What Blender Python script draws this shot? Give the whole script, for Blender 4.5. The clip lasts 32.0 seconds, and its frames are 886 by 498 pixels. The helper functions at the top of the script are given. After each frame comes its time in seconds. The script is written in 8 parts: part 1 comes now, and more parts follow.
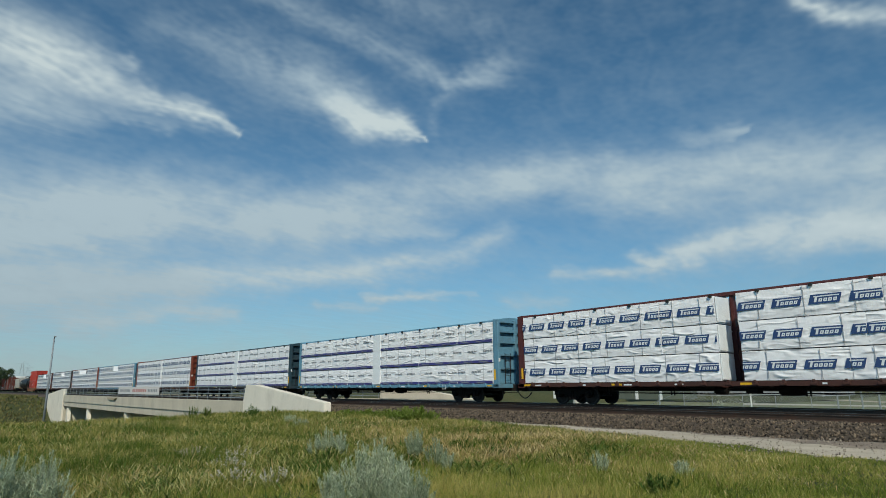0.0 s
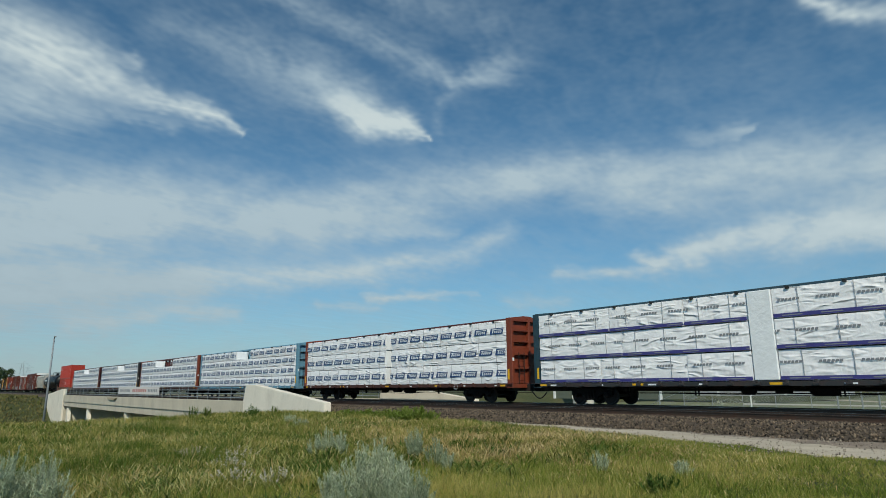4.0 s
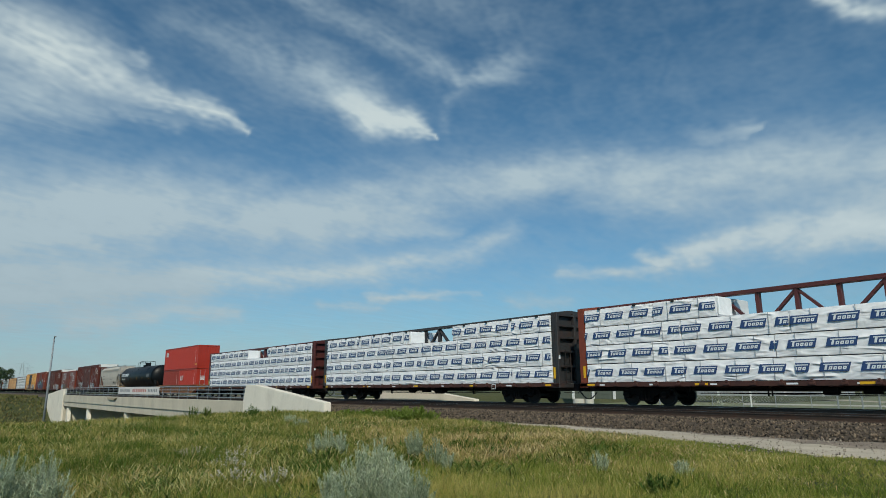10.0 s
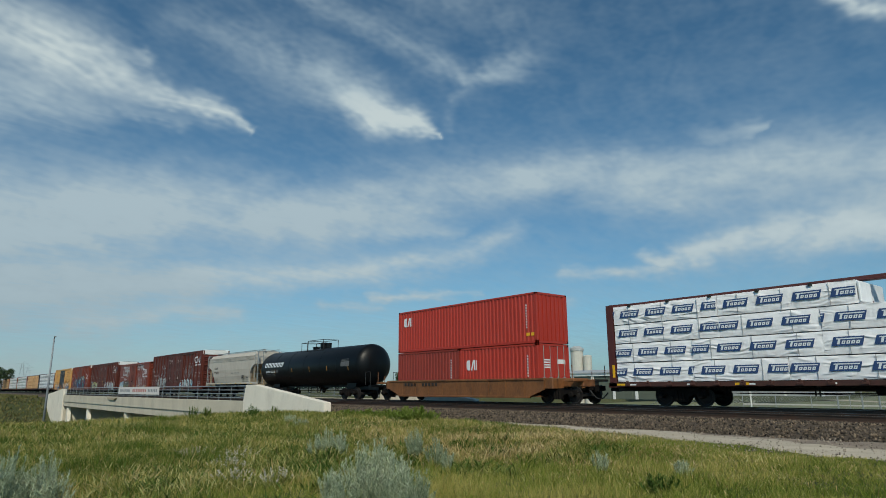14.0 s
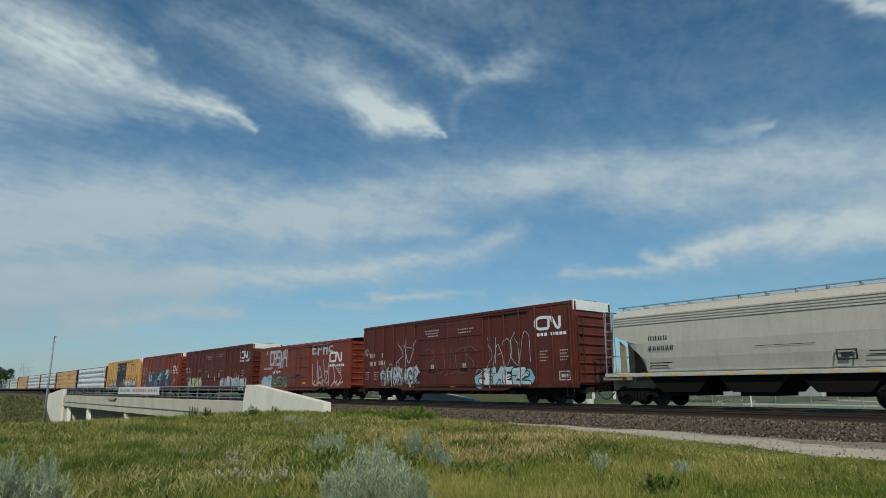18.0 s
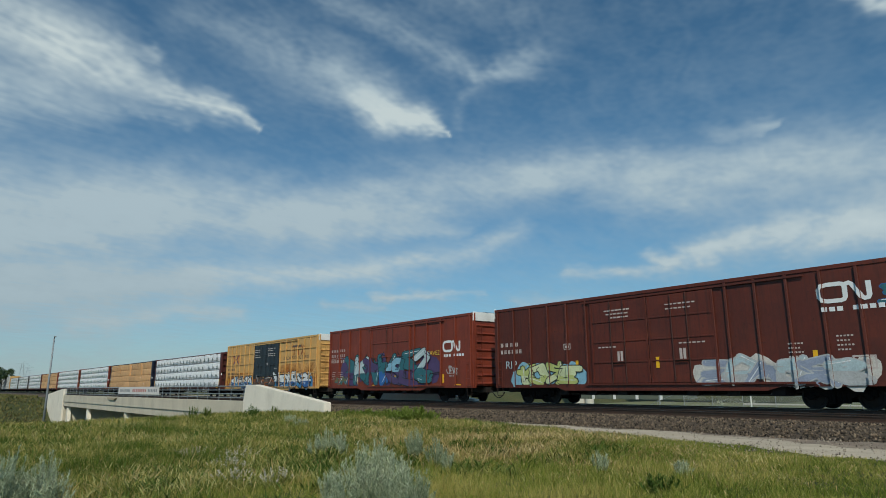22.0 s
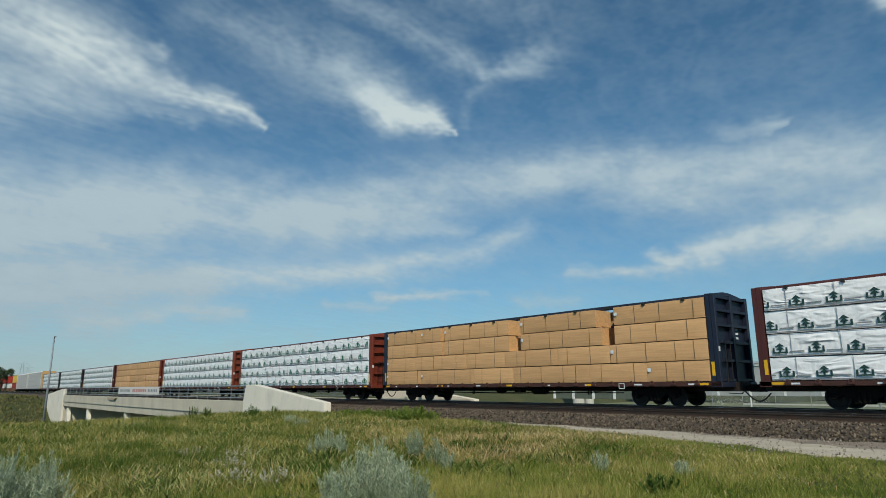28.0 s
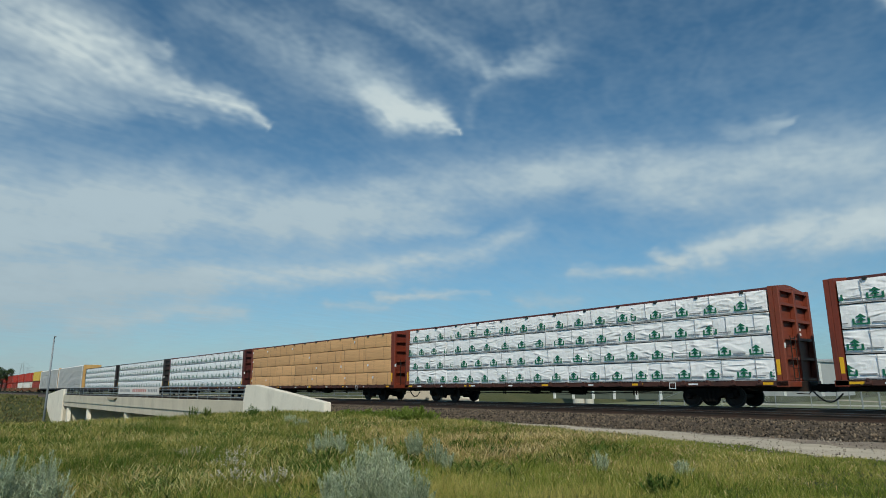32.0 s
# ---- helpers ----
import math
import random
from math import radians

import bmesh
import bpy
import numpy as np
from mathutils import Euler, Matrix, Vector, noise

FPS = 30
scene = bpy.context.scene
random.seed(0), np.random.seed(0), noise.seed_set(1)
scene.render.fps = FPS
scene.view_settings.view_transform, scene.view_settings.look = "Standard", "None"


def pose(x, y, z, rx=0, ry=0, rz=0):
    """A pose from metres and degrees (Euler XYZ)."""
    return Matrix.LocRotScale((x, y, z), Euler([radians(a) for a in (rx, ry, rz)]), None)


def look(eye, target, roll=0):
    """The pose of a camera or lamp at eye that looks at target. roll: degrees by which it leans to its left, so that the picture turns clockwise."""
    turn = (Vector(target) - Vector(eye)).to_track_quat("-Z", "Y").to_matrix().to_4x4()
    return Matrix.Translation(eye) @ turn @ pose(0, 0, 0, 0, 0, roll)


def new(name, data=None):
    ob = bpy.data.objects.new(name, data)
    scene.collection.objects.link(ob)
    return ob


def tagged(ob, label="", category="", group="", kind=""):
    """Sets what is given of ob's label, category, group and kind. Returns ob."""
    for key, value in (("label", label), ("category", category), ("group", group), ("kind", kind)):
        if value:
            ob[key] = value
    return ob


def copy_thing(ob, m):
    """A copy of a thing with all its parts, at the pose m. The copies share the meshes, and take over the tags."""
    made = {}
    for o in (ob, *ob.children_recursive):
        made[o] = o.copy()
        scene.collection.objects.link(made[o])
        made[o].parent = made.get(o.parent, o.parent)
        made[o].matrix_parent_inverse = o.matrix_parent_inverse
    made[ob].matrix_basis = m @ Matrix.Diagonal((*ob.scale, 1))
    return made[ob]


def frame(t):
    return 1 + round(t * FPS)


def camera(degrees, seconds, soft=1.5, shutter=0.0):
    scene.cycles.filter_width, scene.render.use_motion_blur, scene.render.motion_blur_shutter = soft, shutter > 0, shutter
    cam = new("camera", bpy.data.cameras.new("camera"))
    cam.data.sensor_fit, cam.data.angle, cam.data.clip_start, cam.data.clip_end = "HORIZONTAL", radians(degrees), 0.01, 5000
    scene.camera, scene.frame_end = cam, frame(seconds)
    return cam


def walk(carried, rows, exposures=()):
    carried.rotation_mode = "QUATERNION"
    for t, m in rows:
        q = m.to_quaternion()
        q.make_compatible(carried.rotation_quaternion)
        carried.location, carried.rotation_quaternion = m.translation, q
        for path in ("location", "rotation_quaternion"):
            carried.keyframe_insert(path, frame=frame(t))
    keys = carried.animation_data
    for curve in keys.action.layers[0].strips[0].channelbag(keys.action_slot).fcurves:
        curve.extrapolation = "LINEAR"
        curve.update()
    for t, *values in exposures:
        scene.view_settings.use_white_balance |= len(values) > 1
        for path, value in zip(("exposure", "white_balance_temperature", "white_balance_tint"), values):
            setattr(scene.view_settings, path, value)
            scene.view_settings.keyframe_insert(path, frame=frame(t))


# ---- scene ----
import collections
import itertools
from math import sin, cos, pi, sqrt, atan2

# ---- camera ----
EYE = (5.141, -25.558, 0.842)
YAW, PITCH, LEAN = radians(50.457), radians(12.361), -0.306
AIM = (EYE[0] - sin(YAW) * cos(PITCH), EYE[1] + cos(YAW) * cos(PITCH), EYE[2] + sin(PITCH))
cam = camera(70.222, 32.0, soft=0.9, shutter=0.0)
walk(cam, [(0.0, look(EYE, AIM, LEAN)), (32.0, look(EYE, AIM, LEAN))], [(0.0, -0.29, 6500, 0), (6.0, -0.26, 6500, 0), (11.0, -0.30, 6500, 0), (15.0, -0.36, 6500, 0), (19.0, -0.36, 6500, 0), (24.0, -0.32, 6500, 0), (28.0, -0.26, 6500, 0), (32.0, -0.27, 6500, 0)])

# ---- light ----
SUN = Vector((1.0, -0.80, 1.10)).normalized()
world = bpy.data.worlds.new("world")
scene.world = world
world.use_nodes = True
wn = world.node_tree
sky = wn.nodes.new("ShaderNodeTexSky")
sky.sky_type, sky.sun_disc = "NISHITA", False
sky.sun_elevation, sky.sun_rotation = math.asin(SUN.z), atan2(SUN.x, SUN.y)
sky.altitude, sky.air_density, sky.dust_density, sky.ozone_density = 2500, 1.0, 0.0, 0.3
wn.nodes["Background"].inputs["Strength"].default_value = 0.11
tone = wn.nodes.new("ShaderNodeVectorMath")
tone.operation = "MULTIPLY"
tone.inputs[1].default_value = (0.645, 1.0, 1.115)  # clear northern summer air
wn.links.new(sky.outputs[0], tone.inputs[0])
wn.links.new(tone.outputs[0], wn.nodes["Background"].inputs["Color"])
sun = new("sun", bpy.data.lights.new("sun", "SUN"))
sun.data.energy, sun.data.angle, sun.data.color = 4.1, radians(0.53), (1.0, 0.905, 0.79)
sun.matrix_world = look(SUN * 100, (0, 0, 0))


# ---- where the track runs ----
def track_y(x):
    """The track bends gently away beyond the bridge."""
    return 3.936e-5 * (x + 64.0) ** 2 if x < -64.0 else 0.0


def track_slope(x):
    return 2 * 3.936e-5 * (x + 64.0) if x < -64.0 else 0.0


def travelled(t):
    return 12.571 * t + 0.5 * 0.0123 * t * t


# ---- materials ----
def links(nt, *pairs):
    for a, b in pairs:
        nt.links.new(a, b)


def surface(name, colour, rough=0.6, metal=0.0, vary=0.15, scale=3.0, fine=40.0, bump=0.15, dirt=None, dirt_amount=0.0,
            island=0.0, spec=0.5, stretch=(1, 1, 1), dist=0.01, jitter=0.0):
    """Base colour varied by a broad and a fine noise, patches of a second colour, and a fine relief."""
    m = bpy.data.materials.new(name)
    m.use_nodes = True
    nt = m.node_tree
    N = nt.nodes.new
    b = nt.nodes["Principled BSDF"]
    b.inputs["Roughness"].default_value, b.inputs["Metallic"].default_value = rough, metal
    b.inputs["Specular IOR Level"].default_value = spec
    co, mp = N("ShaderNodeTexCoord"), N("ShaderNodeMapping")
    mp.inputs["Scale"].default_value = stretch
    links(nt, (co.outputs["Object"], mp.inputs[0]))
    big, small = N("ShaderNodeTexNoise"), N("ShaderNodeTexNoise")
    big.inputs["Scale"].default_value, big.inputs["Detail"].default_value = scale, 5
    small.inputs["Scale"].default_value, small.inputs["Detail"].default_value = fine, 3
    links(nt, (mp.outputs[0], big.inputs["Vector"]), (mp.outputs[0], small.inputs["Vector"]))
    add = N("ShaderNodeMath")
    add.operation = "ADD"
    links(nt, (big.outputs["Fac"], add.inputs[0]), (small.outputs["Fac"], add.inputs[1]))
    mr = N("ShaderNodeMapRange")
    mr.inputs["From Min"].default_value, mr.inputs["From Max"].default_value = 0.6, 1.4
    mr.inputs["To Min"].default_value, mr.inputs["To Max"].default_value = 1 - vary, 1 + vary
    links(nt, (add.outputs[0], mr.inputs["Value"]))
    val = mr.outputs[0]
    if island or jitter:
        rnd = N("ShaderNodeNewGeometry").outputs["Random Per Island"] if island else N("ShaderNodeObjectInfo").outputs["Random"]
        r2 = N("ShaderNodeMapRange")
        r2.inputs["To Min"].default_value, r2.inputs["To Max"].default_value = 1 - (island or jitter), 1 + (island or jitter)
        mu = N("ShaderNodeMath")
        mu.operation = "MULTIPLY"
        links(nt, (rnd, r2.inputs["Value"]), (r2.outputs[0], mu.inputs[0]), (val, mu.inputs[1]))
        val = mu.outputs[0]
    tint = N("ShaderNodeVectorMath")
    tint.operation = "SCALE"
    tint.inputs[0].default_value = colour
    links(nt, (val, tint.inputs["Scale"]))
    out = tint.outputs[0]
    if dirt:
        n3 = N("ShaderNodeTexNoise")
        n3.inputs["Scale"].default_value, n3.inputs["Detail"].default_value = scale * 0.6 + 0.3, 8
        n3.inputs["Roughness"].default_value = 0.7
        m3 = N("ShaderNodeMapRange")
        m3.inputs["From Min"].default_value, m3.inputs["From Max"].default_value = 0.5, 0.75
        m3.inputs["To Max"].default_value = dirt_amount
        mix = N("ShaderNodeMix")
        mix.data_type = "RGBA"
        mix.inputs["B"].default_value = (*dirt, 1)
        links(nt, (mp.outputs[0], n3.inputs["Vector"]), (n3.outputs["Fac"], m3.inputs["Value"]),
              (m3.outputs[0], mix.inputs["Factor"]), (out, mix.inputs["A"]))
        out = mix.outputs["Result"]
    links(nt, (out, b.inputs["Base Color"]))
    if bump:
        bp = N("ShaderNodeBump")
        bp.inputs["Strength"].default_value, bp.inputs["Distance"].default_value = bump, dist
        links(nt, (add.outputs[0], bp.inputs["Height"]), (bp.outputs[0], b.inputs["Normal"]))
    return m


M = {}
def wrap_sheet():
    """Glossy white woven sheet pulled into slanting creases."""
    m = surface("creased_wrap", (0.87, 0.86, 0.875), 0.36, vary=0.06, scale=1.1, fine=4, bump=0.5, dirt=(0.72, 0.71, 0.72), dirt_amount=0.4, stretch=(1.7, 1, 0.7), dist=0.05)
    nt = m.node_tree
    N = nt.nodes.new
    co, mp, rn, bp = N("ShaderNodeTexCoord"), N("ShaderNodeMapping"), N("ShaderNodeTexNoise"), N("ShaderNodeBump")
    mp.inputs["Rotation"].default_value = (0, radians(32), 0)
    mp.inputs["Scale"].default_value = (0.55, 1, 1.9)
    rn.noise_type = "RIDGED_MULTIFRACTAL"
    rn.inputs["Scale"].default_value, rn.inputs["Detail"].default_value, rn.inputs["Distortion"].default_value = 2.1, 4, 0.8
    bp.inputs["Strength"].default_value, bp.inputs["Distance"].default_value = 1.0, 0.10
    info, off = N("ShaderNodeObjectInfo"), N("ShaderNodeVectorMath")
    off.operation = "MULTIPLY_ADD"
    off.inputs[1].default_value = (40, 0, 40)
    links(nt, (info.outputs["Random"], off.inputs[0]), (co.outputs["Object"], off.inputs[2]), (off.outputs[0], mp.inputs[0]), (mp.outputs[0], rn.inputs["Vector"]), (rn.outputs["Fac"], bp.inputs["Height"]))
    b = nt.nodes["Principled BSDF"]
    prev = b.inputs["Normal"].links[0].from_socket
    links(nt, (prev, bp.inputs["Normal"]), (bp.outputs[0], b.inputs["Normal"]))
    return m


M["wrap"] = wrap_sheet()
M["wrap_plain"] = surface("white_wrap_plain", (0.78, 0.80, 0.82), 0.42, vary=0.05, scale=1.5, fine=6, bump=0.4, dist=0.04)
M["wrap_bare"] = surface("far_wrap", (0.66, 0.68, 0.7), 0.5, vary=0.08)
M["navy_print"] = surface("navy_print", (0.028, 0.06, 0.17), 0.45, vary=0.12, scale=2, fine=12, bump=0.1)
M["white_print"] = surface("white_print", (0.72, 0.74, 0.76), 0.45, vary=0.06)
M["violet_print"] = surface("violet_print", (0.05, 0.045, 0.2), 0.45, vary=0.15)
M["green_print"] = surface("green_print", (0.012, 0.13, 0.07), 0.45, vary=0.15)
M["black_green"] = surface("dark_green_print", (0.02, 0.055, 0.05), 0.45, vary=0.15)
M["grey_print"] = surface("grey_print", (0.22, 0.23, 0.25), 0.5, vary=0.1)
M["dark_strap"] = surface("dark_steel_strap", (0.13, 0.085, 0.05), 0.5, vary=0.15)
M["strap"] = surface("strap", (0.35, 0.36, 0.38), 0.5, vary=0.1)
M["lumber"] = surface("bare_lumber", (0.61, 0.352, 0.165), 0.75, vary=0.22, scale=1.5, fine=30, bump=0.3, stretch=(0.4, 1, 9), jitter=0.14, dirt=(0.44, 0.25, 0.11), dirt_amount=0.35)
M["lumber_end"] = surface("lumber_end", (0.60, 0.34, 0.15), 0.8, vary=0.3, scale=9, fine=30, bump=0.3, jitter=0.1)
rust = (0.09, 0.035, 0.018)
def weathered(m, grime, streak, bleach, fade):
    """Adds narrow run-down streaks of grime, bleached patches and speckled rust to a painted steel side."""
    nt = m.node_tree
    b = nt.nodes["Principled BSDF"]
    src = b.inputs["Base Color"].links[0].from_socket
    co = nt.nodes.new("ShaderNodeTexCoord")
    for size, scale, lo, hi, amount, tone in (((0.5, 1, 0.9), 0.8, 0.50, 0.72, fade, bleach), ((5.0, 1, 0.22), 1.4, 0.50, 0.74, streak, grime), ((1, 1, 0.8), 7.0, 0.60, 0.72, streak, grime)):
        mp, nz, mr, mx = (nt.nodes.new("ShaderNode" + k) for k in ("Mapping", "TexNoise", "MapRange", "Mix"))
        mp.inputs["Scale"].default_value = size
        nz.inputs["Scale"].default_value, nz.inputs["Detail"].default_value, nz.inputs["Roughness"].default_value = scale, 6, 0.62
        mr.inputs["From Min"].default_value, mr.inputs["From Max"].default_value, mr.inputs["To Max"].default_value = lo, hi, amount
        mx.data_type = "RGBA"
        mx.inputs["B"].default_value = (*tone, 1)
        links(nt, (co.outputs["Object"], mp.inputs[0]), (mp.outputs[0], nz.inputs["Vector"]), (nz.outputs["Fac"], mr.inputs["Value"]), (mr.outputs[0], mx.inputs["Factor"]), (src, mx.inputs["A"]))
        src = mx.outputs["Result"]
    links(nt, (src, b.inputs["Base Color"]))
    return m


M["oxide"] = weathered(surface("oxide_red_paint", (0.094, 0.0175, 0.0090), 0.55, vary=0.22, scale=0.9, fine=14, bump=0.12, dirt=(0.055, 0.018, 0.013), dirt_amount=0.7, stretch=(1, 1, 0.35), jitter=0.10), (0.034, 0.012, 0.009), 0.75, (0.17, 0.032, 0.014), 0.5)
M["oxide_light"] = weathered(surface("faded_red_paint", (0.175, 0.030, 0.0135), 0.5, vary=0.2, scale=0.9, fine=14, bump=0.12, dirt=(0.12, 0.026, 0.015), dirt_amount=0.6, stretch=(1, 1, 0.35), jitter=0.10), (0.06, 0.017, 0.011), 0.7, (0.26, 0.05, 0.022), 0.5)
M["faded_print"] = surface("faded_stencil_print", (0.50, 0.44, 0.42), 0.6, vary=0.15, dirt=(0.2, 0.1, 0.08), dirt_amount=0.6, scale=4)
M["orange_red"] = surface("orange_red_paint", (0.19, 0.040, 0.019), 0.55, vary=0.2, scale=1.2, fine=14, dirt=rust, dirt_amount=0.6)
M["maroon"] = surface("maroon_paint", (0.075, 0.017, 0.016), 0.55, vary=0.2, scale=1.2, fine=14, dirt=rust, dirt_amount=0.6)
M["blue_steel"] = surface("pale_blue_paint", (0.12, 0.26, 0.36), 0.55, vary=0.16, scale=1.2, fine=14, dirt=(0.1, 0.08, 0.06), dirt_amount=0.5)
M["teal_steel"] = surface("dark_teal_paint", (0.020, 0.048, 0.066), 0.55, vary=0.2, scale=1.2, fine=14, dirt=(0.06, 0.04, 0.03), dirt_amount=0.5)
M["navy_steel"] = surface("navy_paint", (0.010, 0.015, 0.034), 0.5, vary=0.2, scale=1.2, fine=14, dirt=(0.05, 0.035, 0.03), dirt_amount=0.4)
M["black_steel"] = surface("black_bulkhead_paint", (0.03, 0.03, 0.032), 0.55, vary=0.2, scale=1.2, fine=14, dirt=rust, dirt_amount=0.6)
M["frame_steel"] = surface("grimy_underframe", (0.011, 0.008, 0.007), 0.8, vary=0.3, scale=3, fine=25, bump=0.3, dirt=rust, dirt_amount=0.6)
M["truck_steel"] = surface("truck_cast_steel", (0.009, 0.0075, 0.007), 0.85, 0.0, vary=0.3, scale=6, fine=40, bump=0.4, spec=0.12, dirt=(0.018, 0.011, 0.007), dirt_amount=0.6)
M["wheel_steel"] = surface("worn_wheel_steel", (0.016, 0.013, 0.012), 0.7, 0.2, vary=0.2, scale=8)
M["sill_brown"] = surface("grimy_brown_sill", (0.062, 0.022, 0.016), 0.7, vary=0.3, scale=2.0, fine=20, bump=0.2, dirt=(0.02, 0.012, 0.01), dirt_amount=0.7)
M["yellow_mark"] = surface("yellow_reflector", (0.75, 0.42, 0.015), 0.4, vary=0.12)
M["red_box"] = surface("container_red_paint", (0.38, 0.030, 0.015), 0.45, vary=0.12, scale=0.8, fine=18, bump=0.06, dirt=(0.3, 0.04, 0.025), dirt_amount=0.5)
M["red_box_old"] = surface("faded_container_red", (0.23, 0.028, 0.016), 0.5, vary=0.15, scale=0.8, fine=18, bump=0.06, dirt=(0.2, 0.03, 0.02), dirt_amount=0.5)
M["well_orange"] = surface("rusty_orange_well", (0.19, 0.075, 0.024), 0.6, vary=0.3, scale=1.2, fine=14, bump=0.2, dirt=(0.045, 0.024, 0.014), dirt_amount=1.0, stretch=(1, 1, 0.6))
M["tank_black"] = surface("black_tank_paint", (0.0035, 0.0045, 0.0055), 0.42, vary=0.2, scale=0.8, fine=18, bump=0.04, spec=0.22, dirt=(0.012, 0.011, 0.010), dirt_amount=0.4)
M["hopper_grey"] = weathered(surface("pale_grey_hopper_paint", (0.50, 0.455, 0.395), 0.55, vary=0.09, scale=0.6, fine=14, bump=0.06, dirt=(0.30, 0.27, 0.22), dirt_amount=0.6, stretch=(1, 1, 0.4)), (0.27, 0.22, 0.17), 0.22, (0.55, 0.50, 0.44), 0.4)
M["ttx"] = weathered(surface("yellow_boxcar_paint", (0.57, 0.335, 0.115), 0.5, vary=0.13, scale=0.9, fine=14, bump=0.08, dirt=(0.40, 0.19, 0.04), dirt_amount=0.55, stretch=(1, 1, 0.4)), (0.22, 0.10, 0.035), 0.45, (0.62, 0.39, 0.15), 0.4)
def rust_film():
    """Orange rust that thins out in ragged patches and lets the paint show."""
    m = surface("rust_film", (0.40, 0.13, 0.02), 0.7, vary=0.3, scale=3, fine=25, bump=0.1, dirt=(0.2, 0.06, 0.015), dirt_amount=0.6)
    nt = m.node_tree
    N = nt.nodes.new
    co, ns, mr = N("ShaderNodeTexCoord"), N("ShaderNodeTexNoise"), N("ShaderNodeMapRange")
    ns.inputs["Scale"].default_value, ns.inputs["Detail"].default_value, ns.inputs["Roughness"].default_value = 0.8, 8, 0.7
    xyz, fall = N("ShaderNodeSeparateXYZ"), N("ShaderNodeMath")
    fall.operation = "MULTIPLY_ADD"
    fall.inputs[1].default_value, fall.inputs[2].default_value = -0.17, 0.41
    both = N("ShaderNodeMath")
    both.operation = "ADD"
    mr.inputs["From Min"].default_value, mr.inputs["From Max"].default_value, mr.inputs["To Max"].default_value = 0.40, 0.66, 0.85
    links(nt, (co.outputs["Object"], ns.inputs["Vector"]), (co.outputs["Object"], xyz.inputs[0]), (xyz.outputs["Z"], fall.inputs[0]), (ns.outputs["Fac"], both.inputs[0]), (fall.outputs[0], both.inputs[1]), (both.outputs[0], mr.inputs["Value"]), (mr.outputs[0], nt.nodes["Principled BSDF"].inputs["Alpha"]))
    return m


M["rust_bloom"] = rust_film()
M["door_black"] = surface("black_door_paint", (0.014, 0.018, 0.024), 0.45, vary=0.2, scale=1.2, fine=14)
M["white_paint"] = surface("white_end_paint", (0.74, 0.74, 0.72), 0.5, vary=0.08, scale=1.5, fine=16, dirt=(0.5, 0.47, 0.42), dirt_amount=0.5)
M["roof_grey"] = surface("galvanised_roof", (0.46, 0.46, 0.46), 0.5, 0.3, vary=0.14, scale=1.5, fine=16)
M["rack_grey"] = surface("galvanised_rack_panel", (0.40, 0.41, 0.42), 0.5, 0.2, vary=0.14, scale=1.2, fine=20, dirt=(0.25, 0.2, 0.16), dirt_amount=0.4)
M["concrete"] = surface("pale_concrete", (0.55, 0.49, 0.39), 0.85, vary=0.12, scale=0.8, fine=18, bump=0.25, dirt=(0.36, 0.31, 0.25), dirt_amount=0.55, stretch=(1, 1, 0.35))
M["concrete_white"] = surface("whitewashed_concrete", (0.76, 0.70, 0.60), 0.85, vary=0.08, scale=0.7, fine=16, bump=0.2, dirt=(0.5, 0.45, 0.38), dirt_amount=0.5, stretch=(1, 1, 0.5))
M["galv"] = surface("galvanised_steel", (0.38, 0.40, 0.41), 0.4, 0.6, vary=0.12, scale=4)
M["lamp_grey"] = surface("weathered_grey_steel", (0.22, 0.24, 0.26), 0.6, vary=0.15, scale=2, fine=20)
M["rail_steel"] = surface("rail_steel", (0.055, 0.035, 0.026), 0.6, 0.3, vary=0.25, scale=4, dirt=rust, dirt_amount=0.6)
M["rail_top"] = surface("polished_rail_head", (0.4, 0.4, 0.41), 0.25, 0.9, vary=0.1)
M["tie"] = surface("creosoted_tie", (0.05, 0.038, 0.028), 0.9, vary=0.3, scale=3, fine=30, bump=0.4)
M["dark"] = surface("black_rubber", (0.015, 0.015, 0.015), 0.7, vary=0.2)


# ---- building blocks ----
def part(name, bm, material, parent=None, label="", at=None, smooth=False):
    """Links a bmesh (or a mesh already made) as one object under a thing or a part."""
    if isinstance(bm, bpy.types.Mesh):
        me = bm
    else:
        me = bpy.data.meshes.new(name)
        if smooth:
            for f in bm.faces:
                f.smooth = True
        bm.to_mesh(me)
        bm.free()
        for mm in (material if isinstance(material, (list, tuple)) else [material]):
            me.materials.append(mm)
    ob = new(name, me)
    if parent:
        ob.parent = parent
    if at is not None:
        ob.matrix_basis = at
    if label:
        ob["label"] = label
    return ob


def box(bm, x0, x1, y0, y1, z0, z1, mi=0, bevel=0.0):
    vs = [bm.verts.new(p) for p in ((x0, y0, z0), (x1, y0, z0), (x1, y1, z0), (x0, y1, z0), (x0, y0, z1), (x1, y0, z1), (x1, y1, z1), (x0, y1, z1))]
    fs = [bm.faces.new([vs[i] for i in q]) for q in ((3, 2, 1, 0), (4, 5, 6, 7), (0, 1, 5, 4), (1, 2, 6, 5), (2, 3, 7, 6), (3, 0, 4, 7))]
    for f in fs:
        f.material_index = mi
    if bevel:
        es = list({e for f in fs for e in f.edges})
        r = bmesh.ops.bevel(bm, geom=es, offset=bevel, segments=1, affect="EDGES", clamp_overlap=True)
        for f in r["faces"]:
            f.material_index = mi
    return vs


def one_box(*a, **k):
    bm = bmesh.new()
    box(bm, *a, **k)
    return bm


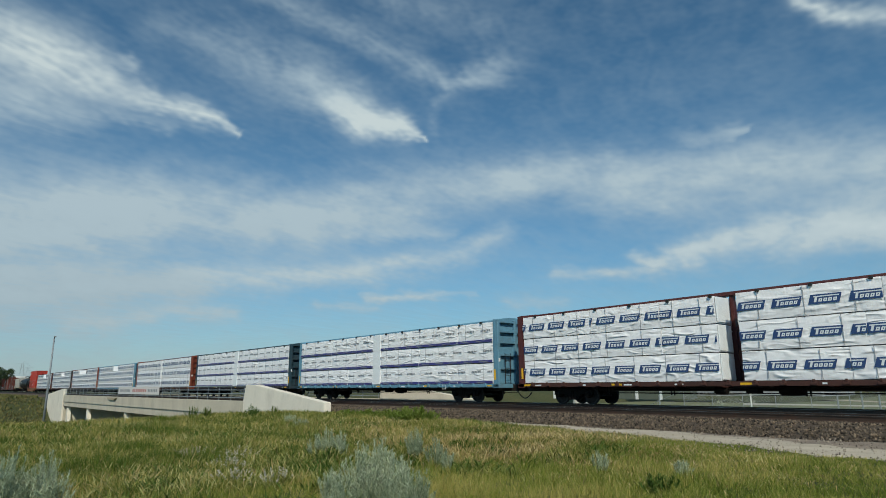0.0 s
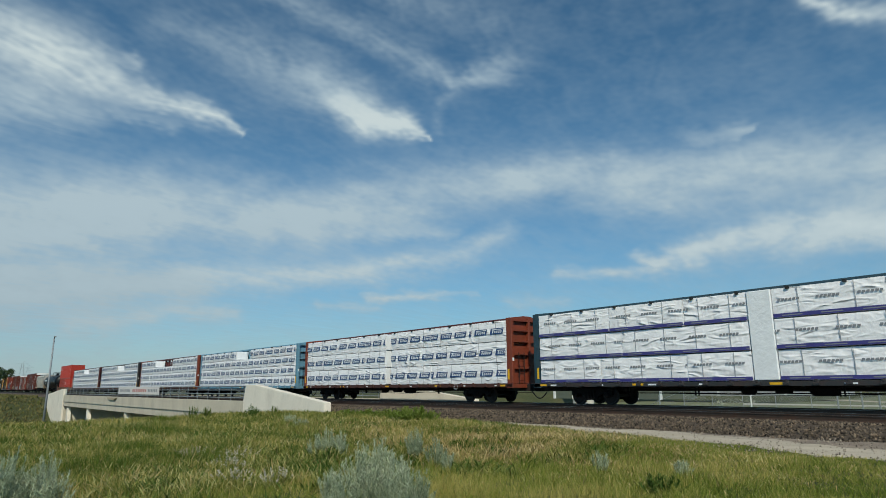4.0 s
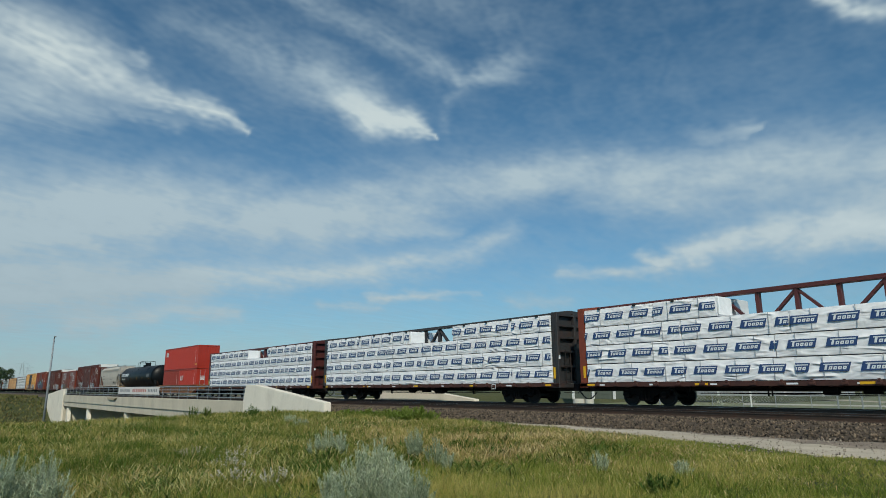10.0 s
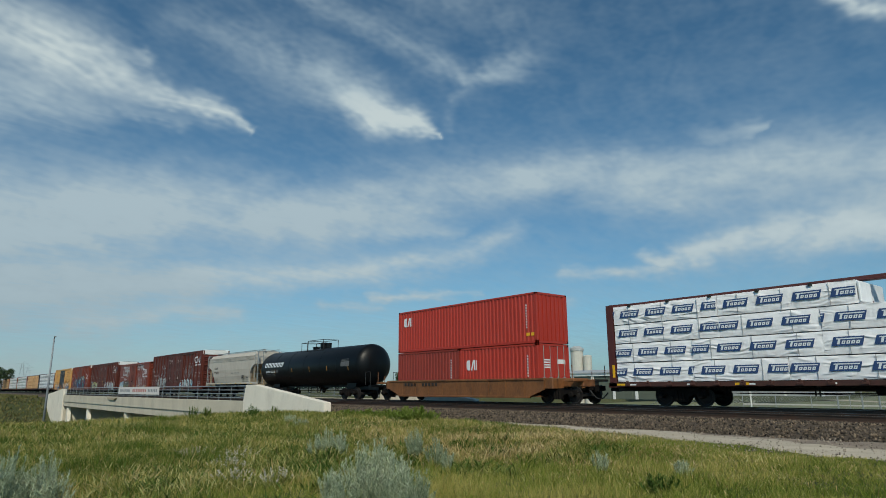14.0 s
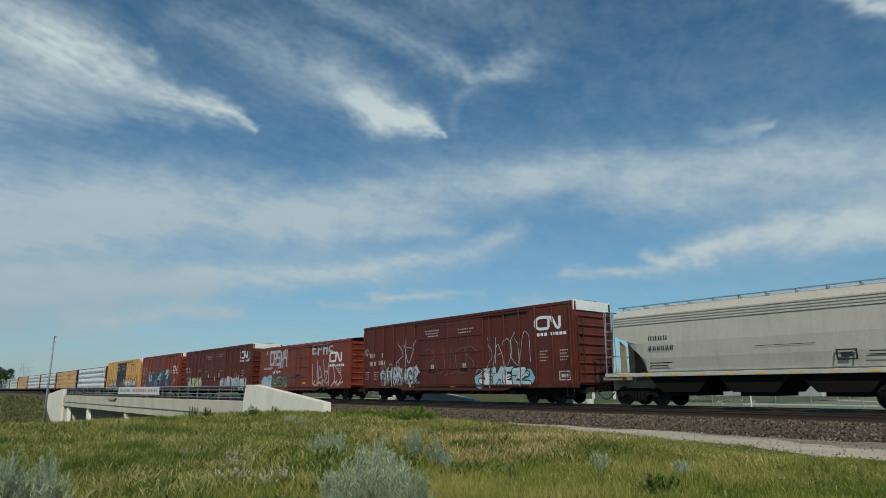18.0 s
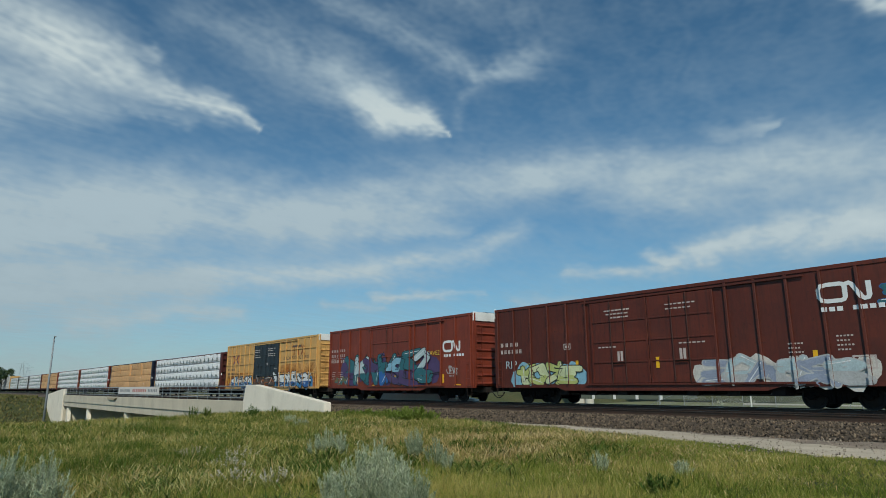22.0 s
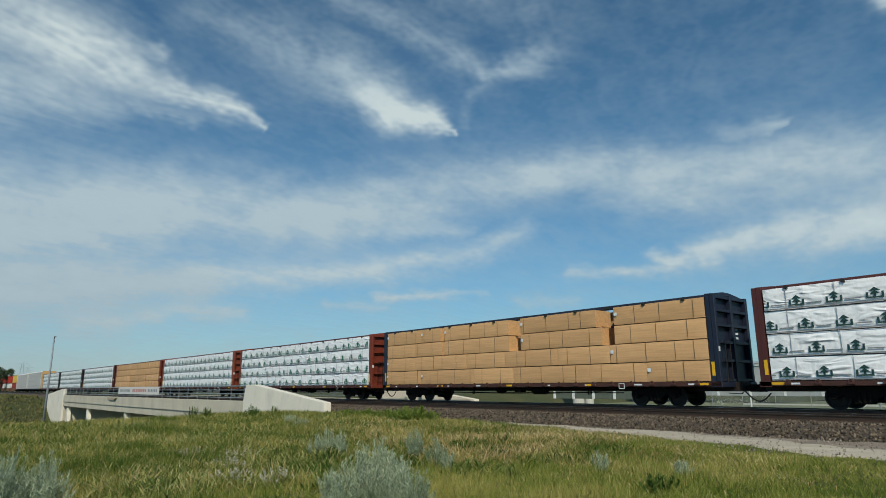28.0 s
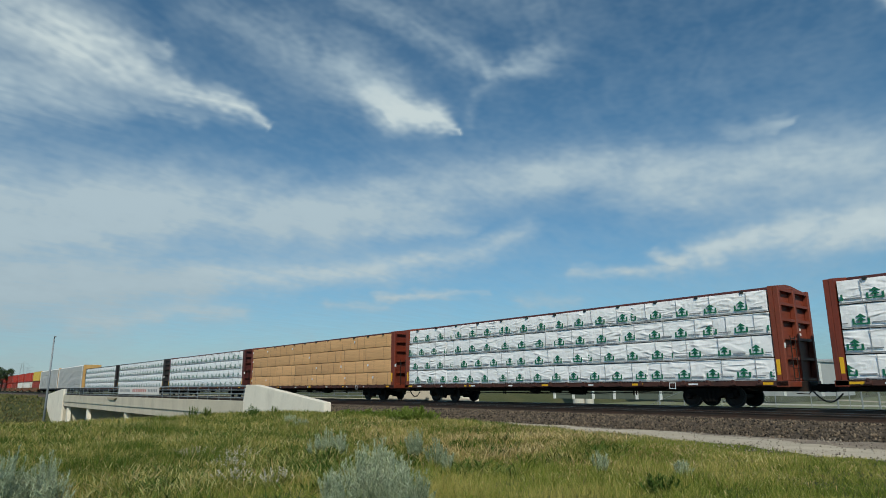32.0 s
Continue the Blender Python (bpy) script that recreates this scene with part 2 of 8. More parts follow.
def prism(bm, pts, y0, y1, mi=0):
    """An outline in x and z, drawn out from y0 to y1."""
    a = [bm.verts.new((x, y0, z)) for x, z in pts]
    b = [bm.verts.new((x, y1, z)) for x, z in pts]
    n = len(pts)
    fs = [bm.faces.new(a), bm.faces.new(b[::-1])] + [bm.faces.new((a[i], b[i], b[(i + 1) % n], a[(i + 1) % n])) for i in range(n)]
    for f in fs:
        f.material_index = mi
    return fs


def rod(bm, a, b, r, n=6, mi=0, r2=None):
    a, b = Vector(a), Vector(b)
    q = (b - a).to_track_quat("Z", "Y").to_matrix()
    ra = [bm.verts.new(a + q @ Vector((r * cos(2 * pi * i / n), r * sin(2 * pi * i / n), 0))) for i in range(n)]
    r2 = r if r2 is None else r2
    rb = [bm.verts.new(b + q @ Vector((r2 * cos(2 * pi * i / n), r2 * sin(2 * pi * i / n), 0))) for i in range(n)]
    fs = [bm.faces.new((ra[i], ra[(i + 1) % n], rb[(i + 1) % n], rb[i])) for i in range(n)] + [bm.faces.new(ra[::-1]), bm.faces.new(rb)]
    for f in fs:
        f.material_index = mi
    return fs


def lathe(bm, prof, axis="y", n=20, mi=0, centre=(0, 0, 0)):
    """A profile of (radius, way along the axis) turned round the axis."""
    rings = []
    for r, w in prof:
        ring = []
        for i in range(n):
            c, s = r * cos(2 * pi * i / n), r * sin(2 * pi * i / n)
            p = (c, w, s) if axis == "y" else (w, c, s) if axis == "x" else (c, s, w)
            ring.append(bm.verts.new(Vector(p) + Vector(centre)))
        rings.append(ring)
    for a, b in zip(rings, rings[1:]):
        for i in range(n):
            f = bm.faces.new((a[i], a[(i + 1) % n], b[(i + 1) % n], b[i]))
            f.material_index = mi
    for ring in (rings[0], rings[-1][::-1]):
        bm.faces.new(ring).material_index = mi
    bmesh.ops.recalc_face_normals(bm, faces=bm.faces)


def flat(bm, pts, y, mi=0):
    """A flat outline in x and z on a face that looks towards -y."""
    f = bm.faces.new([bm.verts.new((x, y, z)) for x, z in pts])
    f.material_index = mi
    f.normal_update()
    if f.normal.y > 0:
        f.normal_flip()
    return f


def bar(bm, x0, x1, z0, z1, y, mi=0):
    flat(bm, ((x0, z0), (x1, z0), (x1, z1), (x0, z1)), y, mi)


KEPT = {}


def kept(key, build, materials):
    """A mesh that alike parts share."""
    if key not in KEPT:
        bm = bmesh.new()
        build(bm)
        me = bpy.data.meshes.new(key)
        bm.to_mesh(me)
        bm.free()
        for mm in materials:
            me.materials.append(mm)
        KEPT[key] = me
    return KEPT[key]


def words(text, size, x, z, y, material, parent, name="lettering", label="", stretch=1.0):
    """Lettering on a side that looks towards -y, as a mesh."""
    cu = bpy.data.curves.new("text", "FONT")
    cu.body, cu.size, cu.align_x = text, size, "LEFT"
    ob = bpy.data.objects.new("text", cu)
    scene.collection.objects.link(ob)
    dg = bpy.context.evaluated_depsgraph_get()
    me = bpy.data.meshes.new_from_object(ob.evaluated_get(dg))
    bpy.data.objects.remove(ob)
    bpy.data.curves.remove(cu)
    me.transform(Matrix(((stretch, 0, 0, x), (0, 0, -1, y), (0, 1, 0, z), (0, 0, 0, 1))))
    me.materials.clear()
    me.materials.append(material)
    return part(name, me, None, parent, label)


# ---- cloud sheet ----
# lengths of cloud: bearing and height of both ends in degrees, half-width and thickness at both ends
UPPER_A = (
    (-90.5, 25.9, -85.9, 25.1, 2.36, 2.26, 0.75, 0.95), (-85.9, 25.1, -83.1, 24.7, 2.26, 1.85, 0.95, 0.90), (-83.1, 24.7, -79.4, 23.8, 1.85, 1.23, 0.90, 0.72),
    (-79.4, 23.8, -75.9, 23.2, 1.23, 0.77, 0.72, 0.80), (-75.9, 23.2, -72.9, 22.9, 0.77, 0.77, 0.80, 0.95), (-72.9, 22.9, -69.4, 21.7, 0.77, 0.21, 0.95, 0.60),
)
UPPER_B = (
    (-81.5, 25.9, -79.2, 26.0, 0.82, 0.51, 0.50, 0.60), (-82.5, 23.5, -78.8, 24.7, 1.13, 0.72, 0.45, 0.35), (-60.5, 25.0, -58.3, 24.0, 1.03, 1.23, 0.75, 1.10),
    (-58.3, 24.0, -55.0, 23.6, 1.23, 0.87, 1.10, 1.05), (-55.0, 23.6, -51.8, 22.3, 0.87, 0.21, 1.05, 0.70), (-18.2, 29.7, -16.0, 27.8, 0.62, 0.62, 0.70, 0.90),
    (-16.0, 27.8, -12.6, 26.7, 0.62, 0.82, 0.90, 0.70),
)
VEIL_A = (
    (-89.7, 20.9, -85.4, 21.5, 1.75, 1.64, 0.50, 0.42), (-85.4, 21.5, -81.0, 21.6, 1.64, 1.34, 0.42, 0.22), (-80.0, 22.0, -75.3, 21.3, 0.41, 0.41, 0.22, 0.25),
    (-77.0, 29.4, -70.1, 28.5, 1.13, 1.75, 0.14, 0.30), (-70.1, 28.5, -63.8, 26.9, 1.75, 1.95, 0.30, 0.40), (-63.8, 26.9, -59.4, 25.3, 1.95, 1.34, 0.40, 0.55),
    (-68.4, 33.1, -60.7, 31.3, 0.82, 1.03, 0.22, 0.25),
)
VEIL_B = (
    (-60.7, 31.3, -55.1, 29.4, 1.03, 1.03, 0.25, 0.25), (-55.1, 29.4, -50.0, 27.2, 1.03, 0.72, 0.25, 0.38), (-50.3, 27.0, -48.6, 27.1, 0.57, 0.51, 0.55, 0.50),
    (-48.6, 27.1, -45.0, 28.2, 0.51, 1.13, 0.50, 0.30), (-49.5, 26.9, -51.4, 24.3, 0.82, 0.46, 0.16, 0.16), (-51.4, 24.3, -50.3, 22.6, 0.46, 0.31, 0.16, 0.10),
    (-55.2, 34.3, -46.0, 32.0, 1.34, 1.23, 0.16, 0.12),
)
BROAD_A = (
    (-88.5, 11.9, -80.5, 13.4, 3.39, 2.88, 0.80, 0.74), (-80.5, 13.4, -72.9, 14.5, 2.88, 2.67, 0.74, 0.62), (-72.9, 14.5, -62.2, 14.6, 2.67, 2.36, 0.62, 0.66),
    (-62.2, 14.6, -53.9, 16.5, 2.36, 2.26, 0.66, 0.55), (-54.9, 17.0, -45.3, 18.4, 1.85, 1.75, 0.50, 0.60), (-45.3, 18.4, -37.9, 19.0, 1.75, 1.54, 0.60, 0.55),
    (-37.9, 19.0, -29.1, 17.3, 1.54, 2.16, 0.55, 0.62),
)
BROAD_B = (
    (-29.1, 17.3, -20.3, 16.9, 2.16, 2.47, 0.62, 0.55), (-20.3, 16.9, -12.8, 15.5, 2.47, 2.26, 0.55, 0.62), (-37.9, 17.6, -30.1, 15.8, 1.75, 1.44, 0.45, 0.55),
    (-30.1, 15.8, -23.4, 15.3, 1.44, 1.34, 0.55, 0.40), (-29.8, 20.0, -24.2, 20.4, 1.13, 0.92, 0.20, 0.45), (-24.2, 20.4, -22.8, 20.8, 0.92, 0.36, 0.45, 0.45),
    (-87.9, 7.6, -80.8, 8.7, 2.57, 2.36, 0.55, 0.50), (-80.8, 8.7, -72.9, 8.8, 2.36, 1.75, 0.50, 0.45),
)
LOW_A = (
    (-73.8, 9.6, -65.9, 9.5, 0.92, 0.92, 0.40, 0.62), (-65.9, 9.5, -56.9, 10.4, 0.92, 0.87, 0.62, 0.66), (-56.9, 10.4, -49.6, 11.8, 0.87, 0.92, 0.66, 0.60),
    (-49.6, 11.8, -44.3, 13.7, 0.92, 0.82, 0.60, 0.45), (-59.1, 13.6, -49.6, 13.9, 0.51, 0.72, 0.30, 0.35), (-80.8, 4.9, -74.0, 6.1, 0.72, 0.62, 0.30, 0.36),
    (-74.0, 6.1, -68.6, 6.3, 0.62, 0.51, 0.36, 0.34), (-61.4, 7.2, -56.9, 7.0, 0.36, 0.26, 0.32, 0.26), (-57.9, 7.8, -52.8, 8.3, 0.31, 0.31, 0.45, 0.55),
)
LOW_B = (
    (-52.8, 8.3, -47.8, 8.2, 0.31, 0.21, 0.55, 0.35), (-45.0, 7.4, -40.2, 7.1, 0.46, 0.36, 0.28, 0.22), (-40.1, 9.7, -34.9, 9.9, 0.46, 0.46, 0.45, 0.60),
    (-34.9, 9.9, -31.1, 9.8, 0.46, 0.62, 0.60, 0.62), (-33.1, 11.2, -31.0, 10.4, 0.41, 0.62, 0.50, 0.85), (-31.0, 10.4, -28.2, 10.9, 0.62, 0.92, 0.85, 0.80),
    (-30.1, 11.2, -25.5, 11.9, 0.77, 1.13, 0.80, 0.98), (-25.5, 11.9, -20.8, 11.9, 1.13, 1.44, 0.98, 1.02), (-20.8, 11.9, -16.9, 11.9, 1.44, 1.34, 1.02, 1.05),
    (-16.9, 11.9, -13.1, 11.6, 1.34, 1.34, 1.05, 1.00),
)


def cloud_lines(groups, a2, e2, power):
    """The thickest of all lengths of cloud at each place."""
    c = np.zeros_like(a2)
    for a0, e0, a1, e1, w0, w1, s0, s1 in itertools.chain(*groups):
        k = cos(radians((e0 + e1) / 2))
        dx, dy = (a1 - a0) * k, e1 - e0
        px, py = (a2 - a0) * k, e2 - e0
        u = np.clip((px * dx + py * dy) / (dx * dx + dy * dy), 0, 1)
        w = w0 + (w1 - w0) * u
        d = np.hypot(px - u * dx, py - u * dy) / w
        c = np.maximum(c, (s0 + (s1 - s0) * u) * np.exp(-0.7 * d ** power))
    return c


def cloud_cover(az, el):
    """Streaks, veils and low banks, bent and frayed by noise at several sizes and combed along the wind."""
    shape = az.shape
    a2, e2, fibre, puff = (np.empty(az.size) for _ in range(4))
    far = 1.0 / np.tan(np.radians(np.maximum(el, 2.0))).ravel()
    bear = np.radians(az.ravel()) - radians(-20.0)
    gx, gy = (far * np.cos(bear)).tolist(), (far * np.sin(bear)).tolist()
    for i, (a, e, p, q) in enumerate(zip(az.ravel().tolist(), el.ravel().tolist(), gx, gy)):
        u = noise.noise_vector((a * 0.13, e * 0.24, 0.0))
        w = noise.noise_vector((a * 0.42 + e * 0.15, e * 0.85, 5.0))
        v = noise.noise_vector((a * 1.5 + e * 0.6, e * 3.0, 9.0))
        a2[i] = a + 0.9 * u.x + 0.75 * w.x + 0.26 * v.x
        e2[i] = e + 0.45 * u.y + 0.42 * w.y + 0.22 * v.y
        bend = 0.16 * u.z
        fibre[i] = 0.6 * noise.noise((p * 2.2, (q + bend) * 11.0, 2.0)) + 0.5 * noise.noise((p * 5.0, (q + bend) * 30.0, 3.0)) + 0.25 * v.z
        puff[i] = 0.55 * w.z + 0.45 * u.z + 0.2 * v.z
    a2, e2, fibre, puff = (q.reshape(shape) for q in (a2, e2, fibre, puff))
    bright = np.clip(0.93 * cloud_lines((UPPER_A, UPPER_B), a2, e2, 2.0) * (1.0 + 0.40 * fibre + 0.30 * puff), 0, None)
    low = np.clip(0.86 * cloud_lines((LOW_A, LOW_B), a2, e2, 1.7) * (1.0 + 0.55 * puff + 0.12 * fibre), 0, None)
    thin = np.clip(1.15 * cloud_lines((VEIL_A, VEIL_B), a2, e2, 1.7) * (1.0 + 0.6 * fibre + 0.4 * puff), 0, None)
    broad = np.clip(1.2 * cloud_lines((BROAD_A, BROAD_B), a2, e2, 2.0) * (1.0 + 0.60 * puff + 0.08 * fibre), 0, 0.9)
    faint = np.clip(0.05 + 0.045 * fibre + 0.11 * puff, 0, None)
    lit = np.clip(bright + 0.75 * low, 0, 1)
    clear = 1.0
    for c in (bright, low, thin, broad, faint):
        clear = clear * (1 - np.clip(c, 0, 0.97))
    return 1 - clear, lit ** 1.5


def cloud_sheet():
    els = np.concatenate([np.linspace(0.02, 2.9, 16), np.linspace(3.0, 34, 290), np.linspace(34.4, 44, 24), np.linspace(46, 70, 6)])
    azs = np.concatenate([np.linspace(-125, -96, 24), np.linspace(-95.8, -5, 600), np.linspace(-4, 35, 30)])
    A, E = np.meshgrid(azs, els)
    # level overhead, curving down to the horizon far off
    r = np.where(E > 3, 158.4 / np.tan(np.radians(np.maximum(E, 3))), 3022.5 + 550 * (3 - E))
    x, y = EYE[0] + r * np.sin(np.radians(A)), EYE[1] + r * np.cos(np.radians(A))
    v = np.stack([x, y, EYE[2] + r * np.tan(np.radians(E))], -1).reshape(-1, 3)
    w = len(azs)
    j, i = np.meshgrid(np.arange(len(els) - 1), np.arange(w - 1), indexing="ij")
    a = (j * w + i).ravel()
    f = np.stack([a, a + 1, a + w + 1, a + w], -1)
    me = bpy.data.meshes.new("cloud_layer")
    me.from_pydata(v.tolist(), [], f.tolist())
    at = me.attributes.new("cover", "FLOAT", "POINT")
    fade = np.clip((A + 125) / 20, 0, 1) * np.clip((35 - A) / 20, 0, 1)
    cover, lit = cloud_cover(A, E)
    # horizon haze painted into the sheet, denser low down and to the left
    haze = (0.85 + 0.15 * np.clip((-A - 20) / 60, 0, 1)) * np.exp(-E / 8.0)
    # brightens the painted haze low on the left
    lit = np.clip(lit + 0.40 * np.clip((-A - 35) / 40, 0, 1) * np.exp(-E / 7.0), 0, 1)
    bright = me.attributes.new("lit", "FLOAT", "POINT")
    bright.data.foreach_set("value", lit.ravel().astype(np.float32))
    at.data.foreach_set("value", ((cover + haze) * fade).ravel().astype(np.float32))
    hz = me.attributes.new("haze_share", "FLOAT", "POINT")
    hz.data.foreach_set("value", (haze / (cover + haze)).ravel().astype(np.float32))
    m = bpy.data.materials.new("glowing_cloud_and_haze")
    m.use_nodes = True
    nt = m.node_tree
    N = nt.nodes.new
    nt.nodes.remove(nt.nodes["Principled BSDF"])
    co, mp, at = N("ShaderNodeTexCoord"), N("ShaderNodeMapping"), N("ShaderNodeAttribute")
    at.attribute_name = "cover"
    turn = N("ShaderNodeMapping")
    turn.inputs["Rotation"].default_value = (0, 0, radians(-110))
    mp.inputs["Scale"].default_value = (0.008, 0.034, 1)
    links(nt, (co.outputs["Object"], turn.inputs[0]), (turn.outputs[0], mp.inputs[0]))
    warp, n1, n2 = N("ShaderNodeTexNoise"), N("ShaderNodeTexNoise"), N("ShaderNodeTexNoise")
    for n, s, d in ((warp, 0.8, 3), (n1, 1.1, 5), (n2, 3.2, 6)):
        n.inputs["Scale"].default_value, n.inputs["Detail"].default_value = s, d
        n.inputs["Roughness"].default_value = 0.58
    add = N("ShaderNodeVectorMath")
    add.operation = "MULTIPLY_ADD"
    add.inputs[1].default_value = (1.2, 1.2, 0)
    links(nt, (mp.outputs[0], warp.inputs["Vector"]), (warp.outputs["Color"], add.inputs[0]), (mp.outputs[0], add.inputs[2]),
          (add.outputs[0], n1.inputs["Vector"]), (add.outputs[0], n2.inputs["Vector"]))
    mixn = N("ShaderNodeMath")
    mixn.operation = "MULTIPLY_ADD"
    mixn.inputs[1].default_value = 0.28
    links(nt, (n2.outputs["Fac"], mixn.inputs[0]), (n1.outputs["Fac"], mixn.inputs[2]))
    sh = N("ShaderNodeMapRange")
    sh.inputs["From Min"].default_value, sh.inputs["From Max"].default_value = 0.38, 0.90
    sh.inputs["To Min"].default_value, sh.inputs["To Max"].default_value = 0.88, 1.10
    links(nt, (mixn.outputs[0], sh.inputs["Value"]))
    den = N("ShaderNodeMath")
    den.operation, den.use_clamp = "MULTIPLY", True
    links(nt, (at.outputs["Fac"], den.inputs[0]), (sh.outputs[0], den.inputs[1]))
    top = N("ShaderNodeMath")
    top.operation = "MINIMUM"
    top.inputs[1].default_value = 0.93
    links(nt, (den.outputs[0], top.inputs[0]))
    tr, em, mx = N("ShaderNodeBsdfTransparent"), N("ShaderNodeEmission"), N("ShaderNodeMixShader")
    # sheet glows by itself: cloud brightness and haze tone are set as emission colour
    em.inputs["Strength"].default_value = 0.84
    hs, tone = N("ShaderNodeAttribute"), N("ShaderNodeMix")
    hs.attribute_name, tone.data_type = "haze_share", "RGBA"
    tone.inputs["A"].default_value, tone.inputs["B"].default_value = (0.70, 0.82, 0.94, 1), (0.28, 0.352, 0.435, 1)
    la, glow = N("ShaderNodeAttribute"), N("ShaderNodeMix")
    la.attribute_name, glow.data_type = "lit", "RGBA"
    glow.inputs["B"].default_value = (0.90, 0.97, 1.02, 1)
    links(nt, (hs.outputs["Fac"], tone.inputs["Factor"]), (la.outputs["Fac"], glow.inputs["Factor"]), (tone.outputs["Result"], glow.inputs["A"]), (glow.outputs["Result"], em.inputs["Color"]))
    links(nt, (top.outputs[0], mx.inputs[0]), (tr.outputs[0], mx.inputs[1]), (em.outputs[0], mx.inputs[2]),
          (mx.outputs[0], nt.nodes["Material Output"].inputs["Surface"]))
    me.materials.append(m)
    ob = new("cloud_layer", me)
    return tagged(ob, "thin streaky white cirrus clouds and painted horizon haze over blue sky", "clouds", kind="structure")


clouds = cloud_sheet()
# ---- ground ----
def smooth(v):
    v = min(1.0, max(0.0, v))
    return v * v * (3 - 2 * v)


def ground_z(x, y):
    z = -0.58 - 0.17 * smooth((-11.5 - y) / 8.0)
    if y > 3:
        z -= 0.62 * smooth((y - 5) / 6.0)
    ty = track_y(x)
    if -7 + ty < y < 3 + ty:
        z = min(z, -0.75)
    z -= 4.0 * smooth((-28.0 - x) / 13.0) * smooth((x + 131) / 14.0)
    if y > 60:
        z += 1.35 * smooth((y - 60) / 90) * smooth((x + 170) / 60)
    return z + 0.05 * noise.noise((x * 0.35, y * 0.35, 0)) * (0.3 + 0.7 * smooth((-10 - y) / 4))


def ground_material():
    m = bpy.data.materials.new("grassy_ground")
    m.use_nodes = True
    nt = m.node_tree
    N = nt.nodes.new
    b = nt.nodes["Principled BSDF"]
    b.inputs["Roughness"].default_value = 0.95
    co = N("ShaderNodeNewGeometry")
    n1, n2, n3 = N("ShaderNodeTexNoise"), N("ShaderNodeTexNoise"), N("ShaderNodeTexNoise")
    for n, s, d in ((n1, 0.12, 6), (n2, 1.7, 6), (n3, 25, 3)):
        n.inputs["Scale"].default_value, n.inputs["Detail"].default_value = s, d
        links(nt, (co.outputs["Position"], n.inputs["Vector"]))
    r = N("ShaderNodeValToRGB")
    r.color_ramp.elements[0].position, r.color_ramp.elements[0].color = 0.3, (0.042, 0.06, 0.014, 1)
    r.color_ramp.elements[1].position, r.color_ramp.elements[1].color = 0.75, (0.17, 0.145, 0.055, 1)
    r.color_ramp.elements.new(0.5).color = (0.085, 0.095, 0.028, 1)
    a = N("ShaderNodeMath")
    a.operation = "MULTIPLY_ADD"
    a.inputs[1].default_value, a.inputs[2].default_value = 0.45, 0.0
    a2 = N("ShaderNodeMath")
    a2.operation = "MULTIPLY_ADD"
    a2.inputs[1].default_value = 0.55
    links(nt, (n2.outputs[0], a.inputs[0]), (n1.outputs[0], a2.inputs[0]), (a.outputs[0], a2.inputs[2]), (a2.outputs[0], r.inputs[0]))
    mx = N("ShaderNodeMix")
    mx.data_type, mx.blend_type = "RGBA", "MULTIPLY"
    mx.inputs["Factor"].default_value = 0.6
    links(nt, (r.outputs[0], mx.inputs["A"]), (n3.outputs[0], mx.inputs["B"]), (mx.outputs["Result"], b.inputs["Base Color"]))
    bp = N("ShaderNodeBump")
    bp.inputs["Strength"].default_value, bp.inputs["Distance"].default_value = 0.6, 0.1
    links(nt, (n3.outputs[0], bp.inputs["Height"]), (bp.outputs[0], b.inputs["Normal"]))
    return m


M["ground"] = ground_material()


def steps(*runs):
    out = []
    for a, b, n in runs:
        out += [a + (b - a) * i / n for i in range(n)]
    return out + [runs[-1][1]]


def sheet(name, xs, ys, height, material):
    verts = [(x, y, height(x, y)) for y in ys for x in xs]
    w = len(xs)
    faces = [(j * w + i, j * w + i + 1, (j + 1) * w + i + 1, (j + 1) * w + i) for j in range(len(ys) - 1) for i in range(w - 1)]
    me = bpy.data.meshes.new(name)
    me.from_pydata(verts, [], faces)
    me.polygons.foreach_set("use_smooth", [True] * len(faces))
    me.materials.append(material)
    return new(name, me)


ground = sheet("ground", steps((-4500, -700, 10), (-700, -180, 26), (-180, -20, 90), (-20, 20, 60), (20, 300, 20), (300, 4500, 8)),
               steps((-4500, -120, 8), (-120, -30, 18), (-30, 12, 100), (12, 120, 30), (120, 4500, 14)), ground_z, M["ground"])
tagged(ground, "rough green and straw-coloured grassland beside the railway", "ground", kind="structure")

# gravel service lane along the near track
M["gravel"] = surface("pale_gravel", (0.46, 0.40, 0.31), 0.95, vary=0.25, scale=1.2, fine=60, bump=0.5, dirt=(0.27, 0.24, 0.20), dirt_amount=0.7, stretch=(0.35, 1, 1))
M["gravel_grey"] = surface("grey_gravel", (0.235, 0.188, 0.145), 0.95, vary=0.3, scale=1.4, fine=60, bump=0.5, dirt=(0.30, 0.27, 0.22), dirt_amount=0.5, stretch=(0.4, 1, 1))


def verge(x):
    """Where the meadow grass ends beside the service road."""
    return float(np.interp(x, [-24, -16, -9.7, -5, -1.3, 0.7, 2.0, 9, 40], [-6.9, -7.0, -8.3, -9.1, -10.5, -11.2, -11.7, -13.4, -16])) + 0.18 * sin(x * 1.7) + 0.10 * sin(x * 4.3)


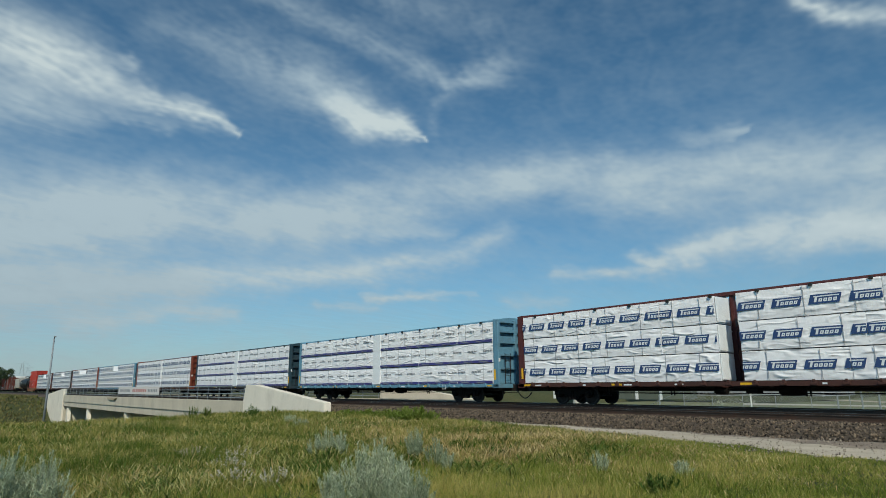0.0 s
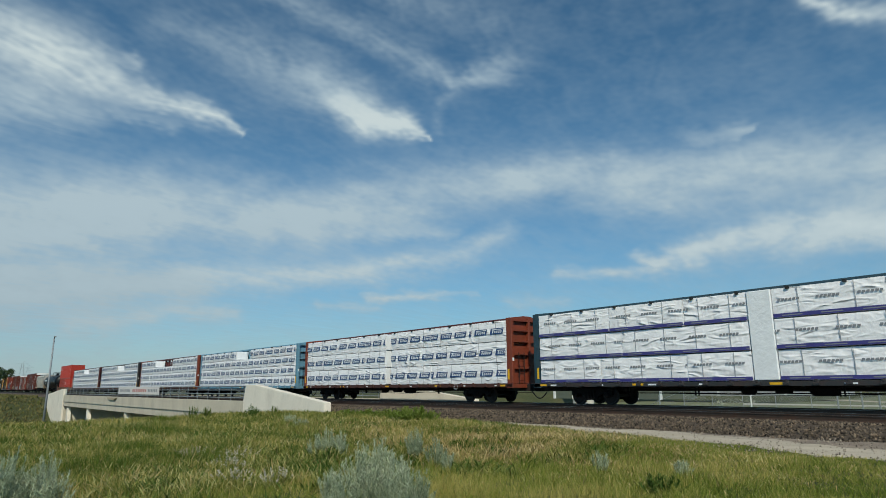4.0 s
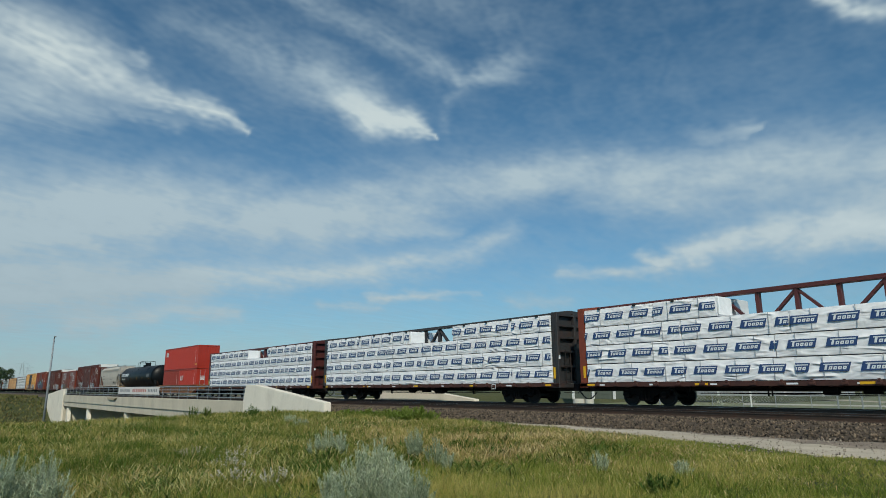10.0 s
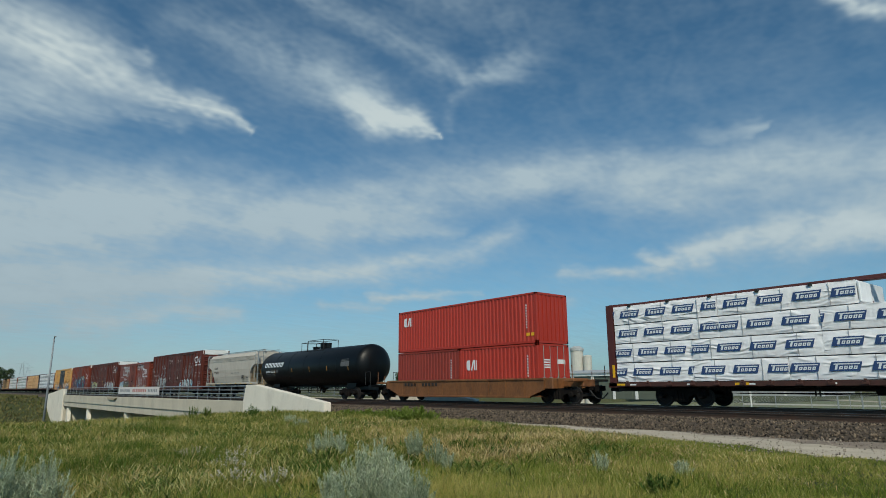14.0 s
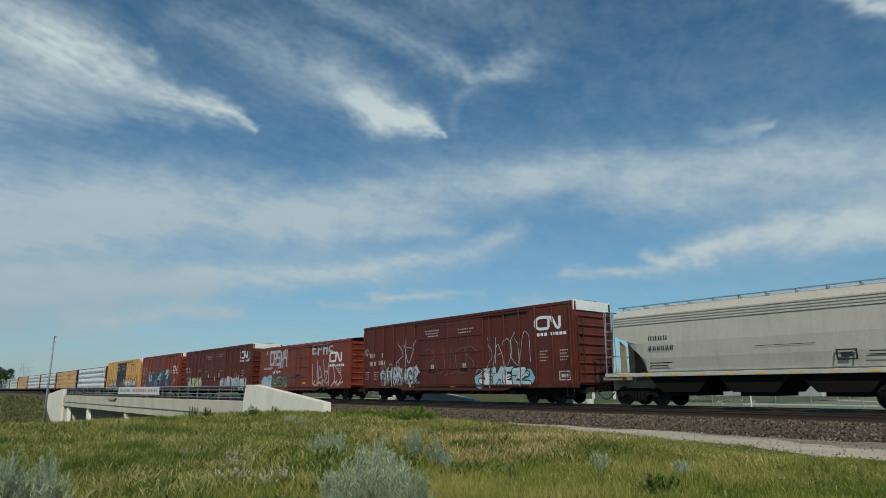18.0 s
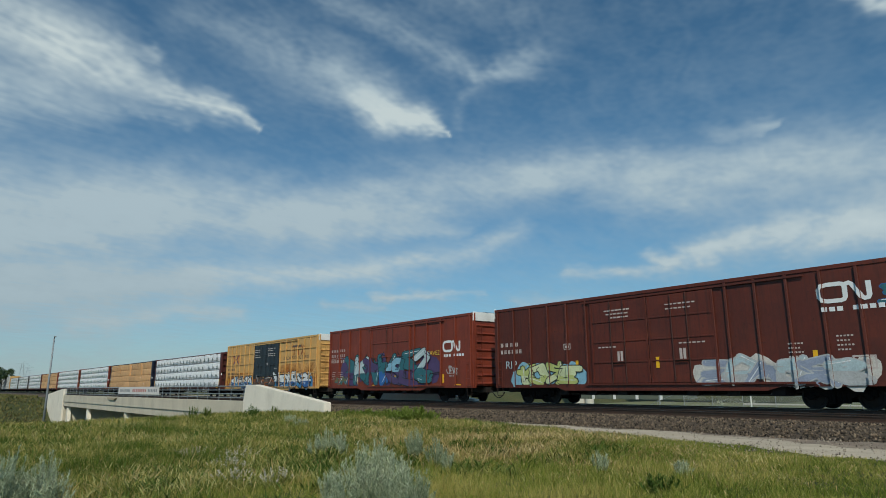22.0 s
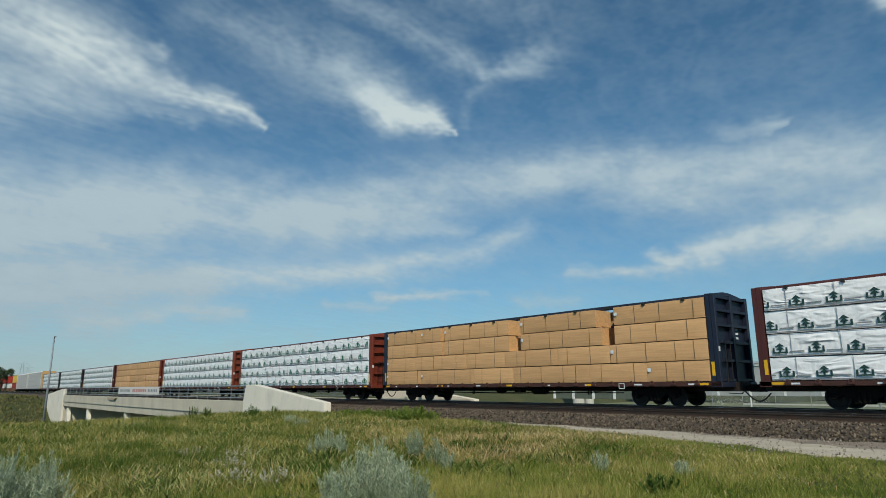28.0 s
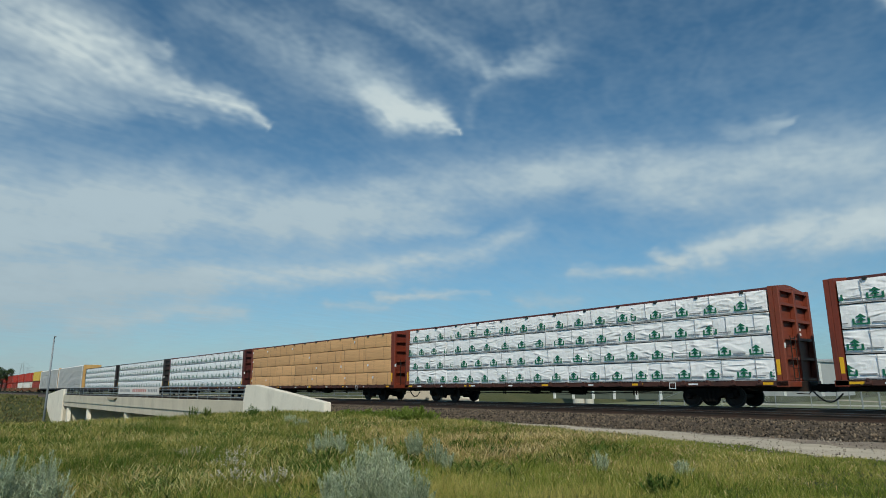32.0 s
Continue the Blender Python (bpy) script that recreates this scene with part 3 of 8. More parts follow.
def lane(name, x0, near, far, material, label, lift):
    """A strip of gravel between two lines beside the track, worn down to nothing at its near edge."""
    xs = [x0 + 0.2 * i for i in range(400)]
    me = bpy.data.meshes.new(name)
    vs = [(x, near(x) + (far(x) - near(x)) * j / 8, j) for j in range(9) for x in xs]
    me.from_pydata([(x, y, ground_z(x, y) + lift * (1 if j > 1 else j * 0.75 - 0.5) + 0.012 * noise.noise((x * 1.3, y * 1.3, 4))) for x, y, j in vs], [],
                   [(j * 400 + i, j * 400 + i + 1, (j + 1) * 400 + i + 1, (j + 1) * 400 + i) for j in range(8) for i in range(399)])
    me.polygons.foreach_set("use_smooth", [True] * len(me.polygons))
    me.materials.append(material)
    return tagged(new(name, me), label, "road", kind="structure")


lane("service_road", -28.0, lambda x: verge(x) + 0.3, lambda x: -6.5, M["gravel_grey"], "grey gravel service road beside the railway ballast", 0.03)
lane("road_edge", -13.0, lambda x: verge(x) - 0.1, lambda x: verge(x) + 0.45 + 1.35 * smooth((x + 13) / 11) + 0.30 * noise.noise((x * 0.9, 0, 3)) + 0.16 * noise.noise((x * 2.7, 0, 8)),
     M["gravel"], "pale sandy gravel strip along the grass", 0.05)

# ---- ballast and tracks ----
M["ballast"] = surface("ballast_stone", (0.085, 0.064, 0.047), 0.95, vary=0.4, scale=9, fine=45, bump=0.8, dist=0.05, dirt=(0.07, 0.055, 0.045), dirt_amount=0.7)
M["stone"] = surface("ballast_stones", (0.115, 0.086, 0.060), 0.95, vary=0.25, scale=9, fine=45, bump=0.3, island=0.95)
M["pebble"] = surface("pale_pebble", (0.26, 0.22, 0.175), 0.95, vary=0.2, scale=9, fine=45, bump=0.2, island=0.7)
TRACKS = (0.0, -4.27)


def along(x0, x1, n, section, name, material):
    """A cross-section of (y, z) drawn along the bending track."""
    xs = [x0 + (x1 - x0) * i / n for i in range(n + 1)]
    k = len(section)
    verts = [(x, y + track_y(x), z) for x in xs for y, z in section]
    faces = [(i * k + j, i * k + j + 1, (i + 1) * k + j + 1, (i + 1) * k + j) for i in range(n) for j in range(k - 1)]
    me = bpy.data.meshes.new(name)
    me.from_pydata(verts, [], faces)
    me.materials.append(material)
    return me


bal = new("ballast_bed", along(-900, 400, 260, [(-6.8, -0.66), (-6.25, -0.38), (-5.8, -0.22), (-2.2, -0.22), (1.6, -0.22), (2.9, -0.85)], "ballast_bed", M["ballast"]))
tagged(bal, "brown-grey crushed stone ballast under two railway tracks", "ballast", kind="structure")


def loose_stones(name, n, seed, x0, x1, y0, y1, r0, r1, height, material):
    rng = np.random.default_rng(seed)
    x = x0 + (x1 - x0) * rng.random(n) ** 0.8
    y = y0 + (y1 - y0) * rng.random(n)
    r = r0 + r1 * rng.random(n) ** 2
    z = height(x, y) + r * 0.3
    base = np.array([(1, 0, 0), (-1, 0, 0), (0, 1, 0), (0, -1, 0), (0, 0, 1), (0, 0, -1)], float)
    v = base[None] * (r[:, None, None] * (0.7 + 0.6 * rng.random((n, 6, 1))))
    a = rng.random(n) * 6.283
    c, s = np.cos(a)[:, None], np.sin(a)[:, None]
    v = np.stack([v[:, :, 0] * c - v[:, :, 1] * s, v[:, :, 0] * s + v[:, :, 1] * c, v[:, :, 2] + 0.4 * v[:, :, 0]], -1)
    v += np.stack([x, y, z], -1)[:, None]
    f = np.array([(0, 2, 4), (2, 1, 4), (1, 3, 4), (3, 0, 4), (2, 0, 5), (1, 2, 5), (3, 1, 5), (0, 3, 5)])
    return stuff_mesh(name, v.reshape(-1, 3), (f[None] + 6 * np.arange(n)[:, None, None]).reshape(-1, 3), material)


def stuff_mesh(name, v, f, material):
    """Many small triangles as one mesh."""
    me = bpy.data.meshes.new(name)
    me.vertices.add(len(v))
    me.vertices.foreach_set("co", np.asarray(v, np.float32).ravel())
    me.loops.add(f.size)
    me.loops.foreach_set("vertex_index", np.asarray(f, np.int32).ravel())
    k = f.shape[1]
    me.polygons.add(len(f))
    me.polygons.foreach_set("loop_start", np.arange(len(f), dtype=np.int32) * k)
    me.update(calc_edges=True)
    me.materials.append(material)
    return new(name, me)


shoulder = lambda x, y: np.interp(y, [-6.8, -6.25, -5.8, -4.9], [-0.62, -0.38, -0.22, -0.21])
lane_top = lambda x, y: np.array([ground_z(a, b) for a, b in zip(x, y)]) + 0.04
tagged(loose_stones("ballast_stones", 24000, 5, -50, 8, -6.8, -5.05, 0.016, 0.036, shoulder, M["stone"]), "loose crushed ballast stones on the track shoulder", "stones", kind="stuff")
tagged(loose_stones("lane_pebbles", 5000, 6, -24, 8, -11.6, -6.7, 0.008, 0.022, lane_top, M["pebble"]), "pale pebbles strewn on the gravel service road", "pebbles", kind="stuff")

for k, ty0 in enumerate(TRACKS):
    tr = tagged(new("railway_track"), "rusty steel railway track on dark wooden ties", "railway track", "railway tracks")
    for s in (-0.75, 0.75):
        y = ty0 + s
        foot = along(-900, 400, 260, [(y - 0.075, -0.185), (y - 0.075, -0.17), (y - 0.012, -0.14), (y - 0.012, -0.045), (y - 0.037, -0.035), (y - 0.037, -0.006),
                                      (y + 0.037, -0.006), (y + 0.037, -0.035), (y + 0.012, -0.045), (y + 0.012, -0.14), (y + 0.075, -0.17), (y + 0.075, -0.185)], "rail", M["rail_steel"])
        rl = part("rail", foot, None, tr)
        part("rail_head", along(-900, 400, 260, [(y - 0.034, -0.003), (y + 0.034, -0.003)], "rail_head", M["rail_top"]), None, rl, "polished running surface")
    tie = kept("tie", lambda bm: box(bm, -0.115, 0.115, -1.28, 1.28, -0.36, -0.187, bevel=0.01), [M["tie"]])
    for i in range(150):
        x = -68 + i * 0.53
        part("tie", tie, None, tr, at=pose(x, ty0 + track_y(x), 0.0))

# ---- road underpass and bridge ----
M["asphalt"] = surface("asphalt", (0.10, 0.10, 0.10), 0.9, vary=0.15, scale=0.6, fine=60, bump=0.2, dirt=(0.16, 0.16, 0.155), dirt_amount=0.5)
BY, FY = -7.05, 5.0
M["drain"] = surface("stained_concrete", (0.36, 0.30, 0.22), 0.9, vary=0.2, scale=1.5, fine=20, bump=0.2)


def prism_bm(pts, y0, y1):
    bm = bmesh.new()
    prism(bm, pts, y0, y1)
    bmesh.ops.recalc_face_normals(bm, faces=bm.faces)
    return bm



bridge = tagged(new("railway_bridge"), "long pale concrete railway bridge with steel railings over a road cutting", "bridge")
bm = bmesh.new()
for i in range(29):
    x0 = -112 + i * 2.5
    x1 = x0 + 2.5 if i < 28 else -41.3
    box(bm, x0, min(x1, -41.3), BY + 0.6 + track_y(x0), FY - 0.6 + track_y(x0), -1.25, -0.64)
part("deck", bm, M["concrete"], bridge, "concrete deck slab under the ballast")


for side, y0, y1 in (("fascia", BY, BY + 0.32), ("far_fascia", FY - 0.32, FY)):
    for i in range(6):
        xa, xb = -112 + i * 11.8 + 0.012, -112 + (i + 1) * 11.8 - 0.012
        part("fascia_panel", one_box(xa, min(xb, -41.3), y0, y1, -1.02, 0.08, bevel=0.015), M["concrete"], bridge)
part("girder", one_box(-112, -41.3, BY + 0.10, BY + 0.8, -1.75, -1.024, bevel=0.02), M["concrete"], bridge, "recessed concrete edge girder")
part("girder", one_box(-112, -41.3, FY - 1.0, FY - 0.45, -1.8, -1.02, bevel=0.02), M["concrete"], bridge)
part("drain_box", prism_bm([(-82.6, -0.02), (-77.9, -0.02), (-78.9, -0.34), (-81.4, -0.34)], BY - 0.16, BY - 0.004), M["drain"], bridge, "projecting drain ledge stained brown")
for px in (-109.5, -95.0, -75.0, -56.0):
    bm = bmesh.new()
    prism(bm, [(px - 0.35, -1.8), (px + 0.25, -1.8), (px + 1.5, -5.0), (px - 0.2, -5.0)], BY + 0.25, BY + 0.7)
    bmesh.ops.recalc_face_normals(bm, faces=bm.faces)
    part("pier", bm, M["concrete_white"], bridge, "sloping whitewashed concrete pier")
    part("pier_wall", one_box(px - 0.3, px + 0.3, BY + 0.7, FY - 0.6, -5.0, -1.26), M["concrete"], bridge)
for xa in (-113.2, -41.6):
    part("abutment", one_box(xa, xa + 1.2, BY + 0.2, FY - 0.2, -5.2, -0.7), M["concrete"], bridge)


def wing(y0, y1, left):
    bm = bmesh.new()
    if left:
        pts = [(-112.1, -5), (-112.1, 1.12), (-114.2, 1.05), (-127.5, 0.1), (-127.5, -5)]
    else:
        pts = [(-41.2, -5), (-41.2, 0.14), (-40.9, 1.33), (-39.3, 1.33), (-29.5, 0.16), (-29.4, -0.8), (-29.4, -5)]
    prism(bm, pts, y0, y1)
    bmesh.ops.recalc_face_normals(bm, faces=bm.faces)
    bmesh.ops.bevel(bm, geom=list(bm.edges), offset=0.03, segments=1, affect="EDGES")
    part("wing_wall", bm, M["concrete_white"], bridge, "sloping whitewashed concrete wing wall")


for left in (True, False):
    wing(BY - 0.06, BY + 0.42, left)
    wing(FY - 0.42, FY + 0.06, left)
for y in (BY + 0.16, FY - 0.16):
    for z, r in ((1.24, 0.05), (0.93, 0.04), (0.62, 0.04), (0.31, 0.035)):
        bm = bmesh.new()
        rod(bm, (-112.0, y, z), (-41.0, y, z), r, 8)
        part("handrail", bm, M["galv"], bridge, "galvanised steel rail")
    post = kept("bridge_post", lambda bm: box(bm, -0.03, 0.03, 0.05, 0.11, 0.084, 1.2, bevel=0.008), [M["lamp_grey"]])
    for i in range(29):
        part("rail_post", post, None, bridge, at=pose(-111.0 + i * 2.47, y, 0))

banner = tagged(new("banner"), "white cloth banner with faded lettering on the bridge railing", "banner")
M["banner"] = surface("banner_cloth", (0.66, 0.62, 0.60), 0.8, vary=0.08, scale=1.5, bump=0.3)
M["banner_red"] = surface("faded_red_lettering", (0.5, 0.22, 0.2), 0.8, vary=0.2)
part("cloth", one_box(-78.0, -62.2, BY + 0.06, BY + 0.09, 0.44, 1.27), M["banner"], banner)
bm = bmesh.new()
for i in range(9):
    bar(bm, -77.2 + i * 0.5, -76.85 + i * 0.5, 0.72, 1.02, BY + 0.056, 0)
for i in range(8):
    bar(bm, -71.9 + i * 0.68, -71.4 + i * 0.68, 0.7, 1.05, BY + 0.056, 1)
for i in range(6):
    bar(bm, -66.0 + i * 0.55, -65.65 + i * 0.55, 0.72, 1.02, BY + 0.056, 0)
part("lettering", bm, [M["grey_print"], M["banner_red"]], banner, "faded illegible lettering")

lamp = tagged(new("street_lamp"), "tall grey steel street lamp pole in the cutting", "street lamp")
bm = bmesh.new()
rod(bm, (-91.6, -12, -4.9), (-91.25, -12, 7.35), 0.16, 10, r2=0.09)
part("pole", bm, M["lamp_grey"], lamp, smooth=True)
bm = bmesh.new()
rod(bm, (-91.25, -12, 7.3), (-90.8, -12.0, 7.5), 0.05, 6)
box(bm, -91.0, -90.5, -12.12, -11.88, 7.46, 7.6, bevel=0.03)
part("lamp_head", bm, M["lamp_grey"], lamp)

road = sheet("underpass_road", [-84.6 + i * 1.5 for i in range(9)], steps((-120, 120, 60)), lambda x, y: -4.74 + (-0.5 if abs(y) > 300 else 0), M["asphalt"])
tagged(road, "grey asphalt road running under the bridge", "road", kind="structure")
# ---- railway cars: shared running gear ----
# A car's own space: x along the track (+x is the way it goes), z = 0 on the rail, the near side looks towards -y.
WHEEL_R = 0.42
CARS = []


def wheelset_mesh(bm):
    for s in (-1, 1):
        y = s * 0.75
        prof = [(0.11, y - 0.075), (0.15, y - 0.075), (0.34, y - 0.03), (0.36, y - 0.07), (WHEEL_R, y - 0.07), (WHEEL_R, y + 0.04), (0.36, y + 0.04), (0.33, y + 0.0), (0.15, y + 0.05), (0.11, y + 0.05)]
        lathe(bm, prof if s > 0 else [(r, 2 * y - w) for r, w in prof][::-1], "y", 24)
    rod(bm, (0, -1.02, 0), (0, 1.02, 0), 0.085, 10)


def sideframe_mesh(bm):
    prism(bm, [(-1.15, -0.02), (-1.12, 0.2), (-0.75, 0.24), (-0.45, 0.30), (0.45, 0.30), (0.75, 0.24), (1.12, 0.2), (1.15, -0.02), (0.72, -0.02), (0.62, 0.05), (0.36, -0.06),
               (0.3, -0.24), (-0.3, -0.24), (-0.36, -0.06), (-0.62, 0.05), (-0.72, -0.02)], -0.07, 0.07)
    for s in (-0.89, 0.89):
        lathe(bm, [(0.0001, -0.17), (0.1, -0.17), (0.135, -0.13), (0.135, 0.07)], "y", 12, centre=(s, 0.0, 0.0))
    for s in (-0.16, 0.0, 0.16):
        lathe(bm, [(0.055, -0.2), (0.055, 0.16)], "z", 8, centre=(s, -0.075, 0.0))
    bmesh.ops.recalc_face_normals(bm, faces=bm.faces)


def bolster_mesh(bm):
    box(bm, -0.24, 0.24, -1.0, 1.0, -0.1, 0.2, bevel=0.03)
    lathe(bm, [(0.3, 0.2), (0.3, 0.36)], "z", 14)


def coupler_mesh(bm):
    box(bm, -0.55, 0.12, -0.09, 0.09, 0.72, 0.92, bevel=0.02)
    prism(bm, [(0.12, 0.66), (0.3, 0.66), (0.42, 0.70), (0.42, 0.94), (0.3, 0.98), (0.12, 0.98)], -0.17, 0.12)
    box(bm, 0.36, 0.5, 0.06, 0.18, 0.68, 0.96, bevel=0.02)
    bmesh.ops.recalc_face_normals(bm, faces=bm.faces)


def hose_mesh(bm):
    pts = [Vector((0.02 + 0.95 * u, -0.42 + 0.1 * u, 0.72 - 0.62 * sin(pi * u * 0.92) * 0.72)) for u in [i / 9 for i in range(10)]]
    for a, b in zip(pts, pts[1:]):
        rod(bm, a, b, 0.03, 6)


TRUCKS = []


def truck(car, x):
    """A two-axle truck with its wheelsets at their places."""
    t = part("truck", kept("bolster", bolster_mesh, [M["truck_steel"]]), None, car, "grimy cast-steel truck", at=pose(x, 0, 0.46))
    for s in (-1, 1):
        part("side_frame", kept("side_frame", sideframe_mesh, [M["truck_steel"]]), None, t, at=pose(0, s * 0.98, 0, 0, 0, 0 if s < 0 else 180))
    ws = []
    for s in (-0.89, 0.89):
        ws.append(part("wheelset", kept("wheelset", wheelset_mesh, [M["wheel_steel"]]), None, t, at=pose(s, 0, WHEEL_R - 0.46)))
    TRUCKS.append(ws)
    return t


def running_gear(car, half, tx):
    for s in (-1, 1):
        truck(car, s * tx)
        part("coupler", kept("coupler", coupler_mesh, [M["truck_steel"]]), None, car, at=pose(s * half, 0, 0, 0, 0, 0 if s > 0 else 180))
    part("brake_hose", kept("hose", hose_mesh, [M["dark"]]), None, car, at=pose(half, 0, 0))
    bm = bmesh.new()
    rod(bm, (half - 0.15, -1.35, 0.62), (half - 0.15, -0.3, 0.58), 0.018, 6)
    rod(bm, (half - 0.15, -0.3, 0.58), (half - 0.05, -0.1, 0.8), 0.018, 6)
    part("uncoupling_lever", bm, M["truck_steel"], car)


def start_car(name, label, centre, category):
    c = tagged(new(name), label, category, "cars of the freight train")
    CARS.append((c, centre))
    return c


def brake_gear(car, y=-0.5, x=0.0):
    part("air_reservoir", kept("reservoir", lambda bm: lathe(bm, [(0.001, -0.45), (0.2, -0.43), (0.24, -0.3), (0.24, 0.3), (0.2, 0.43), (0.001, 0.45)], "x", 12), [M["truck_steel"]]), None, car, at=pose(x + 1.4, y, 0.74))
    part("brake_cylinder", kept("cylinder", lambda bm: lathe(bm, [(0.001, -0.25), (0.16, -0.24), (0.16, 0.24), (0.001, 0.25)], "x", 12), [M["truck_steel"]]), None, car, at=pose(x - 1.2, y - 0.2, 0.72))
    part("brake_valve", kept("valve", lambda bm: box(bm, -0.25, 0.25, -0.2, 0.2, 0.58, 0.85, bevel=0.03), [M["truck_steel"]]), None, car, at=pose(x, y, 0))
    for yy, z in ((-0.25, 0.6), (-0.7, 0.78)):
        part("brake_pipe", kept("pipe", lambda bm: rod(bm, (-6.3, 0, 0), (6.3, 0, 0), 0.028, 6), [M["truck_steel"]]), None, car, at=pose(x, yy, z))


def hang_ladder(car, x, z0, z1, y, w, paint, side=True, n=None):
    """A ladder of two stiles, each grab iron a part under it."""
    n = n or int((z1 - z0) / 0.4)
    y0 = y - 0.06 if side else y
    ends = [(x - w / 2, y0), (x + w / 2, y0)] if side else [(x, y0 - w / 2), (x, y0 + w / 2)]
    bm = bmesh.new()
    for ex, ey in ends:
        rod(bm, (ex, ey, z0 - 0.1), (ex, ey, z1 + 0.1), 0.018, 5)
    lad = part("ladder", bm, M[paint], car)
    for i in range(n + 1):
        z = z0 + (z1 - z0) * i / n
        bm = bmesh.new()
        rod(bm, (*ends[0], z), (*ends[1], z), 0.014, 5)
        part("grab_iron", bm, M[paint], lad)


# ---- lumber bundles ----
def clipped(bm, pts, lo, hi, y, mi):
    """A convex outline cut off at x = lo and x = hi."""
    for lim, keep in ((lo, 1), (hi, -1)):
        out = []
        for (xa, za), (xb, zb) in zip(pts, pts[1:] + pts[:1]):
            ia, ib = (xa - lim) * keep >= 0, (xb - lim) * keep >= 0
            if ia:
                out.append((xa, za))
            if ia != ib:
                u = (lim - xa) / (xb - xa)
                out.append((lim, za + u * (zb - za)))
        pts = out
        if len(pts) < 3:
            return
    flat(bm, pts, y, mi)


def mark_slant(bm, x, z, lo, hi, y, k):
    """A slanted navy plate with a white rule and white blocks."""
    w, h = 1.0 * k, 0.36 * k
    sl = 0.10 * k
    q = lambda a, b, c, d: [(x + a * w + sl * c, z + c * h), (x + b * w + sl * c, z + c * h), (x + b * w + sl * d, z + d * h), (x + a * w + sl * d, z + d * h)]
    clipped(bm, q(0, 1, 0, 1), lo, hi, y - 0.006, 0)
    clipped(bm, q(0.10, 0.94, 0.72, 0.84), lo, hi, y - 0.010, 1)
    clipped(bm, q(0.17, 0.25, 0.18, 0.74), lo, hi, y - 0.010, 1)
    for i in range(4):
        a = 0.31 + i * 0.155
        clipped(bm, q(a, a + 0.115, 0.2, 0.56), lo, hi, y - 0.010, 1)
        clipped(bm, q(a + 0.045, a + 0.075, 0.32, 0.46), lo, hi, y - 0.013, 0)


def mark_tree(bm, x, z, lo, hi, y, k, mi=0):
    """A stylised tree in an open square bracket, with thin grey rules beside it."""
    c = x + 0.3 * k
    T = lambda pts, m=mi: clipped(bm, [(c + a * k, z + b * k) for a, b in pts], lo, hi, y - 0.006, m)
    T([(-0.3, 0.0), (0.3, 0.0), (0.3, 0.07), (-0.3, 0.07)])
    T([(-0.3, 0.07), (-0.22, 0.07), (-0.22, 0.27), (-0.3, 0.27)])
    T([(0.22, 0.07), (0.3, 0.07), (0.3, 0.27), (0.22, 0.27)])
    T([(-0.2, 0.31), (0.2, 0.31), (0.0, 0.47)])
    T([(-0.18, 0.17), (0.18, 0.17), (0.0, 0.33)])
    T([(-0.04, 0.07), (0.04, 0.07), (0.04, 0.2), (-0.04, 0.2)])
    T([(0.38, 0.05), (0.95, 0.05), (0.95, 0.10), (0.38, 0.10)], 2)


def mark_dash(bm, x, z, lo, hi, y, k):
    for i in range(6):
        clipped(bm, [(x + i * 0.13, z), (x + i * 0.13 + 0.1, z), (x + i * 0.13 + 0.12, z + 0.09), (x + i * 0.13 + 0.02, z + 0.09)], lo, hi, y - 0.006, 2)


def bundle_mesh(key, L, H, seed, material, near=True):
    """One wrapped or bare package: soft edges and a slightly uneven near face."""
    def build(bm):
        nx, nz = max(4, int(L / 0.26)), 5
        b = 0.03
        d0, d1 = -1.42, -0.2
        grid = {}
        for j in range(nz + 1):
            for i in range(nx + 1):
                u, v = i / nx, j / nz
                e = min(1.0, min(u, 1 - u) * L / 0.12, min(v, 1 - v) * H / 0.1)
                wob = 0.024 * (noise.noise((u * L * 1.7 + seed * 7.1, v * H * 3.0, seed)) + 0.6 * noise.noise((u * L * 3.9 + v * 2 + seed * 3.3, v * H * 2.0, seed))) * e
                grid[i, j] = bm.verts.new((-L / 2 + b * 0.3 + (L - 0.6 * b) * u, d0 + b * (1 - e) + wob, b * 0.3 + (H - 0.6 * b) * v))
        for j in range(nz):
            for i in range(nx):
                f = bm.faces.new((grid[i, j], grid[i + 1, j], grid[i + 1, j + 1], grid[i, j + 1]))
                f.smooth = True
        vs = box(bm, -L / 2 + 0.01, L / 2 - 0.01, d0 + b + 0.01, d1, 0.012, H - 0.012)
        for f in bm.faces:
            if len(f.verts) == 4 and f.verts[0] in vs and abs(f.calc_center_median().x) > L / 2 - 0.02:
                f.material_index = 1
    return kept(key, build, material)


def split_run(a, b, rng, sizes):
    """Package lengths along one tier from a to b."""
    out, x = [], a
    while b - x > sizes[0] * 1.45:
        s = rng.choice(sizes)
        if b - x - s < sizes[0] * 0.6:
            s = b - x
        out.append((x, x + s))
        x += s
    if b - x > 0.05:
        out.append((x, b))
    return out


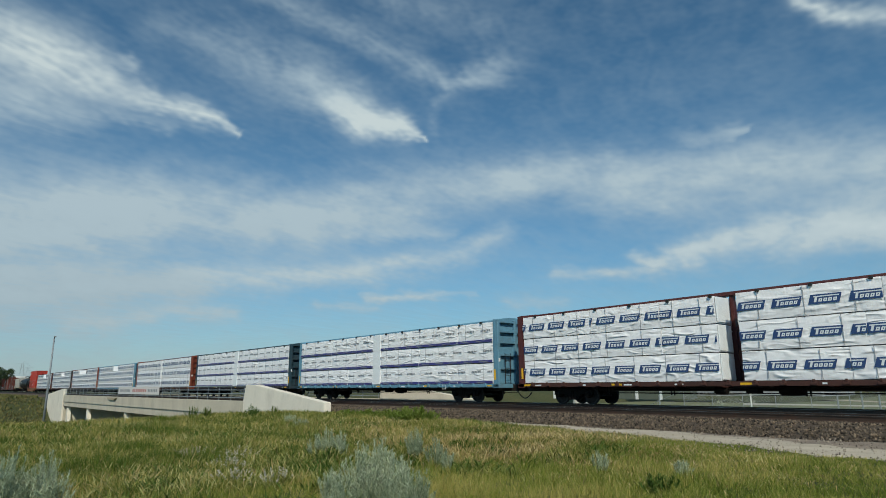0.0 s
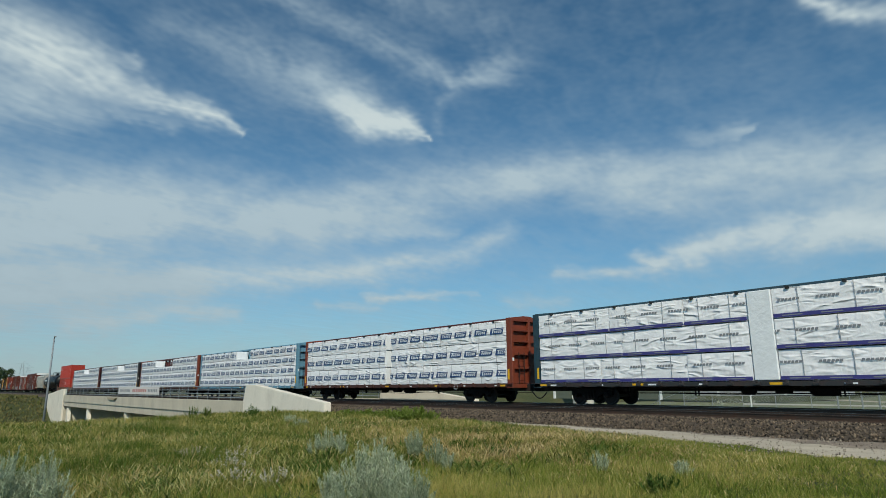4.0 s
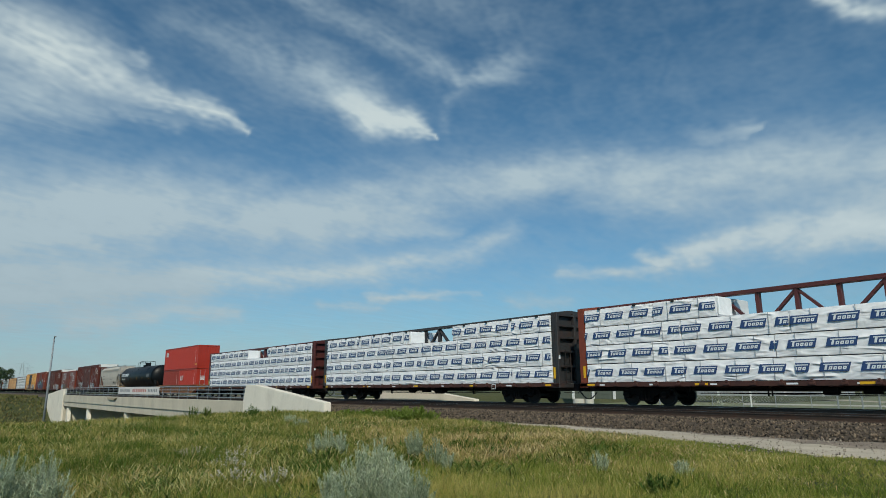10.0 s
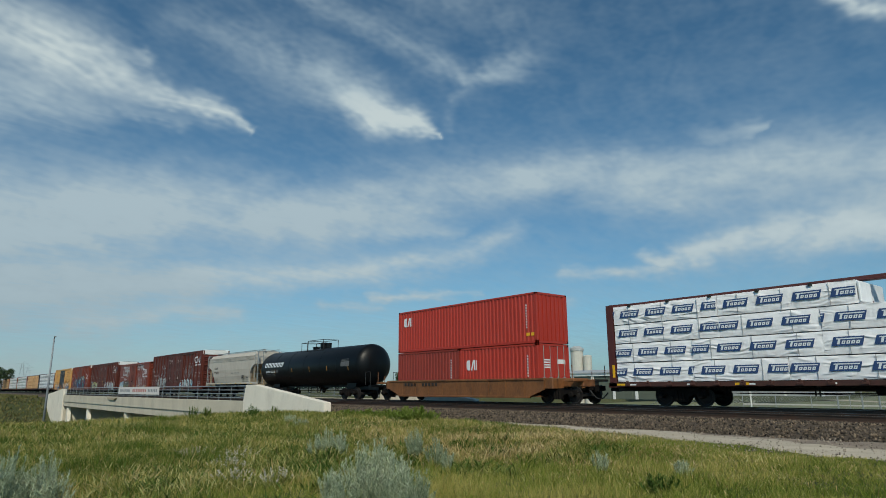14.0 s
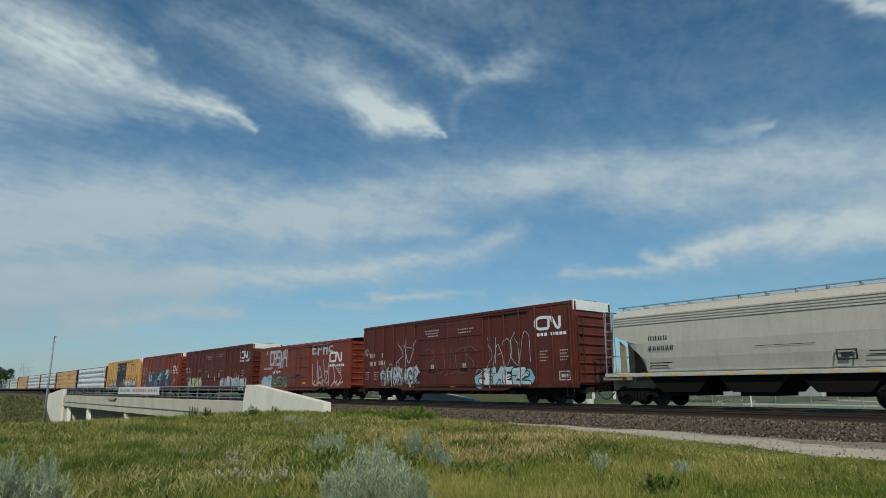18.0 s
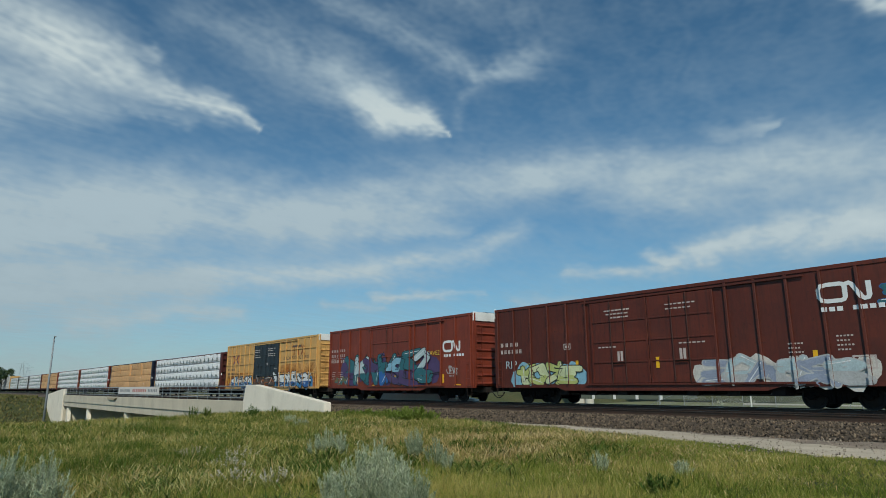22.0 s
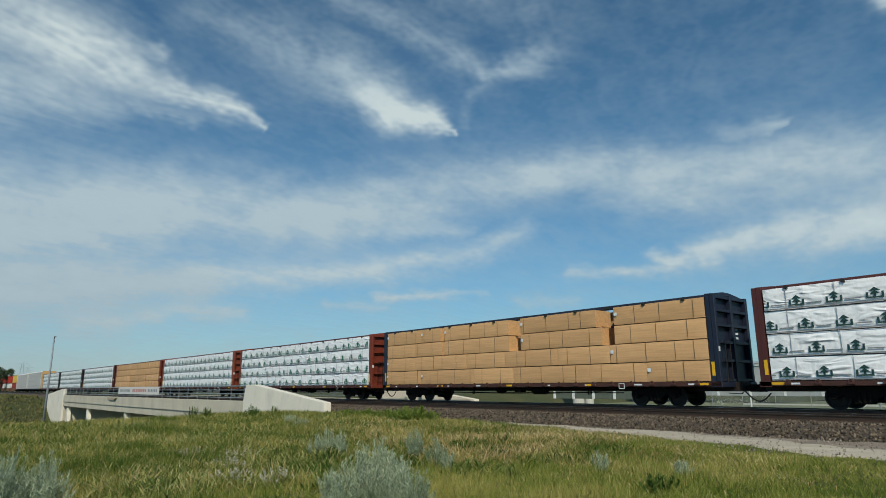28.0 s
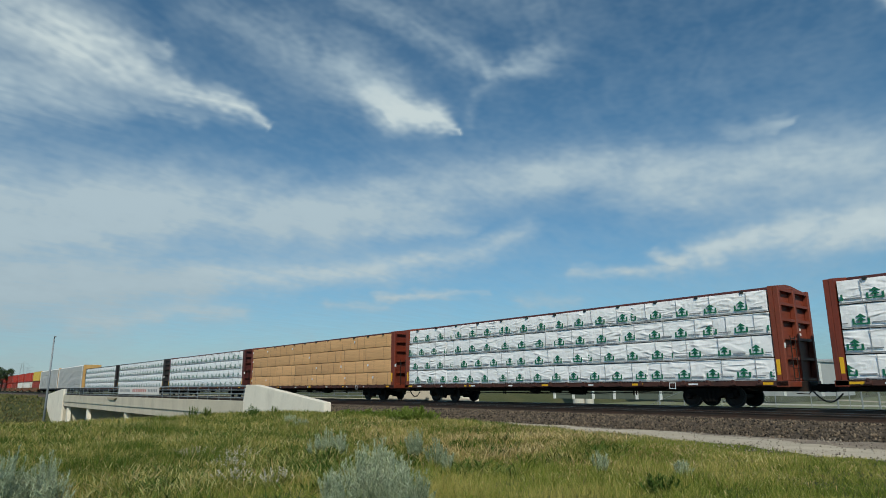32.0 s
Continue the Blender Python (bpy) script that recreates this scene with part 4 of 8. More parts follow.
def tier_bundle(car, a, b, z, H, style, rng, phase):
    L = round(b - a, 2)
    seed = rng.randrange(4)
    wrapped = style != "bare"
    mats = [M["wrap"], M["wrap_plain"]] if wrapped else [M["lumber"], M["lumber_end"]]
    me = bundle_mesh("bundle_%s_%.2f_%.2f_%d" % ("w" if wrapped else "b", L, H, seed), L, H - 0.025, seed, mats)
    ob = part("lumber_package", me, None, car, at=pose((a + b) / 2 + rng.uniform(-0.01, 0.01), rng.uniform(-0.03, 0.015), z))
    lo, hi, y = -L / 2 + 0.02, L / 2 - 0.02, -1.445
    bm = bmesh.new()
    if style == "slant":
        x = lo - 1.28 * phase
        while x < hi:
            mark_slant(bm, x, H * 0.34, lo, hi, y, 1.0 if H > 1.1 else 0.94)
            x += 1.28
        mats = [M["navy_print"], M["white_print"], M["strap"]]
    elif style in ("tree", "dark_tree"):
        x = lo - 1.22 * phase
        while x < hi:
            mark_tree(bm, x + 0.3, H * 0.14, lo, hi, y, 0.86)
            x += 1.22
        clipped(bm, [(lo, 0.015), (hi, 0.015), (hi, 0.06), (lo, 0.06)], lo, hi, y - 0.006, 2)
        mats = [M["green_print"] if style == "tree" else M["black_green"], M["white_print"], M["grey_print"]]
    elif style == "dash":
        x = lo - 1.3 * phase
        while x < hi:
            mark_dash(bm, x, H * 0.55, lo, hi, y, 1.0)
            x += 1.3
        clipped(bm, [(lo, 0.02), (hi, 0.02), (hi, 0.17), (lo, 0.17)], lo, hi, y - 0.006, 0)
        x = lo + 0.3
        while x < hi:
            clipped(bm, [(x, 0.07), (x + 0.7, 0.07), (x + 0.7, 0.11), (x, 0.11)], lo, hi, y - 0.009, 2)
            x += 1.3
        mats = [M["violet_print"], M["white_print"], M["grey_print"]]
    else:
        mats = [M["lumber"], M["lumber_end"], M["dark_strap"], M["white_print"]]
        if rng.random() < 0.45:
            bar(bm, lo + 0.04, lo + 0.2, H * 0.5, H * 0.68, y - 0.004, 3)
    n = max(2, int(L / (1.25 if wrapped else 1.15)))
    for i in range(n):
        x = lo + (hi - lo) * (i + 0.5 + (0 if wrapped else rng.uniform(-0.3, 0.3))) / n
        kind = "strap" if wrapped else "dark_strap"
        part("strap", kept("%s_%.2f" % (kind, H), lambda b: box(b, -0.011 if wrapped else -0.007, 0.011 if wrapped else 0.007, -1.4505, -1.4435, 0.01, H - 0.03), [M[kind]]), None, ob, at=pose(x, 0, 0))
    if bm.faces:
        tagged(part("printed_mark", bm, mats, ob, "printed marks on the wrap" if wrapped else "small paper tag"), kind="stuff")
    else:
        bm.free()
    return ob


def centerbeam(label, load_left, paint, style, tiers, gap=None, hole=None, sill=None, seed=0, holes=None):
    """A centerbeam flatcar with its two bulkheads and tiers of lumber packages."""
    cx = load_left + 11.18
    car = start_car("centerbeam_car", label, cx, "railway car")
    rng = random.Random(seed)
    p, sl = M[paint], M[sill or paint]
    z0, z1 = 1.12, 4.83
    bm = bmesh.new()
    box(bm, -11.6, 11.6, -1.45, -1.30, 0.90, 1.10, bevel=0.012)
    box(bm, -11.6, 11.6, 1.30, 1.45, 0.90, 1.10, bevel=0.012)
    part("side_sill", bm, sl, car, "riveted side sills")
    for i in range(12):
        part("cross_bearer", kept("cross_bearer_" + (sill or paint), lambda bm: box(bm, -0.08, 0.08, -1.298, 1.298, 0.86, 1.08), [sl]), None, car, at=pose(-11.0 + 2 * i, 0, 0))
    part("centre_sill", one_box(-11.9, 11.9, -0.36, 0.36, 0.68, 1.08, bevel=0.02), M["frame_steel"], car)
    bm = bmesh.new()
    for i in range(9):
        x = -10.4 + i * 2.6 + rng.uniform(-0.3, 0.3)
        w = rng.choice((0.16, 0.28, 0.4))
        bar(bm, x, x + w, 0.96, 1.03, -1.4535, 1)
    tagged(part("stencil_block", bm, [M["yellow_mark"], M["white_print"]], car, "small illegible white stencils"), kind="stuff")
    def pocket(bm):
        prism_yz(bm, -0.10, 0.10, [(-1.449, 0.93), (-1.53, 0.95), (-1.53, 1.02), (-1.449, 1.12)])
        bmesh.ops.recalc_face_normals(bm, faces=bm.faces)
        box(bm, -0.035, 0.035, -1.53, -1.455, 1.06, 1.16)
    for i in range(22):
        part("strap_winch", kept("strap_winch_" + (sill or paint), pocket, [sl]), None, car, at=pose(-10.6 + i * 1.01, 0, 0))
    for x in (-6.4, -3.2, 2.1, 4.9):
        part("hanger", kept("car_hanger", lambda bm: (box(bm, -0.09, -0.05, -0.95, -0.9, 0.5, 0.9), box(bm, 0.05, 0.09, -0.95, -0.9, 0.5, 0.9)), [M["truck_steel"]]), None, car, at=pose(x, 0, 0))
    bm = bmesh.new()
    rod(bm, (-6.6, -0.92, 0.62), (1.5, -0.92, 0.52), 0.016, 5)
    rod(bm, (1.5, -0.92, 0.52), (6.2, -0.92, 0.70), 0.016, 5)
    part("brake_rod", bm, M["truck_steel"], car)
    bm = bmesh.new()
    for q in ((6.9, 7.2, 0.80, 0.83), (6.9, 7.2, 1.05, 1.08), (6.9, 6.93, 0.83, 1.05), (7.17, 7.2, 0.83, 1.05)):
        bar(bm, *q, -1.4535)
    tagged(part("data_panel", bm, M["white_print"], car, "small framed data panel"), kind="stuff")
    for x in (-10.9, -5.6, 0.2, 5.4, 10.8):
        part("reflector", kept("reflector", lambda bm: box(bm, -0.27, 0.27, -1.4575, -1.4515, 0.955, 1.05), [M["yellow_mark"]]), None, car, at=pose(x, 0, 0))
    # centre beam
    beam = "maroon" if paint in ("orange_red", "oxide_light") else paint
    cb = part("centre_beam", one_box(-11.2, 11.2, -0.19, 0.19, 4.92, 5.10, bevel=0.015), M[beam], car, "painted top chord along the middle")
    n = 15
    for i in range(n + 1):
        part("beam_post", kept("beam_post_" + beam, lambda bm: box(bm, -0.07, 0.07, -0.12, 0.12, 1.1, 4.918), [M[beam]]), None, cb, at=pose(-11.0 + 22.0 * i / n, 0, 0))

    def brace(bm):
        prism(bm, [(-0.07, 3.3), (0.07, 3.3), (22.0 / n + 0.07, 4.915), (22.0 / n - 0.07, 4.915)], -0.1, 0.1)
        bmesh.ops.recalc_face_normals(bm, faces=bm.faces)

    for i in range(n):
        x = -11.0 + 22.0 * (i if i % 2 else i + 1) / n
        part("brace", kept("beam_brace_" + beam, brace, [M[beam]]), None, cb, at=pose(x, 0, 0, 0, 0, 0 if i % 2 else 180))
    part("web", one_box(-11.0, 11.0, -0.03, 0.03, 1.1, 3.3), M[beam], cb)
    # bulkheads with shelved outer faces
    for s in (-1, 1):
        def head(bm):
            prism_yz(bm, 0.0, 0.17, [(-1.42, 1.10), (1.42, 1.10), (1.42, 4.93), (0.25, 5.10), (-0.25, 5.10), (-1.42, 4.93)])
            bmesh.ops.recalc_face_normals(bm, faces=bm.faces)
        bh = part("bulkhead", kept("bulkhead_" + paint, head, [p]), None, car, "ribbed end bulkhead", at=pose(s * 11.22, 0, 0, 0, 0, 0 if s > 0 else 180))
        for y in (-1.32, 0.0, 1.32):
            part("post", kept("bh_post_" + paint, lambda bm: box(bm, 0.172, 0.36, -0.09, 0.09, 1.10, 4.92, bevel=0.015), [p]), None, bh, at=pose(0, y, 0))
        for z in (1.12, 1.95, 2.75, 3.5, 4.15, 4.74):
            for y in (-0.66, 0.66):
                part("shelf", kept("bh_shelf_" + paint, lambda bm: box(bm, 0.172, 0.34, -0.565, 0.565, 0, 0.11), [p]), None, bh, at=pose(0, y, z))
        part("end_sill", kept("bh_sill_" + paint, lambda bm: box(bm, -0.05, 0.40, -1.45, 1.45, 0.86, 1.095, bevel=0.02), [p]), None, bh)
        y = -1.4235 if s > 0 else 1.4235
        bm = bmesh.new()
        box(bm, 0.03, 0.16, min(y, y * 1.003), max(y, y * 1.003), 1.35, 1.95)
        part("reflector", bm, M["yellow_mark"], bh, "tall yellow reflector")
        hang_ladder(car, s * 11.64, 1.2, 2.8, -0.75, 0.4, "frame_steel", side=False, n=4)
        if s > 0:
            bm = bmesh.new()
            for k in range(3):
                box(bm, 0.173, 0.177, 0.5, 0.72, 3.0 + k * 0.2, 3.1 + k * 0.2)
            box(bm, 0.361, 0.365, -1.38, -1.26, 2.4, 2.6)
            tagged(part("stencil_block", bm, M["white_print"], bh), kind="stuff")
    # load
    H = (z1 - z0) / tiers
    for k in range(tiers):
        runs = [(-11.17, 11.17)]
        if gap:
            runs = [(-11.17, gap[0]), (gap[1], 11.17)]
        if hole and k == tiers - 1:
            runs = [(-11.17, hole[0]), (hole[1], 11.17)]
        if holes and k in holes:
            runs = holes[k]
        phase0 = rng.random()
        for ra, rb in runs:
            for a, b in split_run(ra, rb, rng, (3.66, 4.27, 4.88) if style != "bare" else (3.05, 3.66, 4.88)):
                tier_bundle(car, a, b, z0 + k * H, H, style, rng, rng.random())
            wr = M["wrap_bare"] if style != "bare" else M["lumber"]
            part("lumber_package", one_box(ra + 0.02, rb - 0.02, 0.2, 1.40, z0 + k * H + 0.01, z0 + (k + 1) * H - 0.02, bevel=0.03), wr, car)
    # tie-down cables hooked to the top chord
    def cable(bm):
        box(bm, -0.05, 0.05, -0.6, -0.16, 4.80, 4.87)
        rod(bm, (0, -0.55, 4.84), (0, -1.44, 4.83), 0.012, 4)
        box(bm, -0.06, 0.06, -1.48, -1.38, 4.74, 4.85)
    for i in range(12):
        x = -10.3 + i * 1.87
        if not (hole and hole[0] - 0.1 < x < hole[1] + 0.1):
            part("tie_down_cable", kept("cable", cable, [M["dark"]]), None, car, at=pose(x, 0, 0))
    if gap and style == "dash":
        part("cover_sheet", one_box(gap[0] + 0.02, gap[1] - 0.02, -1.45, -0.25, z0 + 0.01, z1 - 0.03, bevel=0.03), M["wrap_plain"], car, "plain white sheet hung over the gap")
    elif gap:
        # slack white sheet folded round the package ends at the gap
        for k in range(tiers):
            part("sheet_flap", one_box(gap[0] + 0.004, gap[0] + 0.05, -1.36, -0.3, z0 + k * H + 0.05, z0 + (k + 1) * H - 0.06, bevel=0.015), M["wrap_plain"], car, "plain white end sheet")
    if hole:
        part("sheet_flap", one_box(hole[0] + 0.004, hole[0] + 0.10, -1.36, -0.3, z1 - H + 0.05, z1 - 0.1, bevel=0.03), M["wrap_plain"], car, "plain white end sheet")
    brake_gear(car)
    running_gear(car, 11.95, 8.4)
    return car


# ---- boxcars ----
SIDES = {}


def boxcar(label, left, right, top, paint, roof="roof_grey", posts=(), door=(-1.9, 1.9), door_paint=None, double=False, white_end=True, arched=False, ribs=None, grid=False):
    half = (right - left) / 2
    car = start_car("boxcar", label, (left + right) / 2, "boxcar")
    p, dp = M[paint], M[door_paint or paint]
    zb = 0.88
    W = 1.46
    bm = bmesh.new()
    box(bm, -half, half, -W, W, zb + 0.12, top - 0.12, bevel=0.01)
    part("body", bm, p, car, "painted steel box body")
    bm = bmesh.new()
    for s in (-1, 1):
        box(bm, -half, half, s * W - 0.035, s * W + 0.035, top - 0.16, top, bevel=0.01)
        pts = [(-half, zb + 0.16), (half, zb + 0.16), (half, zb), (half - 4.2, zb), (half - 4.7, zb - 0.16), (-half + 4.7, zb - 0.16), (-half + 4.2, zb), (-half, zb)]
        prism(bm, pts, s * W - 0.04, s * W + 0.04)
    bmesh.ops.recalc_face_normals(bm, faces=bm.faces)
    part("side_sill", bm, p, car, "top chord and side sill")
    if posts:
        post = kept("post_%s_%.2f" % (paint, top), lambda bm: box(bm, -0.05, 0.05, -W - 0.085, -W - 0.002, zb + 0.165, top - 0.165, bevel=0.012), [p])
        for x in posts:
            part("side_post", post, None, car, at=pose(x, 0, 0))
    if grid:
        for z in (2.2, 3.3, 4.35):
            for a, b in ((-half + 0.1, door[0] - 0.1), (door[1] + 0.1, half - 0.1)):
                part("side_rail", one_box(a, b, -W - 0.06, -W - 0.002, z, z + 0.09, bevel=0.01), p, car)
    cuts = sorted([-half, half, door[0], door[1]] + [x + d for x in posts for d in (-0.05, 0.05)])
    SIDES[car.name] = [(a, b, -W - 0.088 if any(abs((a + b) / 2 - x) < 0.04 for x in posts) else -W - 0.078 if door[0] <= (a + b) / 2 <= door[1] else -W - 0.003) for a, b in zip(cuts, cuts[1:]) if b - a > 0.005]
    # doors
    dz0, dz1 = zb + 0.2, top - 0.35
    spans = [(door[0], (door[0] + door[1]) / 2 - 0.02), ((door[0] + door[1]) / 2 + 0.02, door[1])] if double else [door]
    for a, b in spans:
        d = part("door", one_box(a, b, -W - 0.075, -W - 0.004, dz0, dz1, bevel=0.012), dp, car, "sliding plug door")
        for z in [dz0 + (dz1 - dz0) * k / 4 for k in (1, 2, 3)]:
            part("door_rib", one_box(a + 0.095, b - 0.095, -W - 0.105, -W - 0.07, z - 0.04, z + 0.04, bevel=0.01), dp, d)
        for x in (a + 0.05, b - 0.05):
            part("door_stile", one_box(x - 0.04, x + 0.04, -W - 0.10, -W - 0.07, dz0, dz1), dp, d)
        m = (a + b) / 2
        for x in (m - 0.35, m + 0.35):
            bm = bmesh.new()
            rod(bm, (x, -W - 0.13, dz0 - 0.05), (x, -W - 0.13, dz1 + 0.02), 0.017, 6)
            for z in (dz0 + 0.2, dz0 + 1.0, dz0 + 1.9, dz1 - 0.25):
                box(bm, x - 0.035, x + 0.035, -W - 0.14, -W - 0.09, z, z + 0.06)
            part("lock_rod", bm, M["sill_brown"] if not door_paint else dp, d, "dark lock rod with brackets")
        part("door_handle", one_box(m - 0.3, m + 0.3, -W - 0.17, -W - 0.14, dz0 + 0.92, dz0 + 0.99, bevel=0.008), M["truck_steel"], d)
    for y, z in ((-W - 0.12, zb + 0.1), (-W - 0.10, dz1 + 0.04)):
        part("door_track", one_box(door[0] - 0.4, min(half - 0.2, door[1] + 3.4), y, -W - 0.05, z, z + 0.085), p, car)
    # roof: one cambered sheet with a raised rib over each seam
    n, rise = 14, 0.22 if arched else 0.10
    bm = bmesh.new()
    vs = [[bm.verts.new((-half + 2 * half * i / n, y, top + rise * (1 - (y / W) ** 2))) for y in (-W, -W * 0.6, 0, W * 0.6, W)] for i in range(n + 1)]
    for q, r in zip(vs, vs[1:]):
        for j in range(4):
            bm.faces.new((q[j], r[j], r[j + 1], q[j + 1]))
    sheet = part("roof", bm, M[roof], car, "ribbed steel roof")
    for i in range(1, n):
        part("roof_rib", kept("roof_rib_" + roof + str(arched), lambda bm: box(bm, -0.05, 0.05, -W * 0.7, W * 0.7, -0.02, rise * 0.75), [M[roof]]), None, sheet, at=pose(-half + 2 * half * i / n, 0, top))
    # ends with horizontal corrugations
    for s in (-1, 1):
        x0, x1 = (half, half + 0.09) if s > 0 else (-half - 0.09, -half)
        end = part("end_wall", one_box(min(x0, x1) + (0.002 if s > 0 else 0.075), max(x0, x1) - (0.075 if s > 0 else 0.002), -W + 0.17, W - 0.17, zb + 0.13, top - 0.13), p, car, "corrugated steel end")
        for y in (-W + 0.04, W - 0.16):
            part("corner_post", one_box(x0, x1, y, y + 0.12, zb, top - 0.02), p, end)
        zt = top - (0.55 if white_end else 0.1)
        for k in range(8):
            bm = bmesh.new()
            prism_x(bm, x0, x1, -W + 0.2, W - 0.2, zb + 0.25 + (zt - zb - 0.5) * k / 7, 0.13)
            part("rib", bm, p, end)
        if white_end:
            part("end_panel", one_box(min(x0, x1), max(x0, x1) - 0.01, -W + 0.02, W - 0.02, top - 0.5, top + 0.05, bevel=0.01), M["white_paint"], car, "white-painted end panel")
    hang_ladder(car, half - 0.3, zb + 0.1, zb + 1.5, -W, 0.42, paint)
    hang_ladder(car, -half + 0.3, zb + 0.1, zb + 1.5, -W, 0.42, paint)
    hang_ladder(car, half + 0.16, zb + 0.3, top - 0.9, -1.1, 0.4, paint, side=False)
    for x in (half - 0.3, -half + 0.3):
        bm = bmesh.new()
        for d in (-0.2, 0.2):
            rod(bm, (x + d, -W - 0.02, zb), (x + d, -W - 0.02, zb - 0.45), 0.018, 5)
        rod(bm, (x - 0.2, -W - 0.02, zb - 0.45), (x + 0.2, -W - 0.02, zb - 0.45), 0.02, 5)
        part("sill_step", bm, M["frame_steel"], car)
    part("underframe", one_box(-half, half, -0.5, 0.5, 0.62, 0.9), M["frame_steel"], car)
    for i in range(7):
        x = (half - 4.4) * (i / 3 - 1)
        part("cross_bearer", one_box(x - 0.25, x + 0.25, -1.25, 1.25, 0.5, 0.88, bevel=0.03), M["frame_steel"], car)
    part("brake_rod", one_box(-half + 4.0, half - 4.0, -1.0, -0.92, 0.5, 0.58), M["frame_steel"], car)
    brake_gear(car)
    running_gear(car, half + 0.35, half - 2.5)
    return car


def prism_yz(bm, x0, x1, pts):
    """An outline in y and z, drawn out from x0 to x1."""
    a = [bm.verts.new((x0, y, z)) for y, z in pts]
    b = [bm.verts.new((x1, y, z)) for y, z in pts]
    n = len(pts)
    bm.faces.new(a)
    bm.faces.new(b[::-1])
    for i in range(n):
        bm.faces.new((a[i], b[i], b[(i + 1) % n], a[(i + 1) % n]))


def prism_x(bm, x0, x1, y0, y1, z, h):
    """A horizontal rib with sloping top and bottom on an end wall."""
    a, b = (x0, x1) if abs(x1) > abs(x0) else (x1, x0)
    vs = [bm.verts.new(p) for p in ((a, y0, z - h), (b, y0 + 0.05, z), (a, y0, z + h), (a, y1, z - h), (b, y1 - 0.05, z), (a, y1, z + h))]
    for q in ((0, 1, 4, 3), (1, 2, 5, 4), (0, 2, 1), (3, 4, 5)):
        bm.faces.new([vs[i] for i in q])
# ---- the train, from its head backwards ----
W3 = "centerbeam flatcar, %s bulkheads, white-wrapped lumber %s"
centerbeam(W3 % ("maroon", "with navy labels, split load"), -17.6, "maroon", "slant", 3, gap=(-0.8, 0.08), sill="sill_brown", seed=11)
centerbeam(W3 % ("pale blue", "with violet stripes"), -42.25, "blue_steel", "dash", 3, gap=(-0.62, 0.32), seed=12)
centerbeam(W3 % ("dark teal", "with violet stripes"), -66.9, "teal_steel", "dash", 3, gap=(-0.62, 0.32), sill="black_steel", seed=13)
centerbeam(W3 % ("orange-red", "with navy labels, torn sheet"), -91.6, "orange_red", "slant", 3, gap=(-0.15, 0.5), sill="sill_brown", seed=14)
centerbeam(W3 % ("pale blue", "with navy labels, broken tier"), -116.0, "blue_steel", "slant", 4, hole=(-1.6, 1.85), seed=15)
centerbeam(W3 % ("orange-red", "with navy labels, broken tier"), -139.95, "orange_red", "slant", 4, hole=(-4.7, 2.3), sill="sill_brown", seed=16)
centerbeam(W3 % ("black", "with navy labels, broken tier"), -164.4, "black_steel", "slant", 4, hole=(-0.6, 3.6), sill="sill_brown", seed=17)
centerbeam(W3 % ("maroon", "with navy labels, broken tier"), -189.2, "maroon", "slant", 4, hole=(-1.4, 3.0), sill="sill_brown", seed=18)

centerbeam(W3 % ("maroon", "with small dark marks"), -362.15, "maroon", "dark_tree", 4, sill="sill_brown", seed=21)
B3 = "centerbeam flatcar with %s bulkheads, bare tan sawn lumber"
centerbeam(B3 % "navy blue", -386.8, "navy_steel", "bare", 4, sill="sill_brown", seed=22,
           holes={2: [(-11.17, -5.4), (-5.3, 0.15), (0.98, 6.1), (6.8, 11.17)], 3: [(-11.17, -5.6), (-5.25, 0.08), (0.98, 5.8), (6.8, 11.17)]})
centerbeam(W3 % ("oxide red", "with green tree marks"), -411.4, "oxide_light", "tree", 4, sill="sill_brown", seed=23)
centerbeam(W3 % ("orange-red", "with green tree marks"), -436.1, "orange_red", "tree", 4, sill="sill_brown", seed=24)
centerbeam(B3 % "oxide red", -460.5, "oxide_light", "bare", 4, sill="sill_brown", seed=25)
centerbeam(W3 % ("maroon", "with green tree marks"), -485.3, "maroon", "tree", 4, sill="sill_brown", seed=26)
centerbeam(W3 % ("black", "with green tree marks"), -510.6, "black_steel", "tree", 4, sill="sill_brown", seed=27)
centerbeam(W3 % ("black", "with green tree marks"), -535.6, "black_steel", "tree", 4, sill="sill_brown", seed=28)

ps = lambda a, b, n: [a + (b - a) * i / n for i in range(n + 1)]
box_l = boxcar("oxide-red sixty-foot boxcar with pale spray-painted lettering", -261.1, -242.55, 5.45, "oxide", posts=ps(-9.1, -3.3, 5) + ps(3.5, 9.1, 5), door=(-3.0, 3.0), double=True)
box_m = boxcar("rust-red fifty-foot boxcar with large silver and white spray paint", -278.4, -263.0, 4.75, "oxide_light", roof="oxide_light", door=(-1.7, 1.7), white_end=False, arched=True)
box_n = boxcar("dark oxide-red sixty-foot boxcar with spray paint along the bottom", -299.15, -280.35, 5.45, "oxide", posts=ps(-9.2, -3.3, 5) + ps(3.5, 9.2, 5), door=(-3.0, 3.0), double=True)
box_o = boxcar("faded red boxcar with blue and teal spray paint", -317.15, -301.0, 5.52, "oxide_light", posts=ps(-7.9, -2.4, 4) + ps(2.6, 7.9, 4), door=(-2.2, 2.2))
box_y = boxcar("yellow boxcar with black double doors and blue spray paint", -337.7, -318.95, 5.47, "ttx", roof="ttx", posts=ps(-9.2, -2.75, 6) + ps(2.75, 9.2, 6), door=(-2.55, 2.5), door_paint="door_black", double=True, grid=True)


